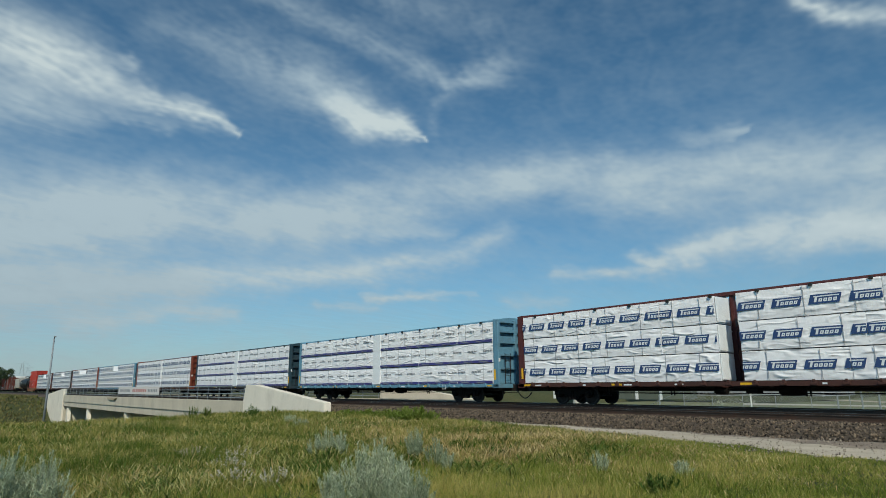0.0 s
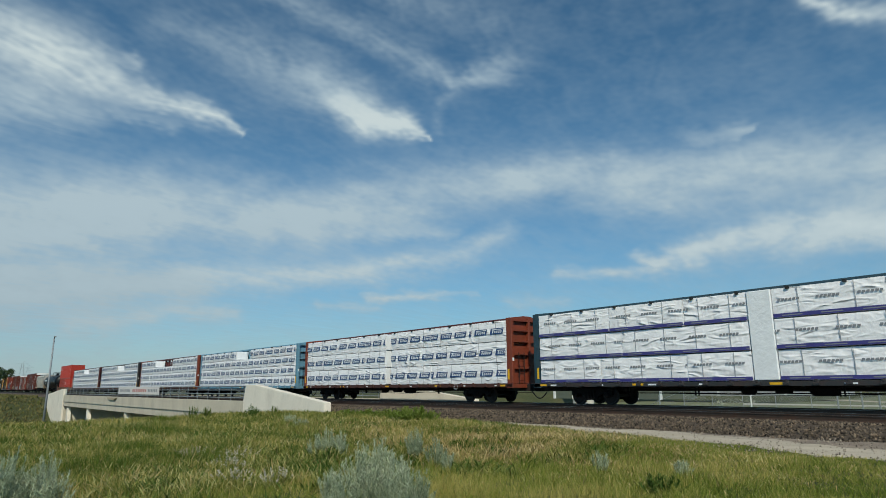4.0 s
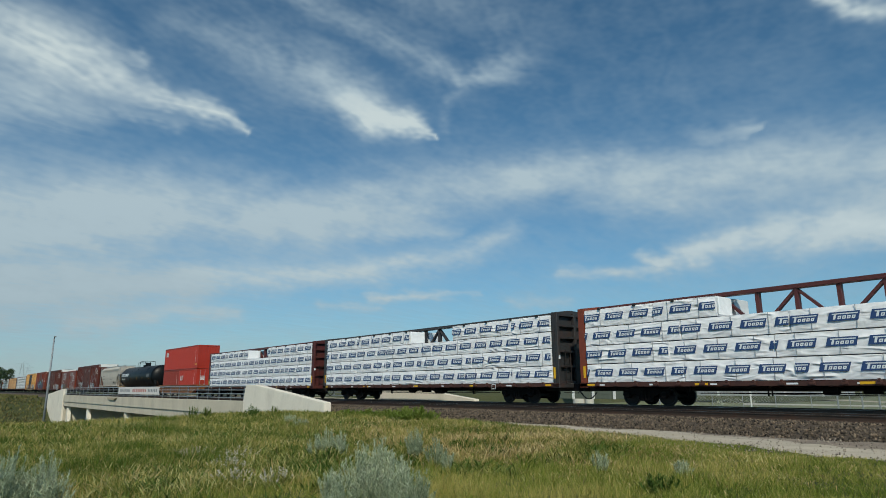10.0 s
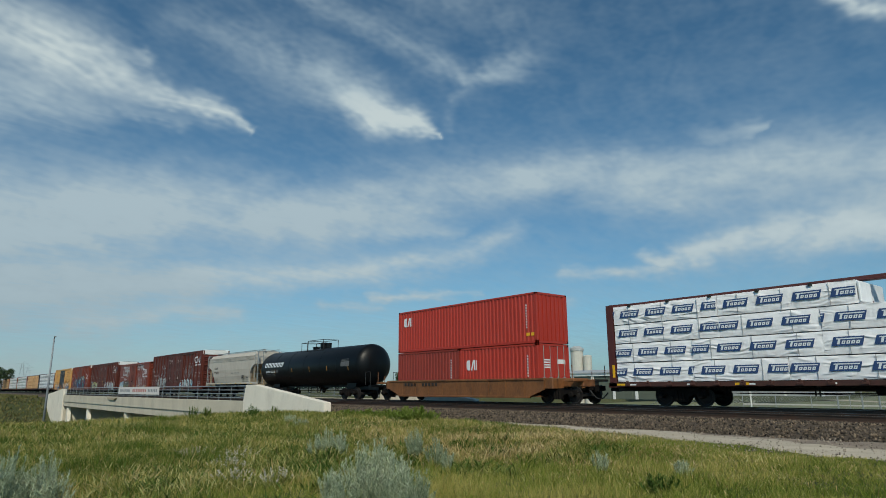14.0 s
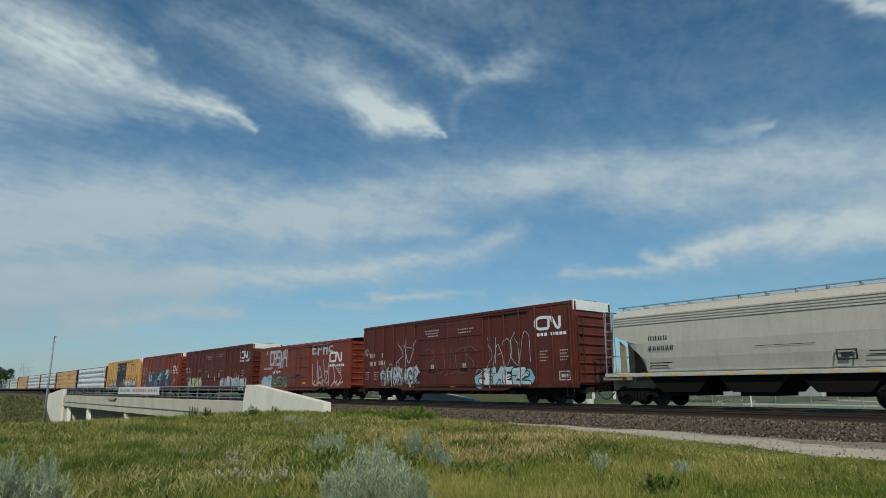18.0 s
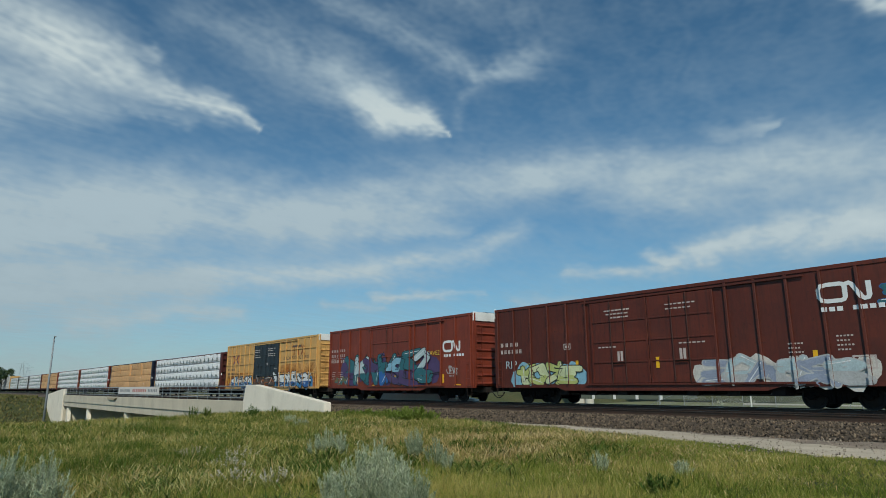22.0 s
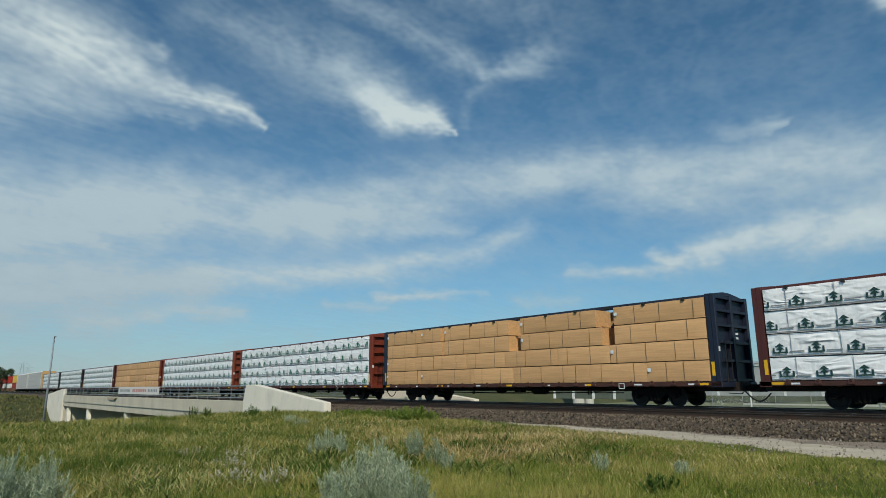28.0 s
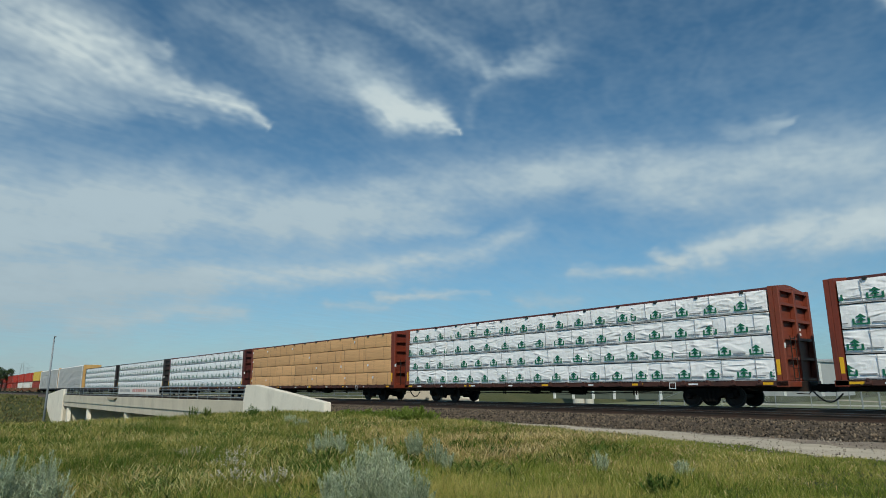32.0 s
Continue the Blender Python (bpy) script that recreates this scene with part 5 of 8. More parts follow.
# ---- container well cars ----
def corrugated(bm, x0, x1, y, z0, z1, pitch=0.28, depth=0.036, out=-1):
    """A corrugated sheet along x that looks towards out * y."""
    n = int(round((x1 - x0) / pitch))
    prev = None
    for i in range(n):
        a = x0 + (x1 - x0) * i / n
        w = (x1 - x0) / n
        for u, d in ((0.0, 0), (0.32, 0), (0.5, 1), (0.82, 1)):
            cur = (bm.verts.new((a + u * w, y - out * depth * d, z0)), bm.verts.new((a + u * w, y - out * depth * d, z1)))
            if prev:
                bm.faces.new((prev[0], cur[0], cur[1], prev[1]))
            prev = cur
    cur = (bm.verts.new((x1, y, z0)), bm.verts.new((x1, y, z1)))
    bm.faces.new((prev[0], cur[0], cur[1], prev[1]))


def container(parent, cx, z, L, H, paint, label, doors=True, mark=True):
    W, h = 1.219, L / 2
    p = M[paint]
    bm = bmesh.new()
    box(bm, -h + 0.05, h - 0.05, -W + 0.05, W - 0.05, 0.02, H - 0.03)
    c = part("container", bm, p, parent, label, at=pose(cx, 0, z))
    bm = bmesh.new()
    for y in (-W, W - 0.14):
        for za, zb in ((0, 0.16), (H - 0.11, H)):
            box(bm, -h, h, y, y + 0.14, za, zb, bevel=0.008)
        for x in (-h, h - 0.17):
            box(bm, x, x + 0.17, y, y + 0.14, 0.0, H, bevel=0.008)
    for x in (-h, h - 0.12):
        for za, zb in ((0, 0.14), (H - 0.12, H)):
            box(bm, x, x + 0.12, -W + 0.14, W - 0.14, za, zb)
    part("corner_frame", bm, p, c)
    bm = bmesh.new()
    corrugated(bm, -h + 0.16, h - 0.16, -W + 0.012, 0.15, H - 0.1)
    corrugated(bm, -h + 0.16, h - 0.16, W - 0.012, 0.15, H - 0.1, out=1)
    bmesh.ops.recalc_face_normals(bm, faces=[f for f in bm.faces])
    part("side_panel", bm, p, c, "corrugated steel side")
    bm = bmesh.new()
    if doors:
        for y0, y1 in ((-W + 0.15, -0.01), (0.01, W - 0.15)):
            box(bm, h - 0.06, h - 0.02, y0, y1, 0.16, H - 0.14, bevel=0.005)
            for y in (y0 + 0.28, y1 - 0.28):
                rod(bm, (h + 0.005, y, 0.1), (h + 0.005, y, H - 0.1), 0.02, 6, mi=1)
                box(bm, h - 0.02, h + 0.03, y - 0.1, y + 0.1, 0.95, 1.0, mi=1)
        part("door", bm, [p, M["galv"]], c, "steel doors with locking bars")
        bm = bmesh.new()
        for k in range(4):
            box(bm, h - 0.02, h - 0.012, -0.75, -0.3, 1.5 + 0.14 * k, 1.58 + 0.14 * k)
        box(bm, h - 0.02, h - 0.012, 0.25, 0.9, 1.75, 2.0)
        part("stencil_block", bm, M["white_print"], c)
    else:
        for i in range(7):
            box(bm, h - 0.05, h - 0.015, -W + 0.2 + i * 0.32, -W + 0.36 + i * 0.32, 0.15, H - 0.12)
        part("end_panel", bm, p, c, "corrugated steel end")
    bm = bmesh.new()
    if mark:
        # two joined white strokes: a broken ring and a leaning bar
        xm, zm = (-h + 0.62, H * 0.62) if mark == 1 else (-h + 0.6, H * 0.52)
        y = -W - 0.003
        for pts in ([(0, 0.1), (0.1, 0), (0.3, 0), (0.3, 0.62), (0.1, 0.62), (0, 0.52)],
                    [(0.36, 0), (0.48, 0), (0.66, 0.62), (0.54, 0.62)], [(0.62, 0), (0.74, 0), (0.74, 0.62), (0.62, 0.62)], [(0.82, 0), (0.87, 0), (0.87, 0.62), (0.82, 0.62)]):
            flat(bm, [(xm + a, zm + b) for a, b in pts], y, 0)
    for k in range(9):
        bar(bm, h - 0.76, h - 0.66, H * 0.3 + k * 0.16, H * 0.3 + k * 0.16 + 0.08, -W - 0.003, 0)
    if len(bm.faces):
        part("white_mark", bm, M["white_print"], c)
    bm = bmesh.new()
    bar(bm, h - 0.75, h - 0.5, 0.42, 0.6, -W - 0.004, 0)
    bar(bm, h - 0.42, h - 0.2, 0.42, 0.6, -W - 0.004, 0)
    part("yellow_mark", bm, M["yellow_mark"], c)
    return c


def well_car(label, cx, paint, half=8.4, inner=6.25):
    car = start_car("well_car", label, cx, "well car")
    p = M[paint]
    for s in (-1, 1):
        bm = bmesh.new()
        y = s * 1.42
        prism(bm, [(-inner - 0.4, 1.32), (inner + 0.4, 1.32), (inner + 0.35, 0.75), (inner - 0.7, 0.34), (-inner + 0.7, 0.34), (-inner - 0.35, 0.75)], y - 0.05, y + 0.05)
        box(bm, -inner - 0.4, inner + 0.4, y - 0.10, y + 0.10, 1.28, 1.40, bevel=0.015)
        box(bm, -inner + 0.6, inner - 0.6, y - 0.10, y + 0.10, 0.30, 0.42, bevel=0.015)
        for i in range(9):
            x = -inner + 1.0 + i * (2 * inner - 2.0) / 8
            box(bm, x - 0.05, x + 0.05, y - 0.075, y + 0.075, 0.42, 1.28)
        bmesh.ops.recalc_face_normals(bm, faces=bm.faces)
        part("side_girder", bm, p, car, "rust-stained deep side girder")
    part("floor", one_box(-inner, inner, -1.35, 1.35, 0.36, 0.44), p, car)
    for s in (-1, 1):
        bm = bmesh.new()
        a, b = sorted((s * (inner + 0.1), s * half))
        box(bm, a, b, -0.6, 0.6, 0.9, 1.25, bevel=0.03)
        a, b = sorted((s * (inner + 0.1), s * (inner + 0.9)))
        box(bm, a, b, -1.4, 1.4, 0.8, 1.38, bevel=0.03)
        a, b = sorted((s * (half - 0.5), s * half))
        box(bm, a, b, -1.35, 1.35, 1.18, 1.30, bevel=0.02)
        for y in (-1.3, 1.25):
            rod(bm, (s * (half - 0.1), y, 1.25), (s * (half - 0.1), y, 2.05), 0.022, 6)
            rod(bm, (s * (half - 0.9), y, 1.25), (s * (half - 0.9), y, 1.75), 0.022, 6)
        part("end_platform", bm, p, car, "rusty end platform with grab rails")
    bm = bmesh.new()
    for k in range(9):
        bar(bm, -5.0 + k * 0.32 + (0.5 if k > 3 else 0), -4.78 + k * 0.32 + (0.5 if k > 3 else 0), 1.0, 1.2, -1.495, 0)
    part("stencil_block", bm, M["dark"], car, "illegible black stencil")
    running_gear(car, half + 0.2, half - 1.3)
    return car


well = well_car("rusty orange well car carrying stacked red shipping containers", -200.1, "well_orange")
container(well, 0.0, 3.36, 12.19, 2.90, "red_box", "bright red high-cube shipping container", doors=False, mark=1)
container(well, 3.06, 0.46, 6.06, 2.86, "red_box", "bright red shipping container with white markings", doors=True, mark=2)
container(well, -3.06, 0.46, 6.06, 2.86, "red_box_old", "faded red shipping container", doors=False, mark=0)


# ---- tank car ----
M["p_dark"] = surface("dull_grey_plate", (0.11, 0.112, 0.112), 0.6, vary=0.3, scale=6, fine=30)
M["amber"] = surface("amber_reflector", (0.38, 0.17, 0.02), 0.5, vary=0.15)


def tank_car():
    car = start_car("tank_car", "black tank car with white lettering blocks and a top platform", -219.0, "tank car")
    R, zc, h = 1.64, 2.73, 8.65
    bm = bmesh.new()
    prof = [(0.001, -h)] + [(R * sin(a), -h + 0.75 * (1 - cos(a))) for a in [pi / 2 * k / 6 for k in range(1, 7)]]
    prof += [(R, 0.0)] + [(r, -w) for r, w in prof[::-1]]
    lathe(bm, prof, "x", 40, centre=(0, 0, zc))
    part("tank_shell", bm, M["tank_black"], car, "glossy black tank shell", smooth=True)
    bm = bmesh.new()
    for x in (-5.2, -2.6, 0.0, 2.6, 5.2):
        lathe(bm, [(R + 0.004, -0.03), (R + 0.012, -0.03), (R + 0.012, 0.03), (R + 0.004, 0.03)], "x", 40, centre=(x, 0, zc))
    part("weld_band", bm, M["tank_black"], car)
    bm = bmesh.new()
    for x, r, hh in ((-0.6, 0.3, 0.32), (0.7, 0.34, 0.62), (1.6, 0.16, 0.55)):
        lathe(bm, [(r, 0), (r, hh * 0.75), (r * 1.12, hh * 0.76), (r * 1.12, hh * 0.9), (r * 0.8, hh), (0.001, hh)], "z", 14, centre=(x, 0, zc + R - 0.08))
    part("valve_housing", bm, M["tank_black"], car, "manway and valve domes")
    bm = bmesh.new()
    zt = zc + R
    for x0, x1, top in ((-1.9, -0.9, 0.6), (-0.8, 1.75, 0.74)):
        for y in (-0.75, 0.75):
            rod(bm, (x0, y, zt - 0.25), (x0, y, zt + top), 0.025, 6)
            rod(bm, (x1, y, zt - 0.25), (x1, y, zt + top), 0.025, 6)
            rod(bm, (x0, y, zt + top), (x1, y, zt + top), 0.025, 6)
        for x in (x0, x1):
            rod(bm, (x, -0.75, zt + top), (x, 0.75, zt + top), 0.025, 6)
    box(bm, -1.5, 1.9, -0.8, 0.8, zt - 0.22, zt - 0.17)
    part("platform_railing", bm, M["dark"], car, "dark steel platform railing")
    bm = bmesh.new()
    for s in (-1, 1):
        a, b = sorted((s * 5.0, s * 9.3))
        box(bm, a, b, -0.4, 0.4, 0.72, 1.05, bevel=0.02)
        prism(bm, [(s * 5.7, 1.0), (s * 6.8, 1.0), (s * 7.1, 1.75), (s * 5.6, 1.75)], -0.8, 0.8)
        a, b = sorted((s * 9.3, s * 9.6))
        box(bm, a, b, -1.35, 1.35, 0.95, 1.12, bevel=0.02)
    box(bm, -5.0, 5.0, -0.25, 0.25, 0.95, 1.2)
    bmesh.ops.recalc_face_normals(bm, faces=bm.faces)
    part("underframe", bm, M["tank_black"], car, "stub sills and saddles")
    bm = bmesh.new()
    for s in (-1, 1):
        for y in (-1.3, 1.3):
            rod(bm, (s * 9.45, y, 1.1), (s * 9.45, y, 2.1), 0.02, 6)
            rod(bm, (s * 8.85, y, 1.1), (s * 8.85, y, 2.1), 0.02, 6)
            rod(bm, (s * 9.45, y, 2.1), (s * 8.85, y, 2.1), 0.02, 6)
    part("end_railing", bm, M["dark"], car)
    # lettering blocks that lie on the shell
    def on_shell(bm, x0, x1, z0, z1, mi=0, dy=0.012):
        for k in range(4):
            za, zb = z0 + (z1 - z0) * k / 4, z0 + (z1 - z0) * (k + 1) / 4
            q = [(x - 0.6, -sqrt((R + dy) ** 2 - (z - zc) ** 2), z) for x, z in ((x0, za), (x1, za), (x1, zb), (x0, zb))]
            bm.faces.new([bm.verts.new(c) for c in q]).material_index = mi
    bm = bmesh.new()
    for k in range(6):
        x = -6.6 + k * 0.61
        on_shell(bm, x, x + 0.5, 3.17, 3.28)
        on_shell(bm, x, x + 0.15, 2.86, 3.17)
        on_shell(bm, x + 0.35, x + 0.5, 2.98, 3.17)
        on_shell(bm, x + 0.15, x + 0.35, 2.86, 2.97)
    for k in range(8):
        on_shell(bm, -6.4 + k * 0.21 + (0.15 if k > 3 else 0), -6.27 + k * 0.21 + (0.15 if k > 3 else 0), 2.36, 2.56)
    part("white_mark", bm, M["white_print"], car, "white lettering drawn as plain blocks")
    bm = bmesh.new()
    for x in (-7.6, -4.6, -1.4, 1.6, 4.4, 7.5):
        on_shell(bm, x, x + 0.08, 2.3, 2.72)
    part("reflector", bm, M["amber"], car)
    bm = bmesh.new()
    on_shell(bm, -4.35, -4.0, 2.35, 2.62)
    on_shell(bm, 6.5, 7.7, 2.62, 3.0)
    for k in range(2):
        on_shell(bm, 6.6, 7.6, 3.06 + 0.1 * k, 3.1 + 0.1 * k)
    for k in range(2):
        on_shell(bm, -6.4, -5.4, 2.04 + 0.14 * k, 2.1 + 0.14 * k)
        on_shell(bm, -5.2, -4.7, 2.04 + 0.14 * k, 2.1 + 0.14 * k)
    part("placard", bm, M["p_dark"], car, "grey service plates")
    for x in (-4.4, -4.1, -2.4, -2.1, 1.1, 1.5, 3.9, 4.2):
        part("hanger", one_box(x - 0.025, x + 0.025, -0.75, -0.68, 0.66, 1.12), M["truck_steel"], car)
    bm = bmesh.new()
    rod(bm, (-5.2, -0.72, 0.69), (5.2, -0.72, 0.69), 0.025, 6)
    part("brake_pipe", bm, M["truck_steel"], car)
    for x in (-0.6, 0.9):
        bm = bmesh.new()
        for d in (-1, 1):
            rod(bm, (x + d * 0.28, -0.5, 1.1), (x + d * 0.20, -0.5, 0.52), 0.03, 6)
        rod(bm, (x - 0.22, -0.5, 0.53), (x + 0.22, -0.5, 0.53), 0.025, 6)
        part("outlet_guard", bm, M["truck_steel"], car)
    bm = bmesh.new()
    lathe(bm, [(0.5, 1.1), (0.42, 0.86), (0.16, 0.74), (0.12, 0.5)], "z", 14, centre=(0.9, 0, 0))
    part("outlet_valve", bm, M["truck_steel"], car)
    running_gear(car, 9.5, 6.25)


tank_car()


# ---- covered hopper ----
def hopper_car():
    car = start_car("hopper_car", "pale grey covered hopper car with rusty ends", -234.35, "hopper car")
    h = 5.9
    zb, zs, zt = 1.5, 4.35, 4.72
    # cross-section: bulged sides up to a rounded shoulder and a flat roof
    sec = [(-1.22, 1.42), (-1.33, 1.6), (-1.45, 2.2), (-1.51, 2.9), (-1.50, 3.8), (-1.42, 4.25), (-1.1, 4.58), (-0.5, 4.70), (0.5, 4.70), (1.1, 4.58), (1.42, 4.25), (1.50, 3.8), (1.51, 2.9), (1.45, 2.2), (1.33, 1.6), (1.22, 1.42)]
    bm = bmesh.new()
    rings = []
    # the ends slope inwards and down towards the outlets
    for x, cut in ((-h, 3.35), (-h + 0.6, 3.05), (-h + 1.1, 2.5), (-h + 1.4, 1.9), (-h + 1.5, 1.42), (h - 1.5, 1.42), (h - 1.4, 1.9), (h - 1.1, 2.5), (h - 0.6, 3.05), (h, 3.35)):
        rings.append([bm.verts.new((x, y, max(z, cut) if z < 3.9 else z)) for y, z in sec])
    for a, b in zip(rings, rings[1:]):
        for i in range(len(sec) - 1):
            bm.faces.new((a[i], b[i], b[i + 1], a[i + 1]))
        bm.faces.new((a[-1], b[-1], b[0], a[0])).material_index = 1
    bm.faces.new(rings[0])
    bm.faces.new(rings[-1][::-1])
    bmesh.ops.remove_doubles(bm, verts=bm.verts, dist=0.002)
    bmesh.ops.recalc_face_normals(bm, faces=bm.faces)
    M["hopper_end"] = surface("rusty_cream_end_sheet", (0.30, 0.23, 0.15), 0.65, vary=0.2, scale=1.4, fine=14, dirt=(0.2, 0.1, 0.05), dirt_amount=0.7)
    part("hopper_body", bm, [M["hopper_grey"], M["hopper_end"]], car, "smooth rounded steel hopper body", smooth=False)
    for k in range(4):
        z = 3.82 + 0.12 * k
        part("flute", one_box(-h + 0.05, h - 0.05, -1.535 + 0.02 * k, -1.44, z, z + 0.05), M["hopper_grey"], car)
    for ya, yb in ((-1.5, -1.36), (1.36, 1.5)):
        part("side_sill", one_box(-h - 0.6, h + 0.6, ya, yb, 1.36, 1.54, bevel=0.015), M["hopper_grey"], car)
    bm = bmesh.new()
    for i in range(10):
        bar(bm, -h + 0.2 + i * 1.2, -h + 0.55 + i * 1.2, 1.40, 1.455, -1.5045)
    part("reflector", bm, M["yellow_mark"], car)
    for s in (-1, 1):
        bm = bmesh.new()
        x0, x1 = s * (h + 0.58), s * (h - 1.5)
        for y in (-1.38, 1.34):
            prism(bm, [(s * (h - 0.2), 1.5), (s * (h - 0.5), 1.5), (s * (h - 0.5), 2.8), (s * (h - 0.2), 3.1)], y, y + 0.05)
        box(bm, *sorted((s * (h - 0.4), s * (h - 0.1))), -0.6, 0.6, 1.2, 3.5)
        bmesh.ops.recalc_face_normals(bm, faces=bm.faces)
        part("end_support", bm, M["hopper_end"], car, "rust-streaked end bracing")
        for y in (-1.4, -0.9, 0.9, 1.4):
            bm = bmesh.new()
            rod(bm, (x0, y, 1.4), (s * (h + 0.45), y, 4.6), 0.028, 6)
            part("end_post", bm, M["galv"], car)
        hang_ladder(car, s * (h + 0.55), 1.5, 4.5, -1.15, 0.5, "galv", side=False)
        hang_ladder(car, s * (h + 0.25), 1.5, 4.4, -1.40, 0.5, "galv")
        for xe, z, r in ((h + 0.45, 4.6, 0.028), (h + 0.58, 2.4, 0.022)):
            bm = bmesh.new()
            rod(bm, (s * xe, -1.4, z), (s * xe, 1.4, z), r, 6)
            part("end_rail", bm, M["galv"], car)
        bm = bmesh.new()
        box(bm, *sorted((s * (h - 0.3), s * (h + 0.75))), -1.45, 1.45, 1.2, 1.36, bevel=0.02)
        box(bm, *sorted((s * (h - 2.4), s * (h + 0.95))), -0.4, 0.4, 0.72, 1.2, bevel=0.02)
        part("end_platform", bm, M["hopper_end"], car)
    for x in (-3.0, 0.0, 3.0):
        bm = bmesh.new()
        prism(bm, [(x - 1.45, 1.45), (x + 1.45, 1.45), (x + 0.8, 0.66), (x - 0.8, 0.66)], -1.3, 1.3)
        box(bm, x - 0.65, x + 0.65, -1.0, 1.0, 0.50, 0.66)
        bmesh.ops.recalc_face_normals(bm, faces=bm.faces)
        part("outlet", bm, M["truck_steel"], car, "dark discharge outlet")
    bm = bmesh.new()
    for y in (-0.75, 0.62):
        box(bm, -h - 0.2, h + 0.3, y, y + 0.14, 4.80, 4.84)
    for i in range(12):
        x = -h + i * 2 * h / 11
        rod(bm, (x, -0.6, 4.68), (x, -0.6, 4.80), 0.02, 5)
        box(bm, x - 0.02, x + 0.02, -0.8, 0.8, 4.77, 4.80)
    part("roof_walk", bm, M["galv"], car, "galvanised running boards")
    bm = bmesh.new()
    box(bm, -h + 0.6, h - 0.6, -0.35, 0.35, 4.7, 4.765, bevel=0.02)
    part("hatch", bm, M["hopper_grey"], car, "long trough hatch")
    bm = bmesh.new()
    for k in range(4):
        for u in (0, 0.11):
            bar(bm, -4.15 + k * 0.24 + u, -4.10 + k * 0.24 + u, 3.02, 3.22, -1.53, 0)
    for k in range(6):
        for u in (0, 0.085):
            bar(bm, -4.15 + k * 0.2 + u, -4.11 + k * 0.2 + u, 2.55, 2.76, -1.53, 0)
    for q in ((3.0, 3.65, 1.85, 1.9), (3.0, 3.65, 2.2, 2.25), (3.0, 3.06, 1.9, 2.2), (3.59, 3.65, 1.9, 2.2), (3.15, 3.5, 1.96, 2.14), (0.3, 2.4, 2.52, 2.54), (-4.15, -3.1, 1.95, 2.0), (-4.15, -3.3, 1.82, 1.87), (4.0, 4.6, 2.0, 2.04), (4.0, 4.6, 2.12, 2.16)):
        bar(bm, *q, -1.515, 0)
    part("stencil_block", bm, M["dark"], car, "black stencil marks")
    running_gear(car, h + 1.0, 5.1)


hopper_car()


# ---- autoracks and the far container cars ----
def autorack(cx):
    car = start_car("autorack_car", "grey enclosed auto carrier with yellow ends", cx, "autorack car")
    h = 13.0
    part("body", one_box(-h, h, -1.5, 1.5, 1.1, 5.6, bevel=0.02), M["rack_grey"], car)
    for i in range(26):
        x = -h + 0.5 + i * (2 * h - 1) / 25
        part("side_post", kept("rack_post", lambda bm: box(bm, -0.05, 0.05, -1.56, -1.502, 1.12, 5.58), [M["rack_grey"]]), None, car, at=pose(x, 0, 0))
    bm = bmesh.new()
    for z in (1.9, 2.75, 3.6, 4.5):
        box(bm, -h + 0.1, h - 0.1, -1.53, -1.502, z, z + 0.06)
    part("side_rail", bm, M["rack_grey"], car)
    bm = bmesh.new()
    prism_roof = [(-1.5, 5.6), (-1.1, 5.85), (1.1, 5.85), (1.5, 5.6)]
    a = [bm.verts.new((-h, y, z)) for y, z in prism_roof]
    b = [bm.verts.new((h, y, z)) for y, z in prism_roof]
    for i in range(3):
        bm.faces.new((a[i], b[i], b[i + 1], a[i + 1]))
    bm.faces.new(a)
    bm.faces.new(b)
    bmesh.ops.recalc_face_normals(bm, faces=bm.faces)
    part("roof", bm, M["white_paint"], car, "pale roof")
    for s in (-1, 1):
        a0, b0 = sorted((s * h, s * (h + 0.12)))
        part("end_door", one_box(a0, b0, -1.48, 1.48, 1.1, 5.84, bevel=0.02), M["ttx"], car, "yellow end doors")
        part("corner_post", one_box(*sorted((s * (h - 0.5), s * (h - 0.2))), -1.6, -1.562, 1.1, 5.6), M["white_paint"], car, "white corner post")
    part("underframe", one_box(-h, h, -1.3, 1.3, 0.75, 1.1), M["frame_steel"], car)
    running_gear(car, h + 0.4, 9.8)


autorack(-551.2)
autorack(-578.4)
M["yellow_box"] = surface("yellow_container_paint", (0.55, 0.38, 0.06), 0.5, vary=0.12)
M["pale_box"] = surface("pale_container_paint", (0.6, 0.58, 0.55), 0.5, vary=0.12)
for k, (cx, up, low) in enumerate(((-602.5, "yellow_box", "red_box_old"), (-619.9, "red_box", "pale_box"), (-637.3, "red_box", "pale_box"), (-654.7, "red_box", "red_box_old"), (-672.1, "red_box_old", "red_box"), (-689.5, "red_box", "red_box_old"), (-706.9, "red_box_old", "red_box"))):
    w = well_car("rusty orange well car carrying two stacked shipping containers", cx, "well_orange")
    names = {"yellow_box": "yellow shipping container", "red_box": "red shipping container", "red_box_old": "faded red shipping container", "pale_box": "pale grey shipping container"}
    container(w, 0.0, 3.3, 12.19, 2.6, up, names[up], mark=0)
    container(w, 0.0, 0.5, 12.19, 2.6, low, names[low], mark=0)


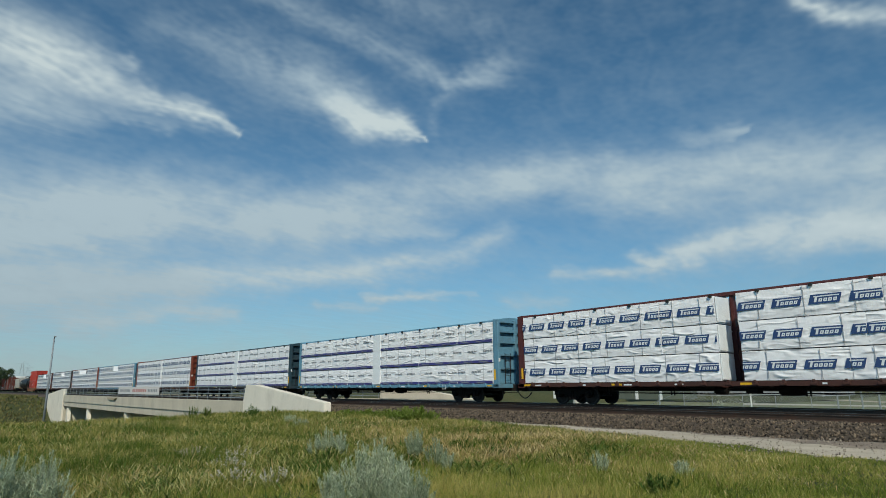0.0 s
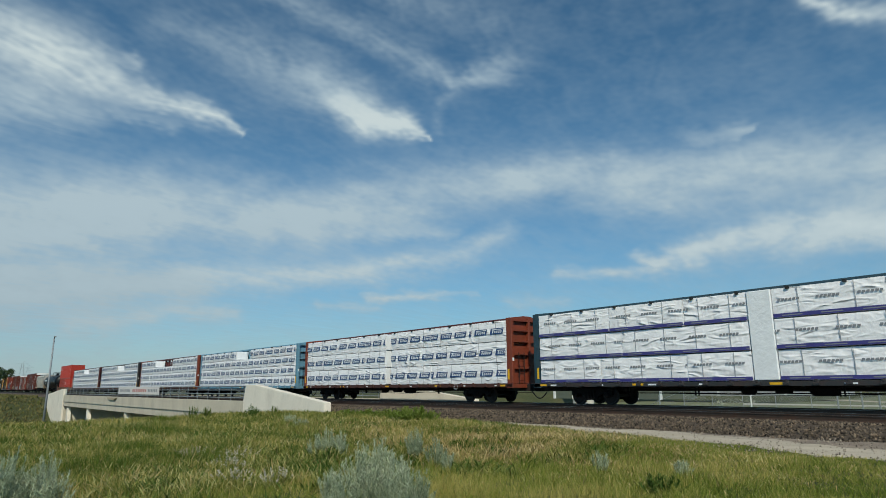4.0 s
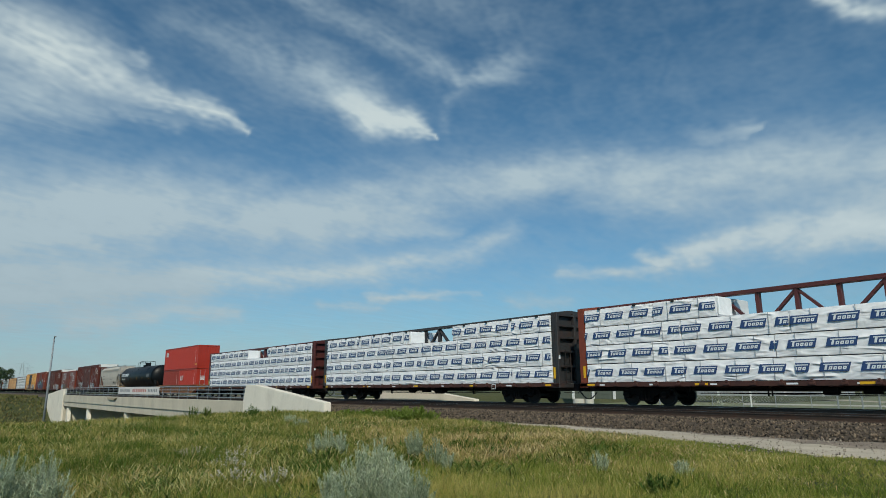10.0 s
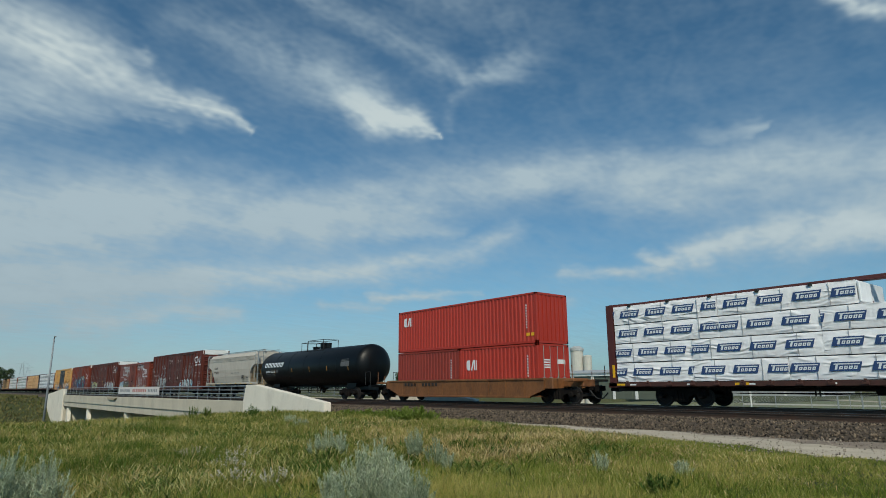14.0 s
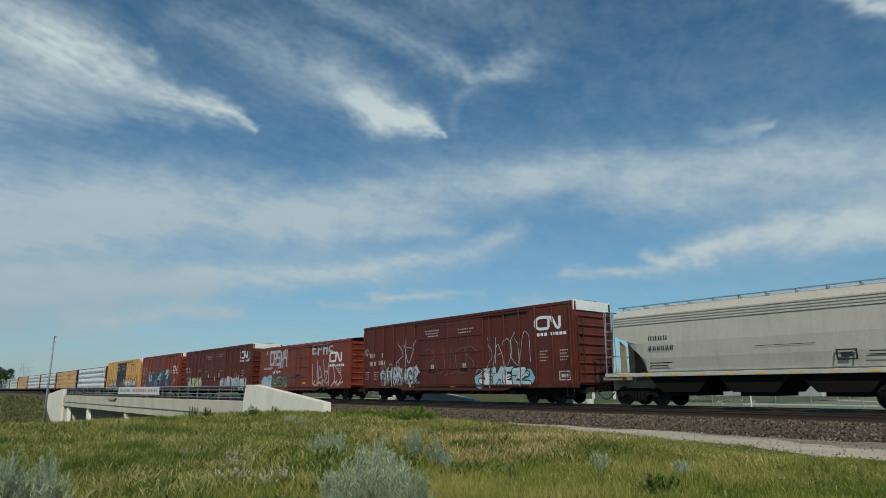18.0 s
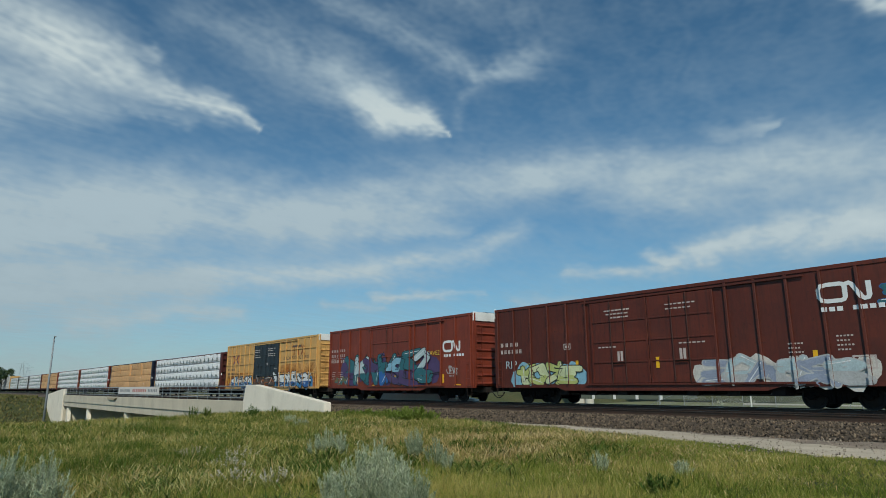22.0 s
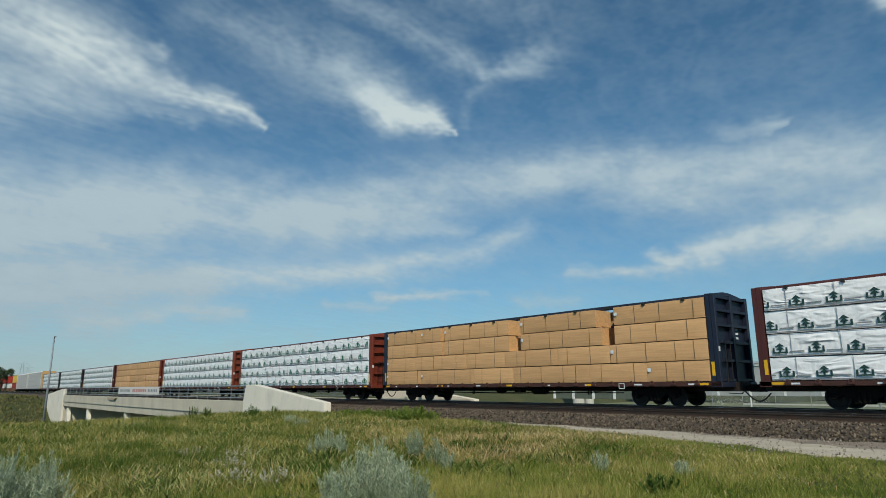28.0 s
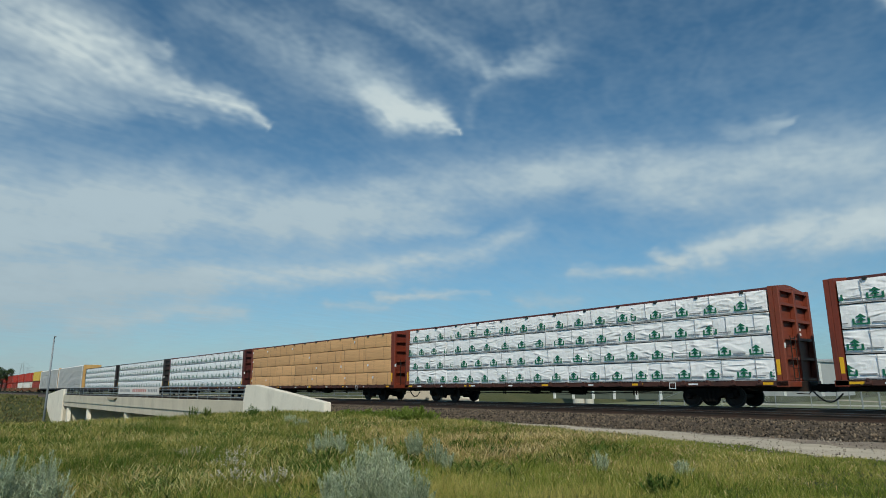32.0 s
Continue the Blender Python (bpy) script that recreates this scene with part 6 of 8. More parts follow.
# ---- spray paint and markings on the boxcars ----
for key, col in (("p_white", (0.66, 0.68, 0.70)), ("p_silver", (0.42, 0.43, 0.44)), ("p_sky", (0.22, 0.42, 0.55)), ("p_blue", (0.03, 0.12, 0.36)), ("p_teal", (0.03, 0.125, 0.155)),
                 ("p_lime", (0.42, 0.47, 0.16)), ("p_violet", (0.07, 0.045, 0.125)), ("p_black", (0.012, 0.012, 0.014)), ("p_orange", (0.55, 0.16, 0.02)), ("p_pink", (0.55, 0.42, 0.38)), ("p_yellow", (0.62, 0.42, 0.05)), ("p_brown", (0.11, 0.07, 0.05)), ("p_dull", (0.13, 0.125, 0.115)), ("p_moss", (0.13, 0.14, 0.07)), ("p_ice", (0.40, 0.50, 0.54)), ("p_rust", (0.26, 0.075, 0.015)), ("p_azure", (0.05, 0.20, 0.42)), ("p_lime_pale", (0.55, 0.60, 0.36)), ("p_lilac", (0.26, 0.30, 0.40)), ("p_pale", (0.55, 0.53, 0.50)), ("p_murk", (0.16, 0.13, 0.05))):
    M[key] = surface(key.replace("p_", "spray_"), col, 0.55, vary=0.25, scale=2.2, fine=20, bump=0.05)


def on_side(bm, car, pts, mi, lift):
    """An outline laid on the panels, posts and doors of a boxcar's side."""
    for a, b, y in SIDES[car.name]:
        clipped(bm, list(pts), a, b, y - lift, mi)


def stroke(bm, car, pts, w, mi, lift):
    """A ribbon along a line, mitred at its bends; each length lies a hair above the one before."""
    n = len(pts)
    off = []
    for i in range(n):
        (xa, za), (xb, zb) = pts[max(i - 1, 0)], pts[min(i + 1, n - 1)]
        d = math.hypot(xb - xa, zb - za) or 1.0
        off.append((-(zb - za) / d * w / 2, (xb - xa) / d * w / 2))
    for i in range(n - 1):
        (xa, za), (xb, zb), (na, ma), (nb, mb) = pts[i], pts[i + 1], off[i], off[i + 1]
        on_side(bm, car, [(xa + na, za + ma), (xa - na, za - ma), (xb - nb, zb - mb), (xb + nb, zb + mb)], mi, lift + 0.00025 * i)


def lump(rng, cx, cz, w, h, n=9, rough=0.3):
    """A jagged rounded outline."""
    return [(cx + w / 2 * cos(2 * pi * i / n) * (1 + rng.uniform(-rough, rough)), cz + h / 2 * sin(2 * pi * i / n) * (1 + rng.uniform(-rough, rough))) for i in range(n)]


def below(pts, top):
    """The part of a convex outline under z = top."""
    out = []
    for (xa, za), (xb, zb) in zip(pts, pts[1:] + pts[:1]):
        if za <= top:
            out.append((xa, za))
        if (za <= top) != (zb <= top):
            out.append((xa + (xb - xa) * (top - za) / (zb - za), top))
    return out


# strokes of fat painted forms in a unit cell
FORMS = {
    "one": (((0.1, 0.72), (0.5, 1.0), (0.5, 0.0)), ((0.1, 0.0), (0.95, 0.0))),
    "zig": (((0.1, 0.0), (0.15, 1.0), (0.8, 0.05), (0.9, 1.0)),),
    "bow": (((0.12, 0.0), (0.12, 1.0), (0.65, 0.95), (0.92, 0.55), (0.65, 0.05), (0.12, 0.0)),),
    "comb": (((0.9, 1.0), (0.12, 0.95), (0.1, 0.0), (0.95, 0.0)), ((0.12, 0.5), (0.75, 0.5))),
    "snake": (((0.92, 0.88), (0.5, 1.0), (0.12, 0.76), (0.85, 0.3), (0.5, 0.0), (0.08, 0.12)),),
    "peak": (((0.02, 0.0), (0.45, 1.0), (0.95, 0.0)), ((0.22, 0.36), (0.72, 0.36))),
    "kick": (((0.12, 0.0), (0.12, 1.0), (0.7, 0.96), (0.85, 0.72), (0.5, 0.48), (0.14, 0.5)), ((0.45, 0.48), (1.0, -0.05))),
    "fork": (((0.1, 0.0), (0.1, 1.0)), ((0.9, 1.0), (0.15, 0.45), (0.95, 0.0))),
    "cup": (((0.08, 1.0), (0.12, 0.2), (0.5, 0.0), (0.85, 0.2), (0.92, 1.0)),),
    "ring": (((0.5, 1.0), (0.1, 0.7), (0.12, 0.25), (0.5, 0.0), (0.9, 0.28), (0.88, 0.72), (0.5, 1.0)),),
}


def spray_piece(car, x0, x1, z0, z1, forms, high, low, line, label, seed, w=0.26, edge=0.07, halo=None, spikes=0, split=0.45, lift=0.003, squeeze=1.35):
    """Fat leaning forms: dark outline, upper colour, lower colour, thin shine; a soft halo or spikes round them."""
    rng = random.Random(seed)
    bm = bmesh.new()
    n = len(forms)
    cw, h = (x1 - x0) / n, z1 - z0
    high, low = (high if isinstance(high, tuple) else (high,)), (low if isinstance(low, tuple) else (low,))
    mats = [line] + list(high) + list(low) + [halo or line, "p_white"]
    step = [lift]

    def lay(pts, mi):
        step[0] += 0.00016
        if len(pts) > 2:
            on_side(bm, car, pts, mi, step[0])

    def fat(pts, ww, mi, top=None):
        """A stroke of straight lengths with rounded bends, kept under z = top if given."""
        for (xa, za), (xb, zb) in zip(pts, pts[1:]):
            d = math.hypot(xb - xa, zb - za) or 1.0
            nx, nz = -(zb - za) / d * ww / 2, (xb - xa) / d * ww / 2
            q = [(xa + nx, za + nz), (xa - nx, za - nz), (xb - nx, zb - nz), (xb + nx, zb + nz)]
            lay(q if top is None else below(q, top), mi)
        for xa, za in pts:
            q = [(xa + ww / 2 * cos(a * pi / 4), za + ww / 2 * sin(a * pi / 4)) for a in range(8)]
            lay(q if top is None else below(q, top), mi)

    cells = []
    for i, key in enumerate(forms):
        lean, up, tall = rng.uniform(-0.18, 0.22), rng.uniform(-0.07, 0.07) * h, rng.uniform(0.9, 1.1)
        fx, fz = rng.choice((0, 1, 1)), rng.choice((0, 1))
        jit = [[(abs(fx - a) + rng.uniform(-0.16, 0.16), abs(fz - b) + rng.uniform(-0.10, 0.10)) for a, b in line_] for line_ in FORMS[key]]
        jit.append([(rng.uniform(-0.1, 0.4), rng.uniform(0.3, 1.0)), (rng.uniform(0.5, 1.2), rng.uniform(0.0, 0.7))])
        m = w / 2 + edge
        cells.append([[(x0 + i * cw + ((a - 0.5) * squeeze + 0.5 + lean * (b - 0.5)) * (cw - 0.3 * w) + 0.12 * w, z0 + m + up * b + b * tall * (h - 2 * m)) for a, b in q] for q in jit])
    if halo:
        for i in range(2 * n + 2):
            lay(lump(rng, x0 + (i - 0.5) * cw / 2, z0 + h * rng.uniform(0.25, 0.7), cw * 0.95, h * 0.75, 11, 0.18), len(mats) - 2)
    for q in range(spikes):
        cx = rng.uniform(x0, x1)
        a = rng.uniform(0.15 * pi, 0.85 * pi) if rng.random() < 0.75 else rng.uniform(0, 2 * pi)
        base, ln = (cx, z0 + h * 0.55), h * rng.uniform(0.5, 0.8)
        tip = (base[0] + ln * cos(a), base[1] + ln * sin(a))
        for k, mi in ((1.0, 0), (0.72, 1)):
            lay([(base[0] - 0.22 * k, base[1]), (base[0] + 0.22 * k, base[1]), (base[0] + (tip[0] - base[0]) * k, base[1] + (tip[1] - base[1]) * k)], mi)
    for i, cell in enumerate(cells):
        hi, lo = 1 + i % len(high), 1 + len(high) + i % len(low)
        for q in cell:
            fat(q, w + 2 * edge, 0)
        for q in cell:
            fat(q, w, hi)
        for q in cell:
            fat(q, w * 0.98, lo, z0 + h * (split + rng.uniform(-0.08, 0.08)))
        for k in range(4):
            q = rng.choice(cell)
            a, b = rng.choice(q)
            p1 = (a + rng.uniform(-0.5, 0.5) * cw, b + rng.uniform(-0.3, 0.3) * h)
            p2 = (p1[0] + rng.uniform(-0.3, 0.3) * cw, p1[1] + rng.uniform(-0.25, 0.05) * h)
            ends = [(px, min(max(pz, z0 + 0.08), z1)) for px, pz in ((a, b), p1, p2)]
            fat(ends, rng.uniform(0.03, 0.06), rng.choice((0, 0, hi, lo)))
        q = cell[0]
        fat([(a + 0.05, b + 0.05) for a, b in q[:2]], 0.035, len(mats) - 1)
    tagged(part("spray_paint", bm, [M[k] for k in mats], car, label), kind="stuff")


def scrawl(car, x0, x1, z0, z1, forms, w, paint, label, seed, lift=0.016):
    """One-line tall painted forms with a round pen."""
    rng = random.Random(seed)
    bm = bmesh.new()
    cw = (x1 - x0) / len(forms)
    for i, key in enumerate(forms):
        lean = rng.uniform(-0.1, 0.2)
        fx, fz = rng.choice((0, 1, 1)), rng.choice((0, 1))
        for j, q in enumerate(FORMS[key]):
            q = [(1.3 * abs(fx - a) + rng.uniform(-0.2, 0.2), abs(fz - b) + rng.uniform(-0.15, 0.15)) for a, b in q]
            pts = []
            for (xa, za), (xb, zb) in zip(q, q[1:]):
                pts += [(xa + (xb - xa) * k / 6, za + (zb - za) * k / 6) for k in range(6)]
            pts.append(q[-1])
            for _ in range(3):
                pts = pts[:1] + [((a[0] + 2 * b[0] + c_[0]) / 4, (a[1] + 2 * b[1] + c_[1]) / 4) for a, b, c_ in zip(pts, pts[1:], pts[2:])] + pts[-1:]
            stroke(bm, car, [(x0 + (i + a + lean * (b - 0.5)) * cw, z0 + b * (z1 - z0)) for a, b in pts], w, 0, lift + 0.003 * j)
    tagged(part("spray_tag", bm, [M[paint]], car, label), kind="stuff")


def spray_tag(car, x0, x1, z0, z1, n, w, paint, seed, label="", lift=0.014):
    """A loose looping scrawl."""
    rng = random.Random(seed)
    bm = bmesh.new()
    cw = (x1 - x0) / n
    pts = []
    for i in range(n):
        cx, cz = x0 + (i + 0.5) * cw, (z0 + z1) / 2
        ph, turn = rng.uniform(0, 6), rng.choice((-1, 1))
        a, b = rng.uniform(0.4, 0.7) * cw, rng.uniform(0.3, 0.5) * (z1 - z0)
        k, up = rng.uniform(0.9, 1.3), rng.uniform(-0.15, 0.15) * (z1 - z0)
        for u in range(22):
            s = sin(pi * u / 21)
            pts.append((cx + 0.75 * a * cos(ph + turn * u * 0.36) * s + (u / 21 - 0.5) * cw, cz + up * s + b * sin(ph + turn * u * 0.36 * k) * s))
    stroke(bm, car, pts, w, 0, lift)
    tagged(part("spray_tag", bm, [M[paint]], car, label), kind="stuff")


def block_letters(car, x0, z0, w, h, shapes, paint, label, lift=0.012):
    """Big angular silver forms made of bars; each shape lists bars as parts of its cell."""
    bm = bmesh.new()
    for i, bars in enumerate(shapes):
        for a, b, c, d in bars:
            on_side(bm, car, [(x0 + (i + a) * w, z0 + b * h), (x0 + (i + c) * w, z0 + b * h), (x0 + (i + c) * w, z0 + d * h), (x0 + (i + a) * w, z0 + d * h)], 0, lift)
    tagged(part("spray_paint", bm, [M[paint]], car, label), kind="stuff")


def railway_mark(car, x, z, k=1.0, paint="white_print"):
    """A continuous rounded white ribbon: a rounded frame running into a slanted band; a row of small blocks below."""
    bm = bmesh.new()
    pts = [(1.1, 0.5), (1.1, 0.8), (1.06, 0.94), (0.94, 1.0), (0.4, 1.0), (0.2, 0.93), (0.1, 0.74), (0.1, 0.28), (0.2, 0.09), (0.4, 0.02), (0.92, 0.02), (1.04, 0.07), (1.1, 0.2), (1.1, 0.82), (1.15, 0.95), (1.27, 1.0), (1.37, 0.92), (1.7, 0.12), (1.8, 0.02), (1.93, 0.05), (1.98, 0.2), (1.98, 1.0)]
    stroke(bm, car, [(x + a * 0.86 * k, z + b * 0.68 * k) for a, b in pts], 0.17 * k, 0, 0.009)
    for i in range(7):
        a = x + 0.1 + i * 0.26 * k + (0.25 * k if i > 2 else 0)
        on_side(bm, car, [(a, z - 0.40 * k), (a + 0.19 * k, z - 0.40 * k), (a + 0.19 * k, z - 0.22 * k), (a, z - 0.22 * k)], 0, 0.009)
    tagged(part("railway_mark", bm, [M[paint]], car, "white ribbon-shaped railway mark"), kind="stuff")


def mark_rows(car, rows, paint="faded_print", name="stencil_block"):
    """Rows of small blocks: x, z, count, block width, height, step."""
    bm = bmesh.new()
    for x, z, n, w, h, st in rows:
        for i in range(n):
            for a, b in ((0, 0.40), (0.56, 0.96)) if h >= 0.2 else ((0, 1),):
                on_side(bm, car, [(x + i * st + a * w, z), (x + i * st + b * w, z), (x + i * st + b * w, z + h), (x + i * st + a * w, z + h)], 0, 0.007)
    tagged(part(name, bm, [M[paint]], car, "illegible stencil lettering"), kind="stuff")


def data_block(car, x, z, k=1.0):
    """A small framed consolidated-data panel."""
    bm = bmesh.new()
    for a, b, c, d in ((0, 0, 0.7, 0.06), (0, 0.44, 0.7, 0.5), (0, 0.06, 0.06, 0.44), (0.64, 0.06, 0.7, 0.44), (0.14, 0.15, 0.56, 0.34)):
        on_side(bm, car, [(x + a * k, z + b * k), (x + c * k, z + b * k), (x + c * k, z + d * k), (x + a * k, z + d * k)], 0, 0.008)
    tagged(part("data_panel", bm, [M["faded_print"]], car), kind="stuff")


def reflectors(car, xs, z, w=0.45, h=0.12):
    for x in xs:
        bm = bmesh.new()
        on_side(bm, car, [(x, z), (x + w, z), (x + w, z + h), (x, z + h)], 0, 0.02)
        part("reflector", bm, [M["yellow_mark"]], car)


SMALL = lambda x, z: [(x, z + 0.17 * k, 4 + k % 2, 0.07, 0.06, 0.11) for k in range(4)]
# oxide-red sixty-foot car at the head of the boxcars
c = box_l
railway_mark(c, 6.85, 4.05, 0.95)
mark_rows(c, [(-8.42, 3.12, 2, 0.26, 0.30, 0.36), (-7.0, 3.12, 1, 0.26, 0.30, 0.36), (-8.42, 2.52, 3, 0.2, 0.30, 0.27), (-7.35, 2.56, 3, 0.2, 0.30, 0.27)] + SMALL(-9.0, 1.5) + SMALL(-7.9, 1.5) + SMALL(7.1, 2.3) + SMALL(8.4, 2.3) + [(-2.2, 4.6, 7, 0.16, 0.07, 0.2), (-2.1, 4.42, 6, 0.16, 0.07, 0.2), (-1.9, 4.24, 5, 0.16, 0.07, 0.2), (0.9, 4.5, 7, 0.14, 0.06, 0.2), (0.9, 4.3, 6, 0.14, 0.06, 0.2), (-1.6, 2.0, 2, 0.3, 0.4, 2.9)])
data_block(c, 8.3, 1.25)
spray_piece(c, -7.0, -2.7, 0.95, 2.35, ("ring", "zig", "cup", "bow", "peak", "ring", "snake"), ("p_silver", "p_dull", "p_ice"), ("p_dull", "p_moss", "p_silver"), "p_black", "dull silver and grey spray-painted forms", 31, w=0.20, edge=0.05, lift=0.003)
spray_tag(c, -6.9, -2.8, 1.0, 2.7, 6, 0.045, "p_silver", 36, lift=0.040)
spray_tag(c, -6.2, -3.0, 1.1, 2.2, 5, 0.03, "p_white", 37, lift=0.048)
spray_piece(c, 2.9, 6.1, 0.95, 2.15, ("one", "zig", "bow", "comb"), "p_ice", ("p_white", "p_ice"), "p_black", "pale blue and white spray-painted forms with black edges", 32, w=0.27, edge=0.065, halo="p_sky", split=0.6)
scrawl(c, -5.4, -3.6, 2.4, 4.1, ("fork", "peak"), 0.05, "p_ice", "thin pale spray lines", 33)
scrawl(c, 3.1, 6.3, 2.1, 3.9, ("fork", "peak", "ring", "ring", "cup"), 0.03, "p_ice", "thin pale spray lines", 34)
scrawl(c, -2.3, 2.3, 1.9, 3.4, ("snake", "cup", "one", "bow", "snake"), 0.045, "p_dull", "dull grey spray lines on the doors", 35)
spray_tag(c, -9.1, -8.5, 3.0, 3.9, 2, 0.03, "p_silver", 38)
reflectors(c, (-8.6, -3.4, 0.2, 3.2), 0.92)
# rust-red fifty-foot car with silver letters
c = box_m
railway_mark(c, 4.82, 3.06, 1.04)
U = 0.34
block_letters(c, -6.35, 3.0, 0.70, 1.45, (((0.0, 0.75, 0.22, 1.0),), ((0, 0, U, 1), (U, 0.82, 0.9, 1), (U, 0, 0.9, 0.18)), ((0, 0, U, 1), (0.66, 0, 0.9, 1), (U, 0.8, 0.66, 1), (U, 0.4, 0.66, 0.55)),
              ((0, 0.82, 0.9, 1), (0, 0.45, U, 0.82), (U, 0.45, 0.9, 0.6), (0.66, 0, 0.9, 0.45), (0, 0, 0.66, 0.16)), ((0, -0.15, U, 0.9), (0.62, -0.15, 0.86, 0.9), (U, 0.3, 0.62, 0.46)), ((0, 0.4, U, 1), (U, 0.4, 0.6, 0.55), (0.6, -0.1, 0.84, 1))), "p_silver", "large blocky silver spray-painted forms")
U = 0.27
block_letters(c, 2.1, 3.75, 0.86, 0.95, (((0, 0, U, 1), (U, 0.82, 0.8, 1), (U, 0.42, 0.7, 0.58), (U, 0, 0.8, 0.17)), ((0, -0.1, U, 1), (U, 0.82, 0.85, 1), (0.62, 0.4, 0.85, 0.82), (U, 0.36, 0.85, 0.5)),
              ((0, -0.1, U, 1), (0.6, -0.1, 0.84, 1), (U, 0.4, 0.6, 0.56)), ((0, 0.1, U, 1.05), (U, 0.88, 0.8, 1.05), (U, 0.52, 0.7, 0.68), (U, 0.1, 0.8, 0.26))), "p_silver", "blocky silver spray-painted forms")
scrawl(c, 2.0, 6.6, 1.0, 3.0, ("cup", "peak", "peak", "bow", "snake"), 0.085, "p_silver", "tall pale spray scrawl", 41)
spray_tag(c, 2.3, 6.9, 0.95, 1.7, 4, 0.06, "p_silver", 46)
spray_piece(c, -6.8, -5.3, 1.0, 2.1, ("ring", "bow"), "p_sky", "p_ice", "p_silver", "pale blue spray-painted forms", 42, w=0.22, edge=0.03, halo="p_sky")
spray_piece(c, -5.0, -2.0, 0.9, 2.15, ("kick", "comb", "snake"), "p_dull", "p_moss", "p_black", "dull grey spray-painted forms", 43, w=0.24, edge=0.05, halo="p_brown")
spray_tag(c, -5.0, -3.4, 2.2, 2.6, 4, 0.05, "p_white", 44)
spray_tag(c, -0.9, 1.2, 1.5, 2.2, 3, 0.03, "p_dull", 45)
mark_rows(c, [(-6.8, 2.68, 8, 0.16, 0.2, 0.22), (-3.9, 2.7, 1, 0.22, 0.22, 0.3)] + SMALL(6.2, 2.1))
reflectors(c, (-7.0, -4.6, -2.5, 0.8, 3.2, 5.6, 6.4), 1.28)
# dark oxide-red sixty-foot car
c = box_n
railway_mark(c, 6.75, 4.05, 0.95)
mark_rows(c, [(-9.0, 3.2, 4, 0.19, 0.22, 0.36), (-9.0, 2.8, 6, 0.15, 0.22, 0.27), (-2.2, 4.6, 7, 0.16, 0.07, 0.2), (-2.1, 4.42, 6, 0.16, 0.07, 0.2), (-1.9, 4.24, 5, 0.16, 0.07, 0.2), (0.9, 4.6, 7, 0.14, 0.06, 0.2), (0.9, 4.4, 6, 0.14, 0.06, 0.2), (-1.6, 2.1, 2, 0.3, 0.5, 3.0), (-2.6, 2.8, 5, 0.14, 0.06, 0.2), (1.4, 2.8, 6, 0.14, 0.06, 0.2)] + SMALL(5.6, 2.0) + SMALL(7.2, 2.2))
data_block(c, 7.6, 1.5)
data_block(c, -4.7, 2.85, 0.6)
spray_piece(c, -7.6, -4.0, 0.95, 2.2, ("kick", "ring", "fork", "comb"), ("p_lime", "p_lime_pale"), ("p_lime_pale", "p_lime"), "p_black", "lime spray-painted forms on a sky-blue cloud", 51, w=0.30, edge=0.05, halo="p_sky")
spray_piece(c, 2.5, 7.8, 0.85, 2.1, ("comb", "ring", "peak", "bow", "kick", "snake"), ("p_lilac", "p_ice"), ("p_lilac", "p_silver"), "p_silver", "lilac spray-painted forms in a ragged white cloud", 52, w=0.26, edge=0.05, halo="p_pale")
words("RIP", 0.62, -8.68, 1.95, SIDES[c.name][0][2] - 0.012, M["p_ice"], c, label="pale sprayed letters")
spray_piece(c, 8.7, 9.2, 3.8, 4.6, ("comb",), "p_teal", "p_teal", "p_blue", "small blue spray-painted form", 54, w=0.12, edge=0.03)
reflectors(c, (-4.0, 0.3, 6.4), 1.75, 0.16, 0.5)
# faded red car with teal piece
c = box_o
railway_mark(c, 5.42, 3.22, 0.9)
mark_rows(c, [(-7.7, 3.75, 8, 0.13, 0.22, 0.25), (-7.7, 3.35, 8, 0.13, 0.22, 0.25), (-7.7, 2.9, 7, 0.14, 0.24, 0.28), (-7.7, 3.22, 7, 0.3, 0.03, 0.31)] + SMALL(-7.6, 1.6) + SMALL(-6.5, 1.6) + SMALL(6.0, 1.6))
spray_piece(c, -5.4, 4.2, 1.05, 3.3, ("kick", "fork", "zig", "peak", "bow", "comb", "snake"), ("p_teal", "p_ice", "p_violet", "p_teal", "p_sky"), ("p_violet", "p_teal", "p_teal", "p_blue", "p_violet"), "p_black", "teal, pale blue and violet spray-painted forms", 61, w=0.44, edge=0.045, halo="p_violet", spikes=7, squeeze=1.5)
spray_piece(c, -6.9, -5.4, 1.1, 1.8, ("peak", "zig"), "p_moss", "p_teal", "p_murk", "small dull green spray-painted forms", 65, w=0.18, edge=0.03)
spray_tag(c, 1.6, 3.4, 2.9, 3.5, 3, 0.08, "p_white", 62)
words("SAVEZ", 0.42, 4.0, 3.02, SIDES[c.name][0][2] - 0.03, M["p_yellow"], c, label="yellow sprayed letters")
spray_tag(c, 5.8, 6.8, 1.7, 2.4, 3, 0.05, "p_silver", 64)
reflectors(c, (-3.9, 0.6, 3.0, 5.4), 1.2, 0.14, 0.55)
reflectors(c, (-2.0, 1.4, 6.6), 1.0)
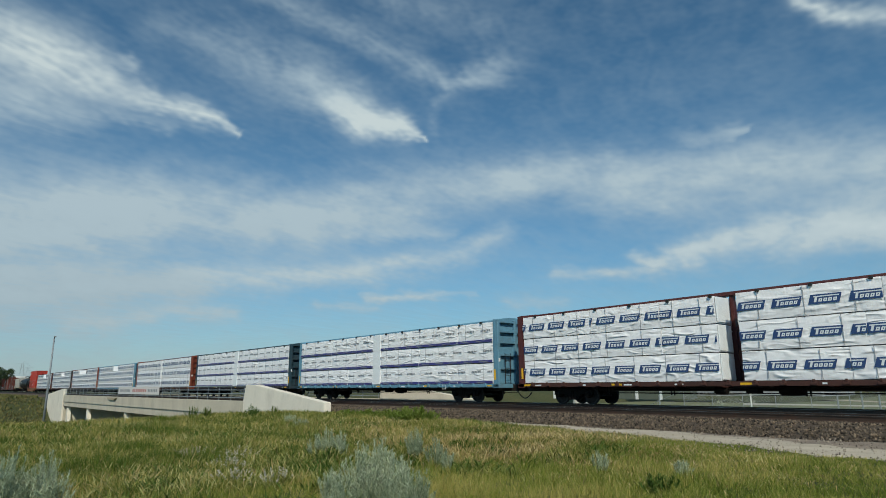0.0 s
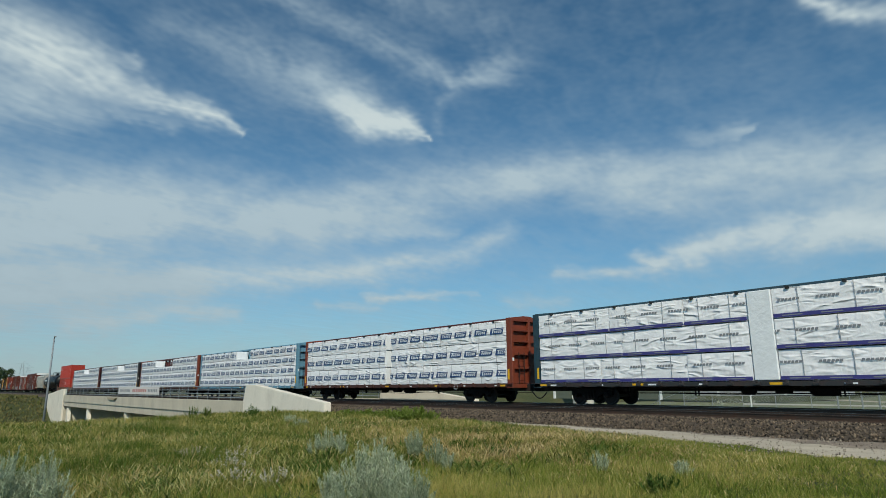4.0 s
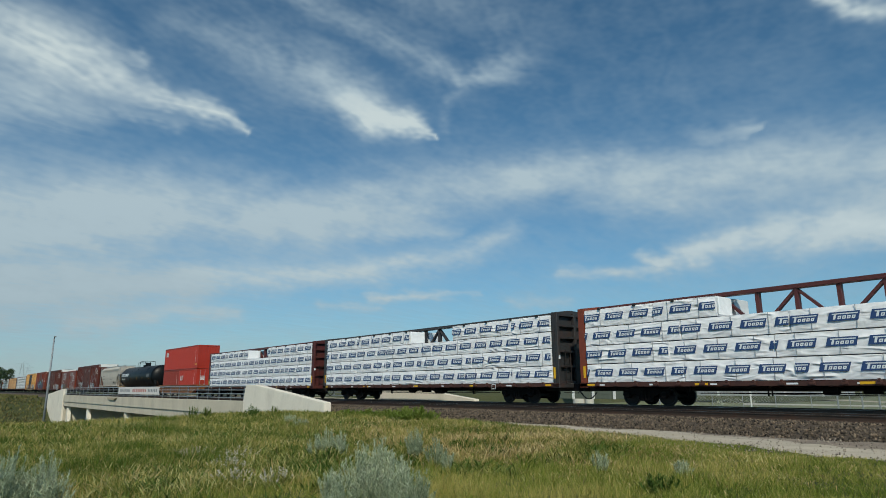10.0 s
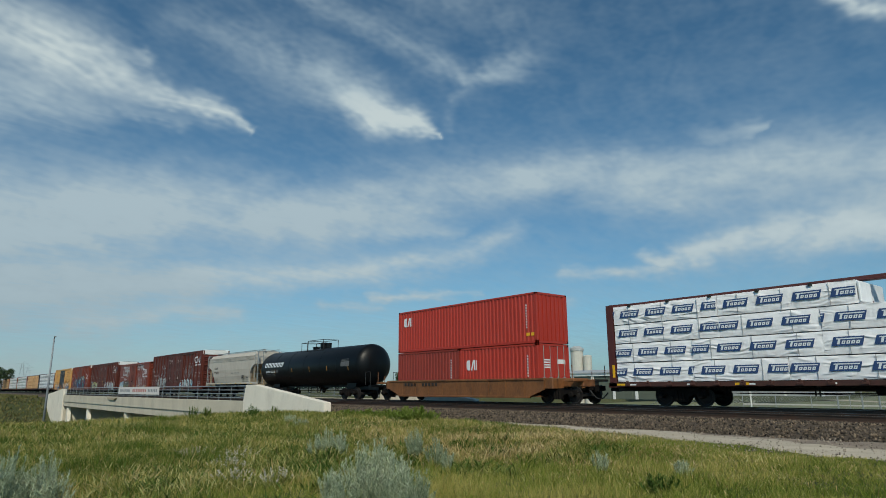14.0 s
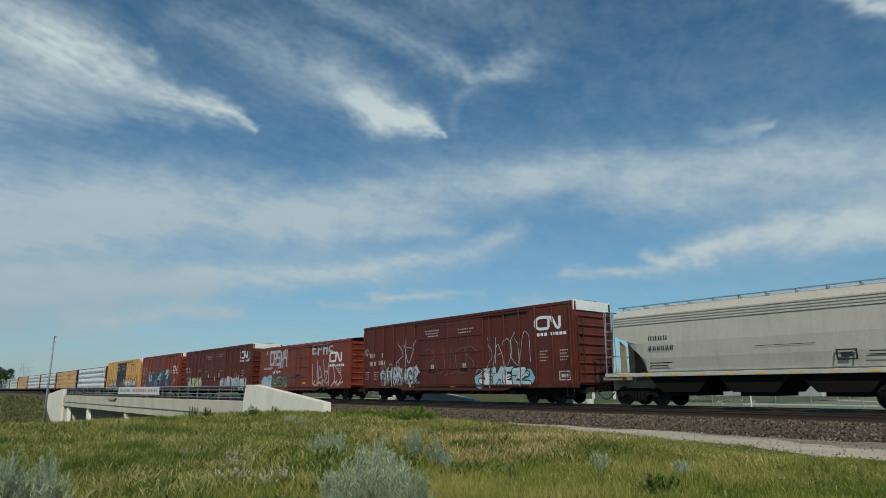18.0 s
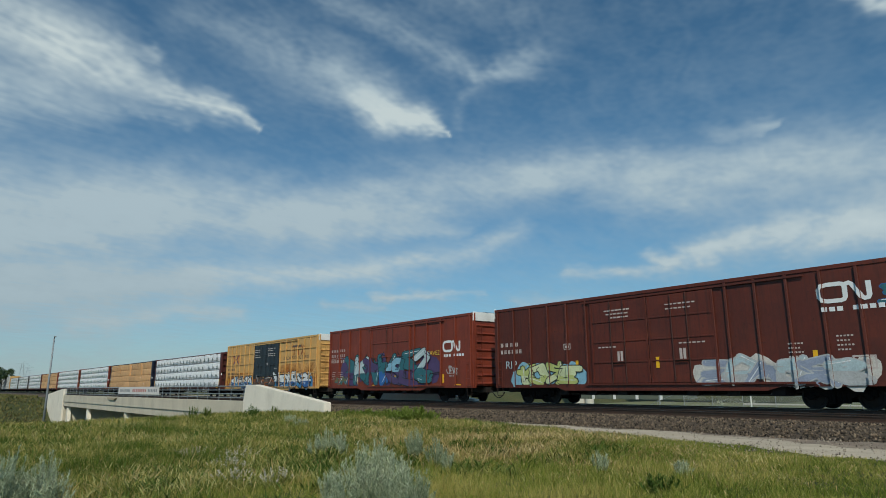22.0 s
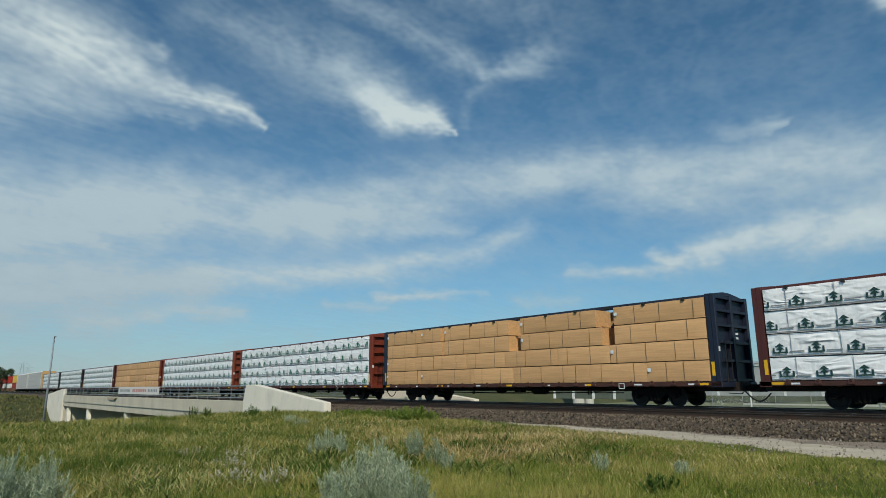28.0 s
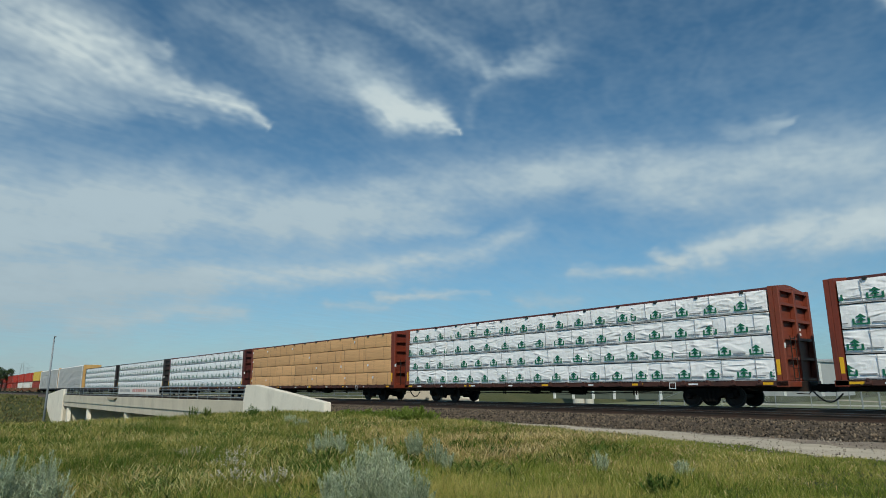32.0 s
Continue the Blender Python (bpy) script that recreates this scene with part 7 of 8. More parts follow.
# yellow car
c = box_y
bm = bmesh.new()
for sd in (-1, 1):
    for off, mi in ((0.0, 0), (0.26, 1)):
        stroke(bm, c, [(-7.0 + sd * (0.62 + off * 0.6), 4.42 - off * 0.35), (-7.0 + sd * (0.10 + off), 3.92), (-7.0 + sd * (0.62 + off * 0.6), 3.42 + off * 0.35)], 0.17, mi, 0.009 + 0.003 * (sd > 0))
part("emblem", bm, [M["p_violet"], M["p_orange"]], c, "crossed violet and red emblem")
y0 = SIDES[c.name][0][2] - 0.008
words("next", 0.3, -9.0, 3.78, y0, M["p_brown"], c)
words("load", 0.3, -9.0, 3.48, y0, M["p_brown"], c)
words("any", 0.3, -5.9, 3.85, y0, M["p_brown"], c)
words("road", 0.3, -5.9, 3.55, y0, M["p_brown"], c)
words("RAILCAR POOLING EXPERTS", 0.40, 3.4, 3.50, y0, M["p_brown"], c, stretch=0.92)
mark_rows(c, [(-8.9, 2.75, 4, 0.3, 0.26, 0.45), (-8.9, 2.3, 6, 0.24, 0.26, 0.36), (4.95, 4.58, 1, 1.75, 0.17, 0.9)] + SMALL(-6.4, 2.3), "p_brown")
bm = bmesh.new()
for x in (5.3, 6.1):
    stroke(bm, c, [(x, 4.56), (x, 3.85)], 0.16, 0, 0.010)
stroke(bm, c, [(6.55, 4.7), (7.15, 3.85)], 0.17, 0, 0.012)
stroke(bm, c, [(7.15, 4.7), (6.55, 3.85)], 0.17, 0, 0.014)
part("emblem", bm, [M["p_rust"]], c, "faded rust-red railway mark")
mark_rows(c, [(-2.6, 4.6, 6, 0.17, 0.08, 0.21), (-2.6, 4.42, 6, 0.17, 0.08, 0.21), (-2.6, 4.1, 6, 0.17, 0.08, 0.21), (-2.6, 3.92, 7, 0.17, 0.08, 0.21), (0.4, 4.65, 7, 0.17, 0.08, 0.21), (0.4, 4.47, 6, 0.17, 0.08, 0.21), (0.4, 4.15, 7, 0.17, 0.08, 0.21), (0.4, 3.97, 7, 0.17, 0.08, 0.21), (0.2, 3.1, 1, 0.25, 0.25, 0.3), (1.7, 2.75, 5, 0.1, 0.05, 0.14), (-1.9, 1.75, 2, 0.25, 0.4, 3.2)])
spray_piece(c, -7.6, -2.9, 0.85, 2.15, ("snake", "zig", "peak", "fork", "comb", "snake"), "p_white", ("p_blue", "p_azure"), "p_black", "spiky white and blue spray-painted forms", 71, w=0.22, edge=0.085, halo="p_azure", spikes=16, split=0.5, lift=0.006)
spray_piece(c, 1.95, 8.0, 0.85, 2.3, ("kick", "comb", "one", "kick", "cup", "snake"), "p_white", ("p_azure", "p_blue"), "p_black", "rounded white and blue spray-painted forms", 72, w=0.30, edge=0.085, halo="p_azure", spikes=5, split=0.42, lift=0.006)
spray_piece(c, -2.5, 1.9, 1.0, 2.0, ("ring", "kick", "cup", "comb", "peak"), ("p_rust", "p_brown"), ("p_brown", "p_rust"), "p_black", "murky orange and brown spray-painted forms", 73, w=0.22, edge=0.08, halo="p_brown", lift=0.005)
reflectors(c, (-8.6, -0.4, 7.6), 1.35, 0.16, 0.6)
# rust running up the yellow paint from the sill
bm = bmesh.new()
for x0, x1, z1 in ((-9.3, -2.6, 2.5), (2.6, 9.3, 3.1)):
    on_side(bm, c, [(x0, 0.95), (x1, 0.95), (x1, z1), (x0, z1)], 0, 0.002)
tagged(part("rust_bloom", bm, [M["rust_bloom"]], c, "patchy orange rust stains"), kind="stuff")


# ---- beyond the railway ----
M["field"] = surface("pale_mown_grass", (0.155, 0.165, 0.075), 0.95, vary=0.2, scale=0.25, fine=14, bump=0.3, dirt=(0.20, 0.185, 0.105), dirt_amount=0.6)
field = sheet("mown_field", steps((-110, 110, 60)), steps((19.0, 150, 40)), lambda x, y: ground_z(x, y) + 0.06, M["field"])
tagged(field, "pale olive mown grass field behind the tracks", "field", kind="structure")
M["kerb"] = surface("pale_concrete_kerb", (0.52, 0.50, 0.45), 0.9, vary=0.1, scale=1.0, fine=20)
kerb = tagged(new("kerb"), "pale concrete kerb along the mown field", "kerb", kind="structure")
for i in range(20):
    x = -31 + i * 3.0
    part("kerb_stone", one_box(x + 0.02, x + 2.98, 43.3, 44.0, ground_z(x, 43.6) - 0.1, ground_z(x, 43.6) + 0.17, bevel=0.02), M["kerb"], kerb)
me = bpy.data.meshes.new("far_path")
me.from_pydata([(-42.0 + 1.5 * i + d * 0.6, 84.0 - 1.6 * i + d, ground_z(-42.0 + 1.5 * i, 84.0 - 1.6 * i) + 0.10) for i in range(40) for d in (-1.3, 1.3)], [], [(2 * i, 2 * i + 2, 2 * i + 3, 2 * i + 1) for i in range(39)])
me.materials.append(M["gravel"])
tagged(new("far_path", me), "pale gravel path across the mown field", "path", kind="structure")
path = sheet("far_lane", steps((-66, -36, 24)), steps((22, 28, 4)), lambda x, y: ground_z(x, y) + 0.05, M["gravel"])
tagged(path, "pale gravel lane beyond the tracks", "road", kind="structure")

# chain-link fence
fence = tagged(new("chain_link_fence"), "grey chain-link fence on thin steel posts", "fence")
fp = kept("fence_post", lambda bm: rod(bm, (0, 0, 0), (0, 0, 1.85), 0.035, 6), [M["galv"]])
FX0, FX1, FYY = -72.0, 6.0, 35.0
nf = 27
for i in range(nf):
    x = FX0 + (FX1 - FX0) * i / (nf - 1)
    part("fence_post", fp, None, fence, at=pose(x, FYY, ground_z(x, FYY)))
for i in range(nf - 1):
    xa, xb = FX0 + (FX1 - FX0) * i / (nf - 1), FX0 + (FX1 - FX0) * (i + 1) / (nf - 1)
    bm = bmesh.new()
    za, zb = ground_z(xa, FYY), ground_z(xb, FYY)
    rod(bm, (xa, FYY, za + 1.8), (xb, FYY, zb + 1.8), 0.025, 5)
    for k in range(22):
        u = k / 22
        x0 = xa + (xb - xa) * u
        for s in (-1, 1):
            x1 = min(max(x0 + s * 0.9, xa), xb)
            rod(bm, (x0, FYY, za + 0.05), (x1, FYY, za + 0.05 + 1.75 * abs(x1 - x0) / 0.9), 0.006, 3)
    part("mesh_panel", bm, M["galv"], fence)

# marker posts in the verge
for x, y, h, col in ((-16.2, 20.0, 1.7, "white_paint"), (-10.7, 20.0, 1.7, "galv"), (-9.4, 20.2, 1.7, "galv"), (-8.4, 20.0, 1.7, "galv"), (-34.0, 24.0, 1.2, "p_orange"), (-24.0, 21.0, 1.3, "galv")):
    pst = tagged(new("marker_post"), "thin %s marker post in the grass verge" % {"galv": "grey steel", "white_paint": "white", "p_orange": "orange"}[col], "post", "marker posts")
    bm = bmesh.new()
    rod(bm, (x, y, ground_z(x, y) - 0.1), (x, y, ground_z(x, y) + h), 0.05, 8)
    part("shaft", bm, M[col], pst)
    part("cap", one_box(x - 0.06, x + 0.06, y - 0.06, y + 0.06, ground_z(x, y) + h, ground_z(x, y) + h + 0.05), M[col], pst)


def flat_building(name, label, x0, x1, y0, y1, z0, z1, wall, bays):
    """A long low shed: a grey wall in bays between white pilasters under a white lintel and a metal roof."""
    b = tagged(new(name), label, "building")
    part("wall", one_box(x0, x1, y0, y1, z0, z1, bevel=0.03), M[wall], b)
    part("lintel", one_box(x0 - 0.1, x1 + 0.1, y0 - 0.30, y0 - 0.004, z1 - 0.55, z1, bevel=0.03), M["white_paint"], b, "white lintel band")
    bm = bmesh.new()
    prism_yz(bm, x0 - 0.4, x1 + 0.4, [(y0 - 0.5, z1 + 0.004), (y0 - 0.5, z1 + 0.25), ((y0 + y1) / 2, z1 + 1.0), (y1 + 0.3, z1 + 0.25), (y1 + 0.3, z1 + 0.004)])
    bmesh.ops.recalc_face_normals(bm, faces=bm.faces)
    part("roof", bm, M["roof_grey"], b, "low grey metal roof")
    for i in range(bays + 1):
        x = x0 + (x1 - x0) * i / bays
        part("pilaster", one_box(x - 0.28, x + 0.28, y0 - 0.22, y0 - 0.004, z0, z1 - 0.555), M["white_paint"], b, "white pilaster")
    for i in range(bays):
        a, c = x0 + (x1 - x0) * (i + 0.2) / bays, x0 + (x1 - x0) * (i + 0.8) / bays
        d = part("bay_door", one_box(a, c, y0 - 0.07, y0 - 0.004, z0, z0 + 3.6), M[wall], b, "panelled bay door")
        for k in range(4):
            part("door_panel", one_box(a + 0.1, c - 0.1, y0 - 0.10, y0 - 0.074, z0 + 0.1 + 0.88 * k, z0 + 0.9 + 0.88 * k, bevel=0.01), M[wall], d)
    return b


def house(x, y, turn, label):
    """A small white house with a gabled roof, two windows and a door."""
    h = tagged(new("house"), label, "house", "houses beyond the field")
    h.matrix_basis = pose(x, y, ground_z(x, y), 0, 0, turn)
    part("wall", one_box(-5, 5, -4, 4, 0, 2.9, bevel=0.03), M["white_paint"], h)
    bm = bmesh.new()
    prism(bm, [(-5, 2.9), (5, 2.9), (0, 4.9)], -3.95, 3.95)
    bmesh.ops.recalc_face_normals(bm, faces=bm.faces)
    part("gable", bm, M["white_paint"], h)
    for a, b in ((-5.5, 0.0), (5.5, 0.0)):
        bm = bmesh.new()
        prism(bm, [(a, 2.72), (b, 4.92), (b, 5.10), (a, 2.90)], -4.4, 4.4)
        bmesh.ops.recalc_face_normals(bm, faces=bm.faces)
        part("roof", bm, M["panel_grey"], h, "grey roof slope")
    for a in (-3.2, 2.0):
        w = part("window", one_box(a, a + 1.4, -4.06, -4.004, 1.1, 2.2), M["glass_dark"], h)
        part("window_sill", one_box(a - 0.1, a + 1.5, -4.14, -4.062, 1.0, 1.095), M["white_paint"], w)
    part("door", one_box(-0.6, 0.5, -4.06, -4.004, 0.0, 2.05), M["panel_olive"], h)


M["glass_dark"] = surface("dark_window_glass", (0.03, 0.035, 0.04), 0.08, vary=0.1, bump=0)
M["panel_olive"] = surface("olive_metal_siding", (0.11, 0.125, 0.095), 0.7, vary=0.12, scale=0.5, fine=12, stretch=(3, 1, 1))
M["panel_grey"] = surface("grey_metal_siding", (0.38, 0.39, 0.39), 0.6, vary=0.1, scale=0.5, fine=12, stretch=(3, 1, 1))
flat_building("storage_building", "long low grey storage building with white pilasters", -113.0, -59.0, 150.0, 172.0, -1.9, 6.6, "panel_grey", 6)
flat_building("warehouse", "long low olive-grey warehouse beyond the mown field", -96.0, -68.0, 92.0, 106.0, -1.9, 3.6, "panel_olive", 5)
house(-22.0, 96.0, 20, "white house with a low grey gabled roof among trees")
house(-6.0, 104.0, -12, "white house with a low grey gabled roof among trees")


def skip(x, y, turn):
    s = tagged(new("waste_skip"), "orange steel waste skip standing on gravel", "skip", "orange skips")
    s.matrix_basis = pose(x, y, ground_z(x, y) + 0.02, 0, 0, turn)
    bm = bmesh.new()
    prism(bm, [(-3.4, 0.15), (3.0, 0.15), (3.5, 1.5), (-3.5, 1.5)], -1.15, 1.15)
    bmesh.ops.recalc_face_normals(bm, faces=bm.faces)
    part("tub", bm, M["p_orange"], s)
    for i in range(7):
        part("rib", one_box(-2.9 + i * 0.95, -2.8 + i * 0.95, -1.22, -1.152, 0.2, 1.45), M["p_orange"], s)
    part("rim", one_box(-3.55, 3.55, -1.24, 1.24, 1.503, 1.6, bevel=0.02), M["p_orange"], s)


skip(-48.0, 45.5, 4)
skip(-73.0, 44.0, -3)
skip(-56.0, 46.5, 2)


# ---- trees ----



def blade_like(name, a, b):
    m = bpy.data.materials.new(name)
    m.use_nodes = True
    nt = m.node_tree
    p = nt.nodes["Principled BSDF"]
    p.inputs["Roughness"].default_value = 0.65
    g, mx = nt.nodes.new("ShaderNodeNewGeometry"), nt.nodes.new("ShaderNodeMix")
    mx.data_type = "RGBA"
    mx.inputs["A"].default_value, mx.inputs["B"].default_value = (*a, 1), (*b, 1)
    links(nt, (g.outputs["Random Per Island"], mx.inputs["Factor"]), (mx.outputs["Result"], p.inputs["Base Color"]))
    return m


M["leaf"] = blade_like("tree_leaf", (0.025, 0.055, 0.018), (0.06, 0.095, 0.03))
M["bark"] = surface("bark", (0.09, 0.07, 0.05), 0.9, vary=0.3, scale=4, fine=30, bump=0.5)


def leaf_cloud(centres, n, size, rng, squash=0.75):
    """Small leaf quads scattered in lumps round the ends of limbs."""
    c = np.array(centres)
    pick = rng.integers(0, len(c), n)
    d = rng.normal(size=(n, 3))
    d /= np.linalg.norm(d, axis=1)[:, None]
    rad = c[pick, 3] * rng.random(n) ** 0.4
    pos = c[pick, :3] + d * rad[:, None] * np.array([1, 1, squash])
    u = rng.normal(size=(n, 3))
    u /= np.linalg.norm(u, axis=1)[:, None]
    w = np.cross(u, rng.normal(size=(n, 3)))
    w /= np.linalg.norm(w, axis=1)[:, None]
    s = (size * (0.6 + 0.8 * rng.random(n)))[:, None]
    v = np.stack([pos - u * s, pos + w * s * 0.5, pos + u * s, pos - w * s * 0.5], 1)
    return v.reshape(-1, 3), np.arange(4 * n).reshape(-1, 4)


def tree(x, y, h, seed, label, group="distant trees"):
    rg = np.random.default_rng(seed)
    t = tagged(new("tree"), label, "tree", group)
    t.matrix_basis = pose(x, y, ground_z(x, y) - 0.1)
    bm = bmesh.new()
    rod(bm, (0, 0, 0), (0.1, 0, h * 0.5), 0.035 * h * 0.6, 8, r2=0.02 * h * 0.5)
    cen = []
    for k in range(13):
        a, up = rg.random() * 2 * pi, 0.35 + 0.5 * rg.random()
        ln = h * (0.16 + 0.2 * rg.random())
        e = (cos(a) * ln, sin(a) * ln, h * up + ln * 0.35)
        rod(bm, (0.05, 0, h * up * 0.62), e, 0.012 * h * 0.5, 5, r2=0.004 * h)
        cen.append((*e, h * (0.10 + 0.07 * rg.random())))
    cen.append((0, 0, h * 0.85, h * 0.16))
    part("trunk", bm, M["bark"], t)
    v, f = leaf_cloud(cen, 2200, 0.028 * h, rg)
    cr = stuff_mesh("crown", v, f, M["leaf"])
    cr.parent = t
    return t


kinds = [tree(-272.0, -1.0, 9.0, 1, "dark green leafy tree beside the far end of the track", "trees by the track"),
         tree(-268.0, -4.8, 9.6, 2, "dark green leafy tree beside the far end of the track", "trees by the track"),
         tree(-20.0, 84.0, 6.4, 3, "green leafy tree in front of the white houses", "trees by the houses")]
copy_thing(kinds[0], pose(-290, -3.0, ground_z(-290, -3), 0, 0, 70))
copy_thing(kinds[1], pose(-262, -8.0, ground_z(-262, -8), 0, 0, 140))
for x, y, a in ((-14.5, 92, 50), (-10.0, 84, 130), (-1.0, 90, 210), (-27.0, 100, 300)):
    copy_thing(kinds[2], pose(x, y, ground_z(x, y) - 0.1, 0, 0, a))
rt = random.Random(9)
far = tree(-150, 330, 11.0, 4, "distant hazy green tree on the horizon")
for i in range(46):
    a = radians(-66 + i * 1.3 + rt.uniform(-0.6, 0.6))
    d = rt.uniform(330, 460)
    x, y = d * sin(a), -26 + d * cos(a)
    c = copy_thing(far, pose(x, y, ground_z(x, y) - rt.uniform(0.5, 2.0), 0, 0, rt.uniform(0, 360)))
# faint lattice pylons on the skyline
for x, y in ((-552, 35), (-632, 48)):
    pl = tagged(new("pylon"), "faint grey lattice power pylon far off", "pylon", "power pylons")
    bm = bmesh.new()
    for sx in (-1, 1):
        for sy in (-1, 1):
            rod(bm, (x + sx * 3, y + sy * 3, -1), (x + sx * 0.4, y + sy * 0.4, 19), 0.06, 4)
    for k in range(7):
        w = 3 - 2.5 * k / 7
        for sx in (-1, 1):
            rod(bm, (x + sx * w, y - w, 3 * k), (x - sx * (w - 0.36), y + w, 3 * k + 3), 0.05, 4)
    part("tower", bm, M["galv"], pl)
    for z in (16, 19):
        part("cross_arm", one_box(x - 0.12, x + 0.12, y - 4, y + 4, z, z + 0.14), M["galv"], pl)
# haze of distance is painted in: paler, bluer leaves than the nearer trees
M["wood_line"] = blade_like("haze_tinted_woods_leaf", (0.05, 0.085, 0.06), (0.08, 0.11, 0.08))
rg = np.random.default_rng(12)
cen = []
for i in range(420):
    a = radians(-100 + i * 0.3)
    d = 900 + 250 * rg.random()
    cen.append((d * sin(a), d * cos(a), -1 + 3.5 * rg.random(), 4.5 + 3 * rg.random()))
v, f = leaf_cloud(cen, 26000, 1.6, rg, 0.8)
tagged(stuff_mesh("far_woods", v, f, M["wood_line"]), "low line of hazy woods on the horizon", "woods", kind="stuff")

# pale stones and rubbish in the far verge
rg = np.random.default_rng(15)
n = 420
x, y = -50 + 20 * rg.random(n), 41.0 + 12.0 * rg.random(n)
cen = [(a, b, ground_z(a, b) + 0.3 + 0.4 * rg.random(), 0.35) for a, b in zip(x, y)]
v, f = leaf_cloud(cen, 1900, 0.11, rg, 0.6)
M["pale_weed"] = blade_like("pale_weed", (0.42, 0.42, 0.36), (0.2, 0.24, 0.1))
tagged(stuff_mesh("pale_weeds", v, f, M["pale_weed"]), "pale flowering weeds along the far verge", "weeds", kind="stuff")

# concrete silo standing beyond the warehouse
silo = tagged(new("silo"), "pale concrete silo tower far beyond the tracks", "silo")
sz = ground_z(-109.7, 118)
bm = bmesh.new()
lathe(bm, [(1.75, sz), (1.75, 10.6), (1.6, 10.6), (1.6, sz)], "z", 20, centre=(-109.7, 118.0, 0.0))
part("shaft", bm, M["kerb"], silo, "pale concrete shaft")
bm = bmesh.new()
lathe(bm, [(1.95, 10.605), (1.95, 11.3), (0.9, 11.9), (0.001, 11.9)], "z", 20, centre=(-109.7, 118.0, 0.0))
part("cap", bm, M["panel_grey"], silo, "grey cap with a low cone")
bm = bmesh.new()
lathe(bm, [(1.2, sz), (1.2, 9.2), (0.001, 9.4)], "z", 16, centre=(-106.6, 118.6, 0.0))
part("side_tower", bm, M["kerb"], silo, "narrower concrete stair tower")


# ---- heights ----
# cars and bridge are drawn with nominal heights; these are the true ones above the rail
KIDS = collections.defaultdict(list)
for ob in bpy.data.objects:
    if ob.parent:
        KIDS[ob.parent.name].append(ob)


def settle(thing, tall, wide=1.0):
    """Brings the parts of a thing to their true height (and width), trucks left as they are."""
    for ob in KIDS[thing.name]:
        if ob.name.startswith("truck"):
            continue
        ob.location.z *= tall
        ob.location.y *= wide
        if ob.data.name not in SETTLED:
            SETTLED.add(ob.data.name)
            ob.data.transform(Matrix.Diagonal((1.0, wide, tall, 1.0)))
        settle(ob, tall, wide)


SETTLED = set()
for car, x in CARS:
    settle(car, 0.9035, 0.9035 if car.name.startswith("tank_car") else 1.0)
for thing in (bridge, banner):
    settle(thing, 0.9075)
    thing.location = (1.43, 0.0, -0.137)


# ---- grass and weeds ----
def blade_material(name, a, b, tip, lo=0.42, hi=0.95):
    m = bpy.data.materials.new(name)
    m.use_nodes = True
    nt = m.node_tree
    N = nt.nodes.new
    p = nt.nodes["Principled BSDF"]
    p.inputs["Roughness"].default_value = 0.75
    p.inputs["Specular IOR Level"].default_value = 0.2
    g, ns = N("ShaderNodeNewGeometry"), N("ShaderNodeTexNoise")
    ns.inputs["Scale"].default_value, ns.inputs["Detail"].default_value = 0.45, 4
    links(nt, (g.outputs["Position"], ns.inputs["Vector"]))
    ad = N("ShaderNodeMath")
    ad.operation = "MULTIPLY_ADD"
    ad.inputs[1].default_value = 0.45
    links(nt, (g.outputs["Random Per Island"], ad.inputs[0]), (ns.outputs["Fac"], ad.inputs[2]))
    r = N("ShaderNodeValToRGB")
    e = r.color_ramp.elements
    e[0].position, e[0].color = lo, (*a, 1)
    e[1].position, e[1].color = hi, (*tip, 1)
    e.new((lo + hi) / 2).color = (*b, 1)
    tl, mx = N("ShaderNodeBsdfTranslucent"), N("ShaderNodeMixShader")
    mx.inputs[0].default_value = 0.3
    links(nt, (ad.outputs[0], r.inputs[0]), (r.outputs[0], p.inputs["Base Color"]), (r.outputs[0], tl.inputs["Color"]), (p.outputs[0], mx.inputs[1]), (tl.outputs[0], mx.inputs[2]),
          (mx.outputs[0], nt.nodes["Material Output"].inputs["Surface"]))
    return m


M["grass"] = blade_material("meadow_grass", (0.040, 0.086, 0.010), (0.138, 0.180, 0.025), (0.52, 0.42, 0.145), 0.45, 0.98)
M["grass_green"] = blade_material("short_green_grass", (0.072, 0.128, 0.014), (0.195, 0.24, 0.036), (0.44, 0.38, 0.12))
M["bank"] = blade_material("bank_grass", (0.10, 0.115, 0.034), (0.15, 0.148, 0.055), (0.22, 0.19, 0.085))
M["nodding"] = blade_material("pale_green_seed_heads", (0.20, 0.24, 0.065), (0.36, 0.36, 0.12), (0.55, 0.50, 0.23))
M["straw"] = blade_material("straw_seed_heads", (0.24, 0.20, 0.06), (0.44, 0.32, 0.13), (0.62, 0.49, 0.26))
M["sage"] = blade_material("sage_leaf", (0.20, 0.26, 0.155), (0.36, 0.42, 0.275), (0.60, 0.64, 0.47))
M["weed"] = blade_material("dark_weed_leaf", (0.040, 0.090, 0.014), (0.085, 0.145, 0.026), (0.17, 0.20, 0.05))
M["willow"] = blade_material("yellow_green_leaf", (0.09, 0.14, 0.025), (0.18, 0.21, 0.05), (0.32, 0.30, 0.10))
M["bright_leaf"] = blade_material("bright_green_leaf", (0.085, 0.16, 0.022), (0.16, 0.24, 0.035), (0.27, 0.30, 0.07))
M["thistle"] = blade_material("thistle_bloom", (0.46, 0.38, 0.28), (0.56, 0.50, 0.38), (0.66, 0.62, 0.55))


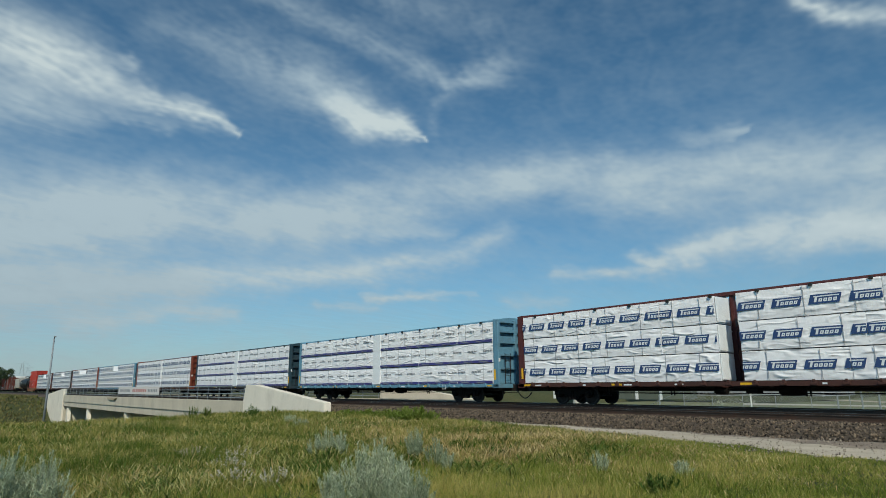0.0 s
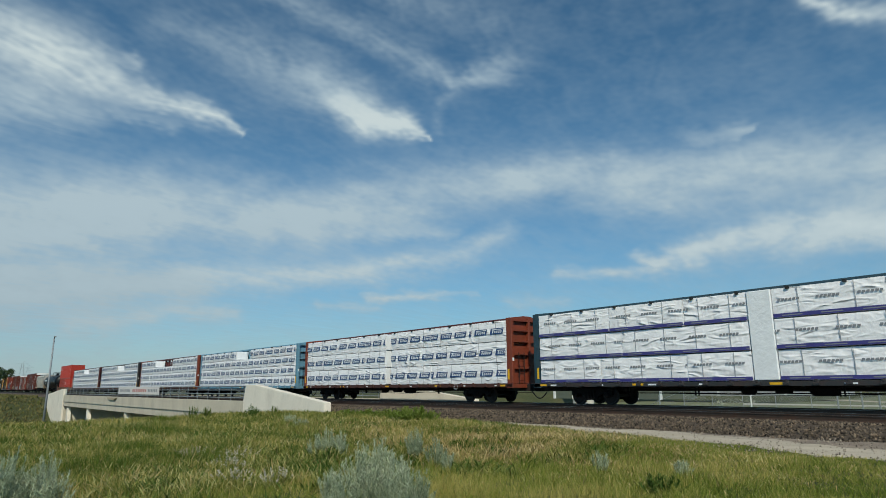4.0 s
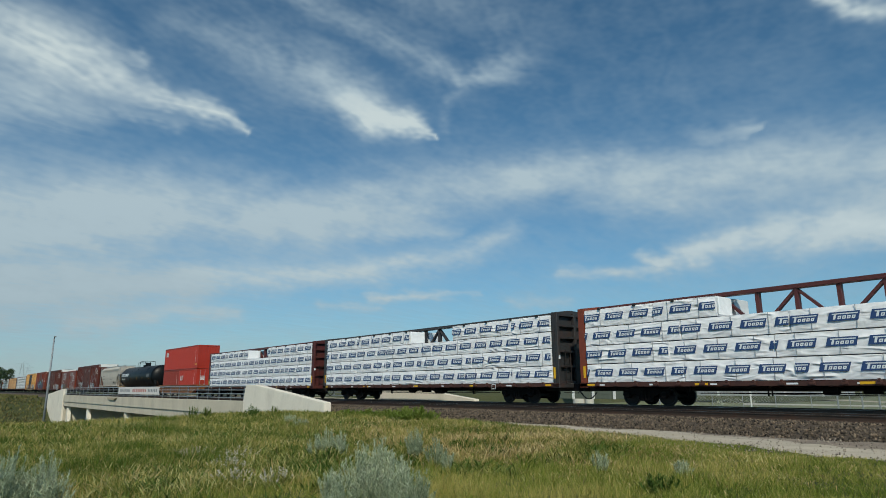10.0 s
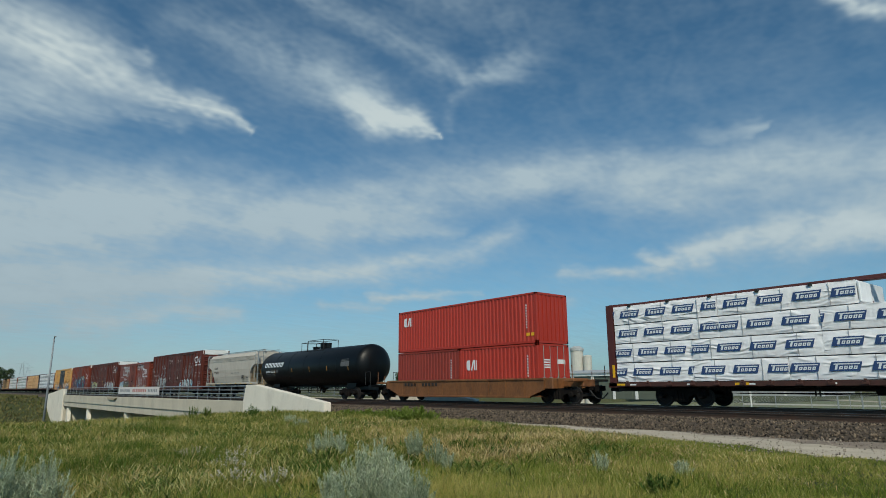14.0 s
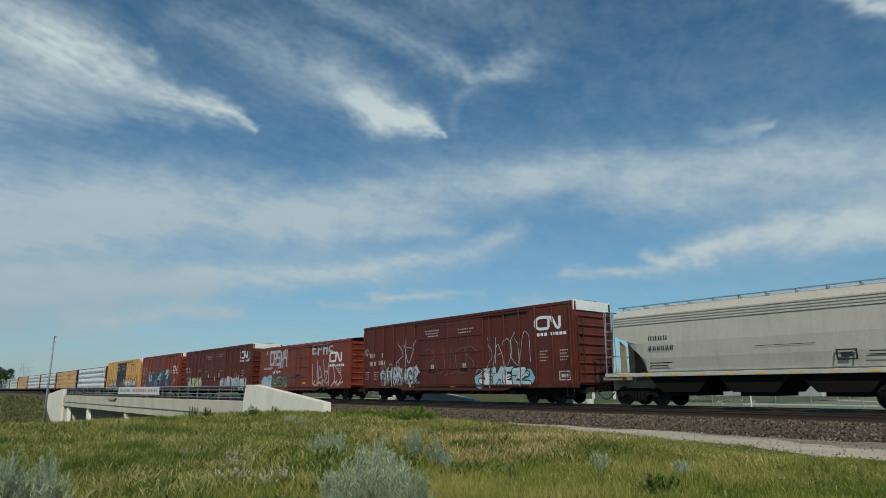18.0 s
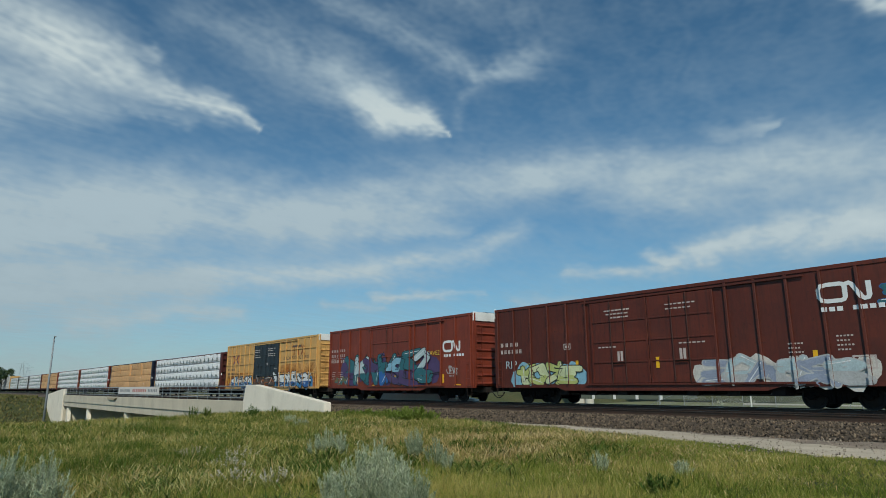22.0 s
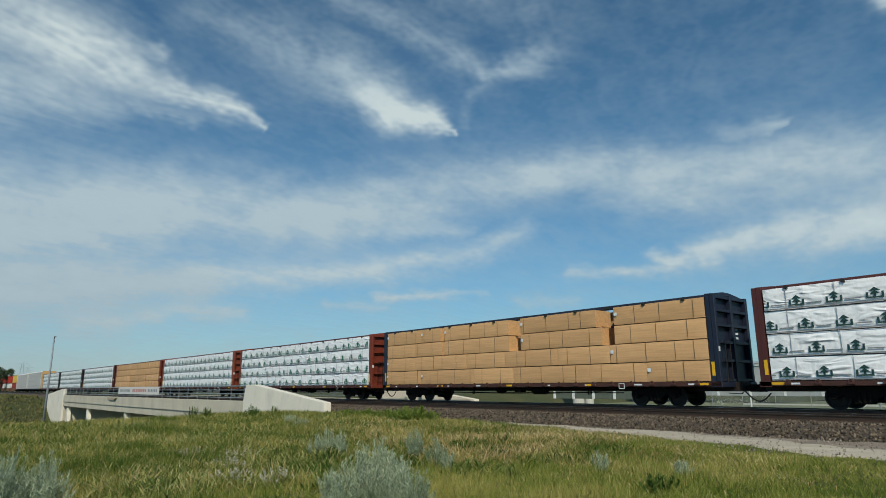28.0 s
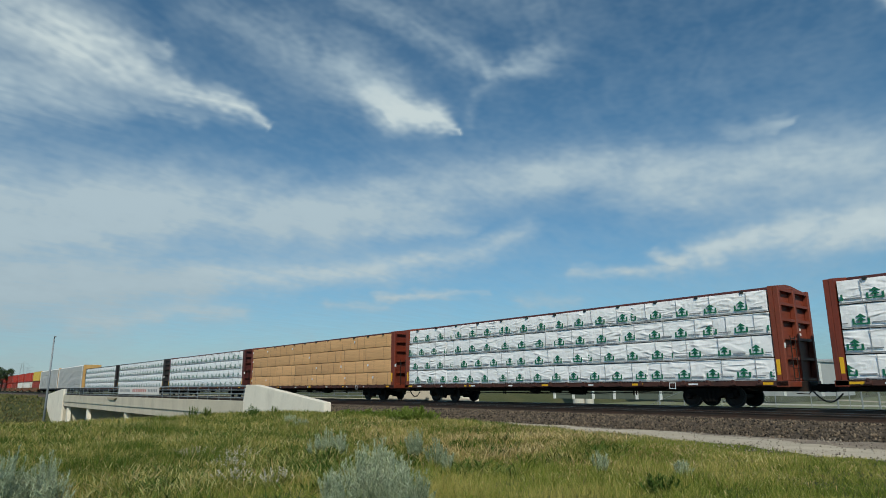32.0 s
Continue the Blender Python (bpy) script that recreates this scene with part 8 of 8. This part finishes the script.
def blades(name, x, y, height, width, lean, rng, material, segs=3, taper=1.0, base=None, way=None, widths=None):
    """Bent tapering blades rooted at x, y."""
    n = len(x)
    z = np.array([ground_z(a, b) for a, b in zip(x, y)]) - 0.02 if base is None else base
    ang, la = rng.random(n) * 2 * pi, rng.random(n) * 2 * pi if way is None else way
    wx, wy = np.cos(ang), np.sin(ang)
    v = []
    for k in range(segs + 1):
        u = k / segs
        off = lean * height * u ** 2
        cx, cy, cz = x + np.cos(la) * off, y + np.sin(la) * off, z + height * u * (1 - 0.25 * lean * u)
        w = width * (widths[k] if widths else 1 - taper * u ** 1.5) * 0.5 + 0.0005
        v += [np.stack([cx - wx * w, cy - wy * w, cz], -1), np.stack([cx + wx * w, cy + wy * w, cz], -1)]
    v = np.stack(v, 1)
    k = 2 * (segs + 1)
    f = np.array([(2 * i, 2 * i + 1, 2 * i + 3, 2 * i + 2) for i in range(segs)])
    return stuff_mesh(name, v.reshape(-1, 3), (f[None] + k * np.arange(n)[:, None, None]).reshape(-1, 4), material)


def meadow_spots(n, rng, r0=8.0, r1=40.0, a0=-92, a1=-8):
    """Rooting places in the meadow wedge, thinning with distance."""
    r = r0 + (r1 - r0) * rng.random(n) ** 1.25
    a = np.radians(a0 + (a1 - a0) * rng.random(n))
    x, y = EYE[0] + r * np.sin(a), EYE[1] + r * np.cos(a)
    edge = np.array([verge(a) for a in x]) - 0.45 * rng.random(n) ** 3
    ok = (y < edge) & (x > -50)
    return x[ok], y[ok], r[ok], (edge - y)[ok]


rng = np.random.default_rng(7)
pat = lambda x, y, s, o: np.array([noise.noise((a * s, b * s, o)) for a, b in zip(x, y)])
x, y, r, deep = meadow_spots(430000, rng)
low = np.clip(0.35 + deep / 3.6, 0, 1)
hgt = (0.10 + 0.21 * rng.random(len(x))) * (1 + 0.55 * pat(x, y, 0.35, 9) + 0.75 * pat(x, y, 1.5, 21)) * low
hgt = np.clip(hgt * (0.60 + 0.40 * np.clip((-3.5 - x) / 5.0, 0, 1)), 0.035, None)
mown = x > -5.0 + 2.5 * pat(x, y, 0.3, 12) + 1.2 * rng.random(len(x))
for name, ok, mat, label in (("grass", ~mown, "grass", "tall green and yellowing meadow grass"), ("short_grass", mown, "grass_green", "short bright green grass beside the gravel lane")):
    tagged(blades(name, x[ok], y[ok], hgt[ok], 0.0024 + 0.00066 * r[ok], 0.1 + 0.6 * rng.random(ok.sum()), rng, M[mat], segs=2), label, "grass", kind="stuff")
# closer turf towards the gravel lane
x, y, r, deep = meadow_spots(260000, rng)
ok = (x > -5.5 + 2.0 * rng.random(len(x))) & (deep < 7)
x, y, r, deep = x[ok], y[ok], r[ok], deep[ok]
tagged(blades("turf", x, y, (0.05 + 0.07 * rng.random(len(x))) * (1 + 0.5 * pat(x, y, 0.8, 41)), 0.0035 + 0.0009 * r, 0.2 + 0.8 * rng.random(len(x)), rng, M["grass_green"], segs=1), "short dense green turf beside the gravel lane", "grass", kind="stuff")
# dry stems with seed heads, thickest in the straw-coloured middle; greener nodding ones elsewhere
x, y, r, deep = meadow_spots(190000, rng)
dry = 0.75 * np.exp(-((x + 6.3) / 6.0) ** 2 - ((y + 13.8) / 2.6) ** 2) + 0.6 * np.exp(-((x + 4.2) / 2.0) ** 2 - ((y + 15.6) / 1.3) ** 2) + 0.30 * np.exp(-((x + 11.0) / 7) ** 2 - ((y + 12.4) / 2.5) ** 2)
keep = rng.random(len(x)) < np.where(x > -4.5, 0.02, 0.20) + np.where(x > -4.5, 0.08, 0.2) * pat(x, y, 0.35, 3) + 0.18 * pat(x, y, 1.1, 5) + dry * (0.6 + 0.9 * pat(x, y, 0.7, 8) + 0.5 * pat(x, y, 2.1, 8))
x, y, r, dry, low = x[keep], y[keep], r[keep], dry[keep], np.clip(0.3 + deep[keep] / 2.5, 0, 1)
for name, ok, mat, label in (("seed_heads", rng.random(len(x)) < 0.25 + dry * 1.5, "straw", "pale dry grass stems with seed heads"), ("nodding_grass", None, "nodding", "pale green grass with nodding seed heads")):
    ok = other if ok is None else ok
    other = ~ok
    m = ok.sum()
    tagged(blades(name, x[ok], y[ok], (0.15 + 0.17 * rng.random(m)) * low[ok] * np.where(x[ok] > -4.5, 0.55, 1.0), 0.0024 + 0.00042 * r[ok], 0.2 + 0.75 * rng.random(m), rng, M[mat], segs=5, widths=(0.5, 0.45, 0.45, 1.5, 1.8, 0.3)), label, "grass", kind="stuff")


# broad-leaved herbs in clumps among the grass
x, y, r, deep = meadow_spots(120000, rng)
keep = (rng.random(len(x)) < 1.1 * pat(x, y, 0.9, 31) + 0.7 * pat(x, y, 2.6, 32) + 0.12) & (x < -3) & ((y < -12.3) | (x < -11)) & (deep > 0.8)
x, y, r = x[keep], y[keep], r[keep]
dark = pat(x, y, 0.6, 33) + 0.3 * pat(x, y, 3.0, 34) > -0.12
for name, ok, mat, label in (("herb_leaves", dark, "weed", "dark green broad-leaved herbs in the grass"), ("pale_herb_leaves", ~dark, "willow", "yellow-green leafy herbs in the grass")):
    tagged(blades(name, x[ok], y[ok], 0.14 + 0.18 * rng.random(ok.sum()), 0.012 + 0.0010 * r[ok], 0.3 + 0.9 * rng.random(ok.sum()), rng, M[mat], segs=3, widths=(0.3, 0.9, 1.0, 0.15)), label, "weeds", kind="stuff")
# rank green verge beyond the tracks
n = 14000
x, y = -92 + 52 * rng.random(n), 42 + 16 * rng.random(n)
tagged(blades("verge_grass", x, y, (0.35 + 0.7 * rng.random(n)) * (1 + 1.1 * pat(x, y, 0.14, 4)), 0.06 + 0.05 * rng.random(n), 0.1 + 0.5 * rng.random(n), rng, M["willow"], segs=2), "rank green grass on the verge beyond the tracks", "grass", kind="stuff")
# rank grass on the slopes of the cutting
n = 110000
a, r = np.radians(-93 + 40 * rng.random(n)), 26 + 175 * rng.random(n) ** 1.3
x, y = EYE[0] + r * np.sin(a), EYE[1] + r * np.cos(a)
ok = (y < -7.6) & (x < -30)
x, y, r = x[ok], y[ok], r[ok]
tagged(blades("bank_grass", x, y, 0.2 + 0.35 * rng.random(len(x)), 0.004 + 0.0026 * r, 0.1 + 0.4 * rng.random(len(x)), rng, M["bank"], segs=2), "rough brown-green grass on the slopes of the cutting", "grass", kind="stuff")


def bush(name, x, y, h, w, stems, material, seed, label, category, group="", leaf=0.05, wide=0.011, per=26, bare=0.15, stem=None):
    """Upright leafy stems from one root; each stem and the joined leaves are parts."""
    rg = np.random.default_rng(seed)
    z0 = ground_z(x, y) - 0.03
    b = tagged(new(name), label, category, group)
    lx, ly, lz, lh, la = [], [], [], [], []
    bm = bmesh.new()
    for k in range(stems):
        a, d = rg.random() * 2 * pi, w / 2 * rg.random() ** 0.6
        hh = h * (0.6 + 0.4 * rg.random()) * (1 - 0.45 * (2 * d / w) ** 2)
        foot, tip = Vector((x + 0.55 * d * cos(a), y + 0.55 * d * sin(a), z0)), Vector((x + d * cos(a) + rg.uniform(-0.1, 0.1) * h, y + d * sin(a) + rg.uniform(-0.1, 0.1) * h, z0 + hh))
        rod(bm, foot, tip, 0.0035, 4, r2=0.0015)
        for j in range(per):
            u = bare + (1 - bare) * rg.random() ** 0.8
            p = foot.lerp(tip, u)
            lx.append(p.x), ly.append(p.y), lz.append(p.z), lh.append(leaf * (0.6 + 0.8 * rg.random())), la.append(rg.random() * 2 * pi)
    tagged(part("woody_base", bm, stem or material, b, "thin woody stems"), kind="stuff")
    lv = blades("leaves", np.array(lx), np.array(ly), np.array(lh), wide, 0.5 + 0.8 * rg.random(len(lx)), rg, material, segs=2, base=np.array(lz), way=np.array(la))
    lv.parent = b
    return b


SAGE_NEAR = ((-3.03, -20.37, 0.66, 0.55, 60), (-2.95, -20.11, 0.72, 0.60, 75), (-2.28, -20.71, 0.50, 0.60, 60), (-2.55, -20.10, 0.60, 0.50, 55), (-1.52, -20.71, 0.55, 0.60, 60), (-1.41, -20.55, 0.50, 0.45, 40),
             (-2.76, -20.99, 0.50, 0.40, 36), (-2.15, -21.24, 0.40, 0.40, 30), (-8.91, -17.62, 0.50, 0.70, 34), (-8.50, -18.14, 0.42, 0.50, 26), (-7.92, -17.82, 0.46, 0.60, 28), (-6.24, -16.97, 0.58, 0.60, 40))
SAGE_REST = ((-5.30, -17.15, 0.46, 0.50, 28), (-4.54, -17.48, 0.36, 0.40, 20), (-19.56, -13.33, 0.36, 0.80, 34), (-17.58, -13.91, 0.32, 0.70, 26), (-5.42, -24.41, 0.66, 0.55, 60), (-4.81, -24.57, 0.62, 0.60, 60),
             (-5.76, -23.91, 0.62, 0.30, 36), (-4.69, -23.98, 0.50, 0.45, 40), (-5.13, -24.15, 0.50, 0.50, 45), (-2.22, -15.83, 0.34, 0.40, 20), (-0.93, -15.34, 0.29, 0.34, 16))
for i, (x, y, h, w, st) in enumerate(SAGE_NEAR + SAGE_REST):
    bush("sagebrush", x, y, h * 1.35, w * 0.9, st, M["sage"], 100 + i, "silvery grey-green sagebrush growing in the meadow grass", "shrub", "sagebrush clumps", leaf=0.055, wide=0.009, per=60)
for i, (x, y, h, w, st) in enumerate(((-15.05, -8.72, 0.75, 1.33, 90), (-16.22, -8.59, 0.67, 1.24, 70), (-17.96, -8.33, 0.54, 1.34, 60), (-19.75, -8.20, 0.49, 1.25, 50), (-21.65, -8.08, 0.45, 1.25, 40), (-27.20, -14.76, 0.71, 0.85, 30), (-26.88, -14.21, 0.63, 0.72, 26), (-25.00, -12.72, 0.72, 0.59, 22), (-26.07, -12.07, 0.51, 0.76, 22), (-26.94, -10.74, 0.59, 0.68, 20), (-7.07, -18.60, 0.37, 0.63, 20), (-0.41, -16.87, 0.31, 0.83, 24))):
    if i < 5:
        bush("weed", x - 1.0, y - 0.6, h * 0.95, w * 1.2, st, M["bright_leaf"], 200 + i, "bright green bushy weed at the foot of the ballast", "weed", "green weeds", leaf=0.11, wide=0.032, per=34)
    else:
        bush("weed", x, y, h, w, st, M["weed"], 200 + i, "dark green leafy weed on the grassy bank", "weed", "green weeds", leaf=0.09, wide=0.022, per=18)
for i, (x, y, w) in enumerate(((-9.97, -20.39, 1.14), (-8.94, -19.75, 0.94), (-5.70, -21.13, 0.81), (-5.01, -20.76, 0.61), (-7.52, -20.64, 0.82))):
    bush("thistle", x, y, 0.42, w, 34, M["thistle"], 300 + i, "thistle patch with pale pink and white flower heads", "wildflower", "thistle patches", leaf=0.024, wide=0.026, per=8, bare=0.60, stem=M["weed"])


# ---- what moves ----
def motions():
    for car, x0 in CARS:
        rows = []
        for k in range(33):
            x = x0 + travelled(k)
            rows.append((float(k), pose(x, track_y(x), 0.0, 0, 0, math.degrees(math.atan(track_slope(x))))))
        walk(car, rows)
    # all wheelsets turn alike: the first truck's two are keyed, the others take the same keys
    for j, s in enumerate((-0.89, 0.89)):
        first = TRUCKS[0][j]
        rows = []
        for k in range(961):
            t = k / 30
            rows.append((t, pose(s, 0, WHEEL_R - 0.46, 0, math.degrees(travelled(t) / WHEEL_R) % 360.0, 0)))
        walk(first, rows)
        keys = first.animation_data
        for ws in TRUCKS[1:]:
            ws[j].rotation_mode = "QUATERNION"
            a = ws[j].animation_data_create()
            a.action = keys.action
            a.action_slot = keys.action_slot
    drift = Vector((23.2, 9.6, 0.0))
    walk(clouds, [(t, pose(*(drift * t / 32.0))) for t in (0.0, 8.0, 16.0, 24.0, 32.0)])


motions()
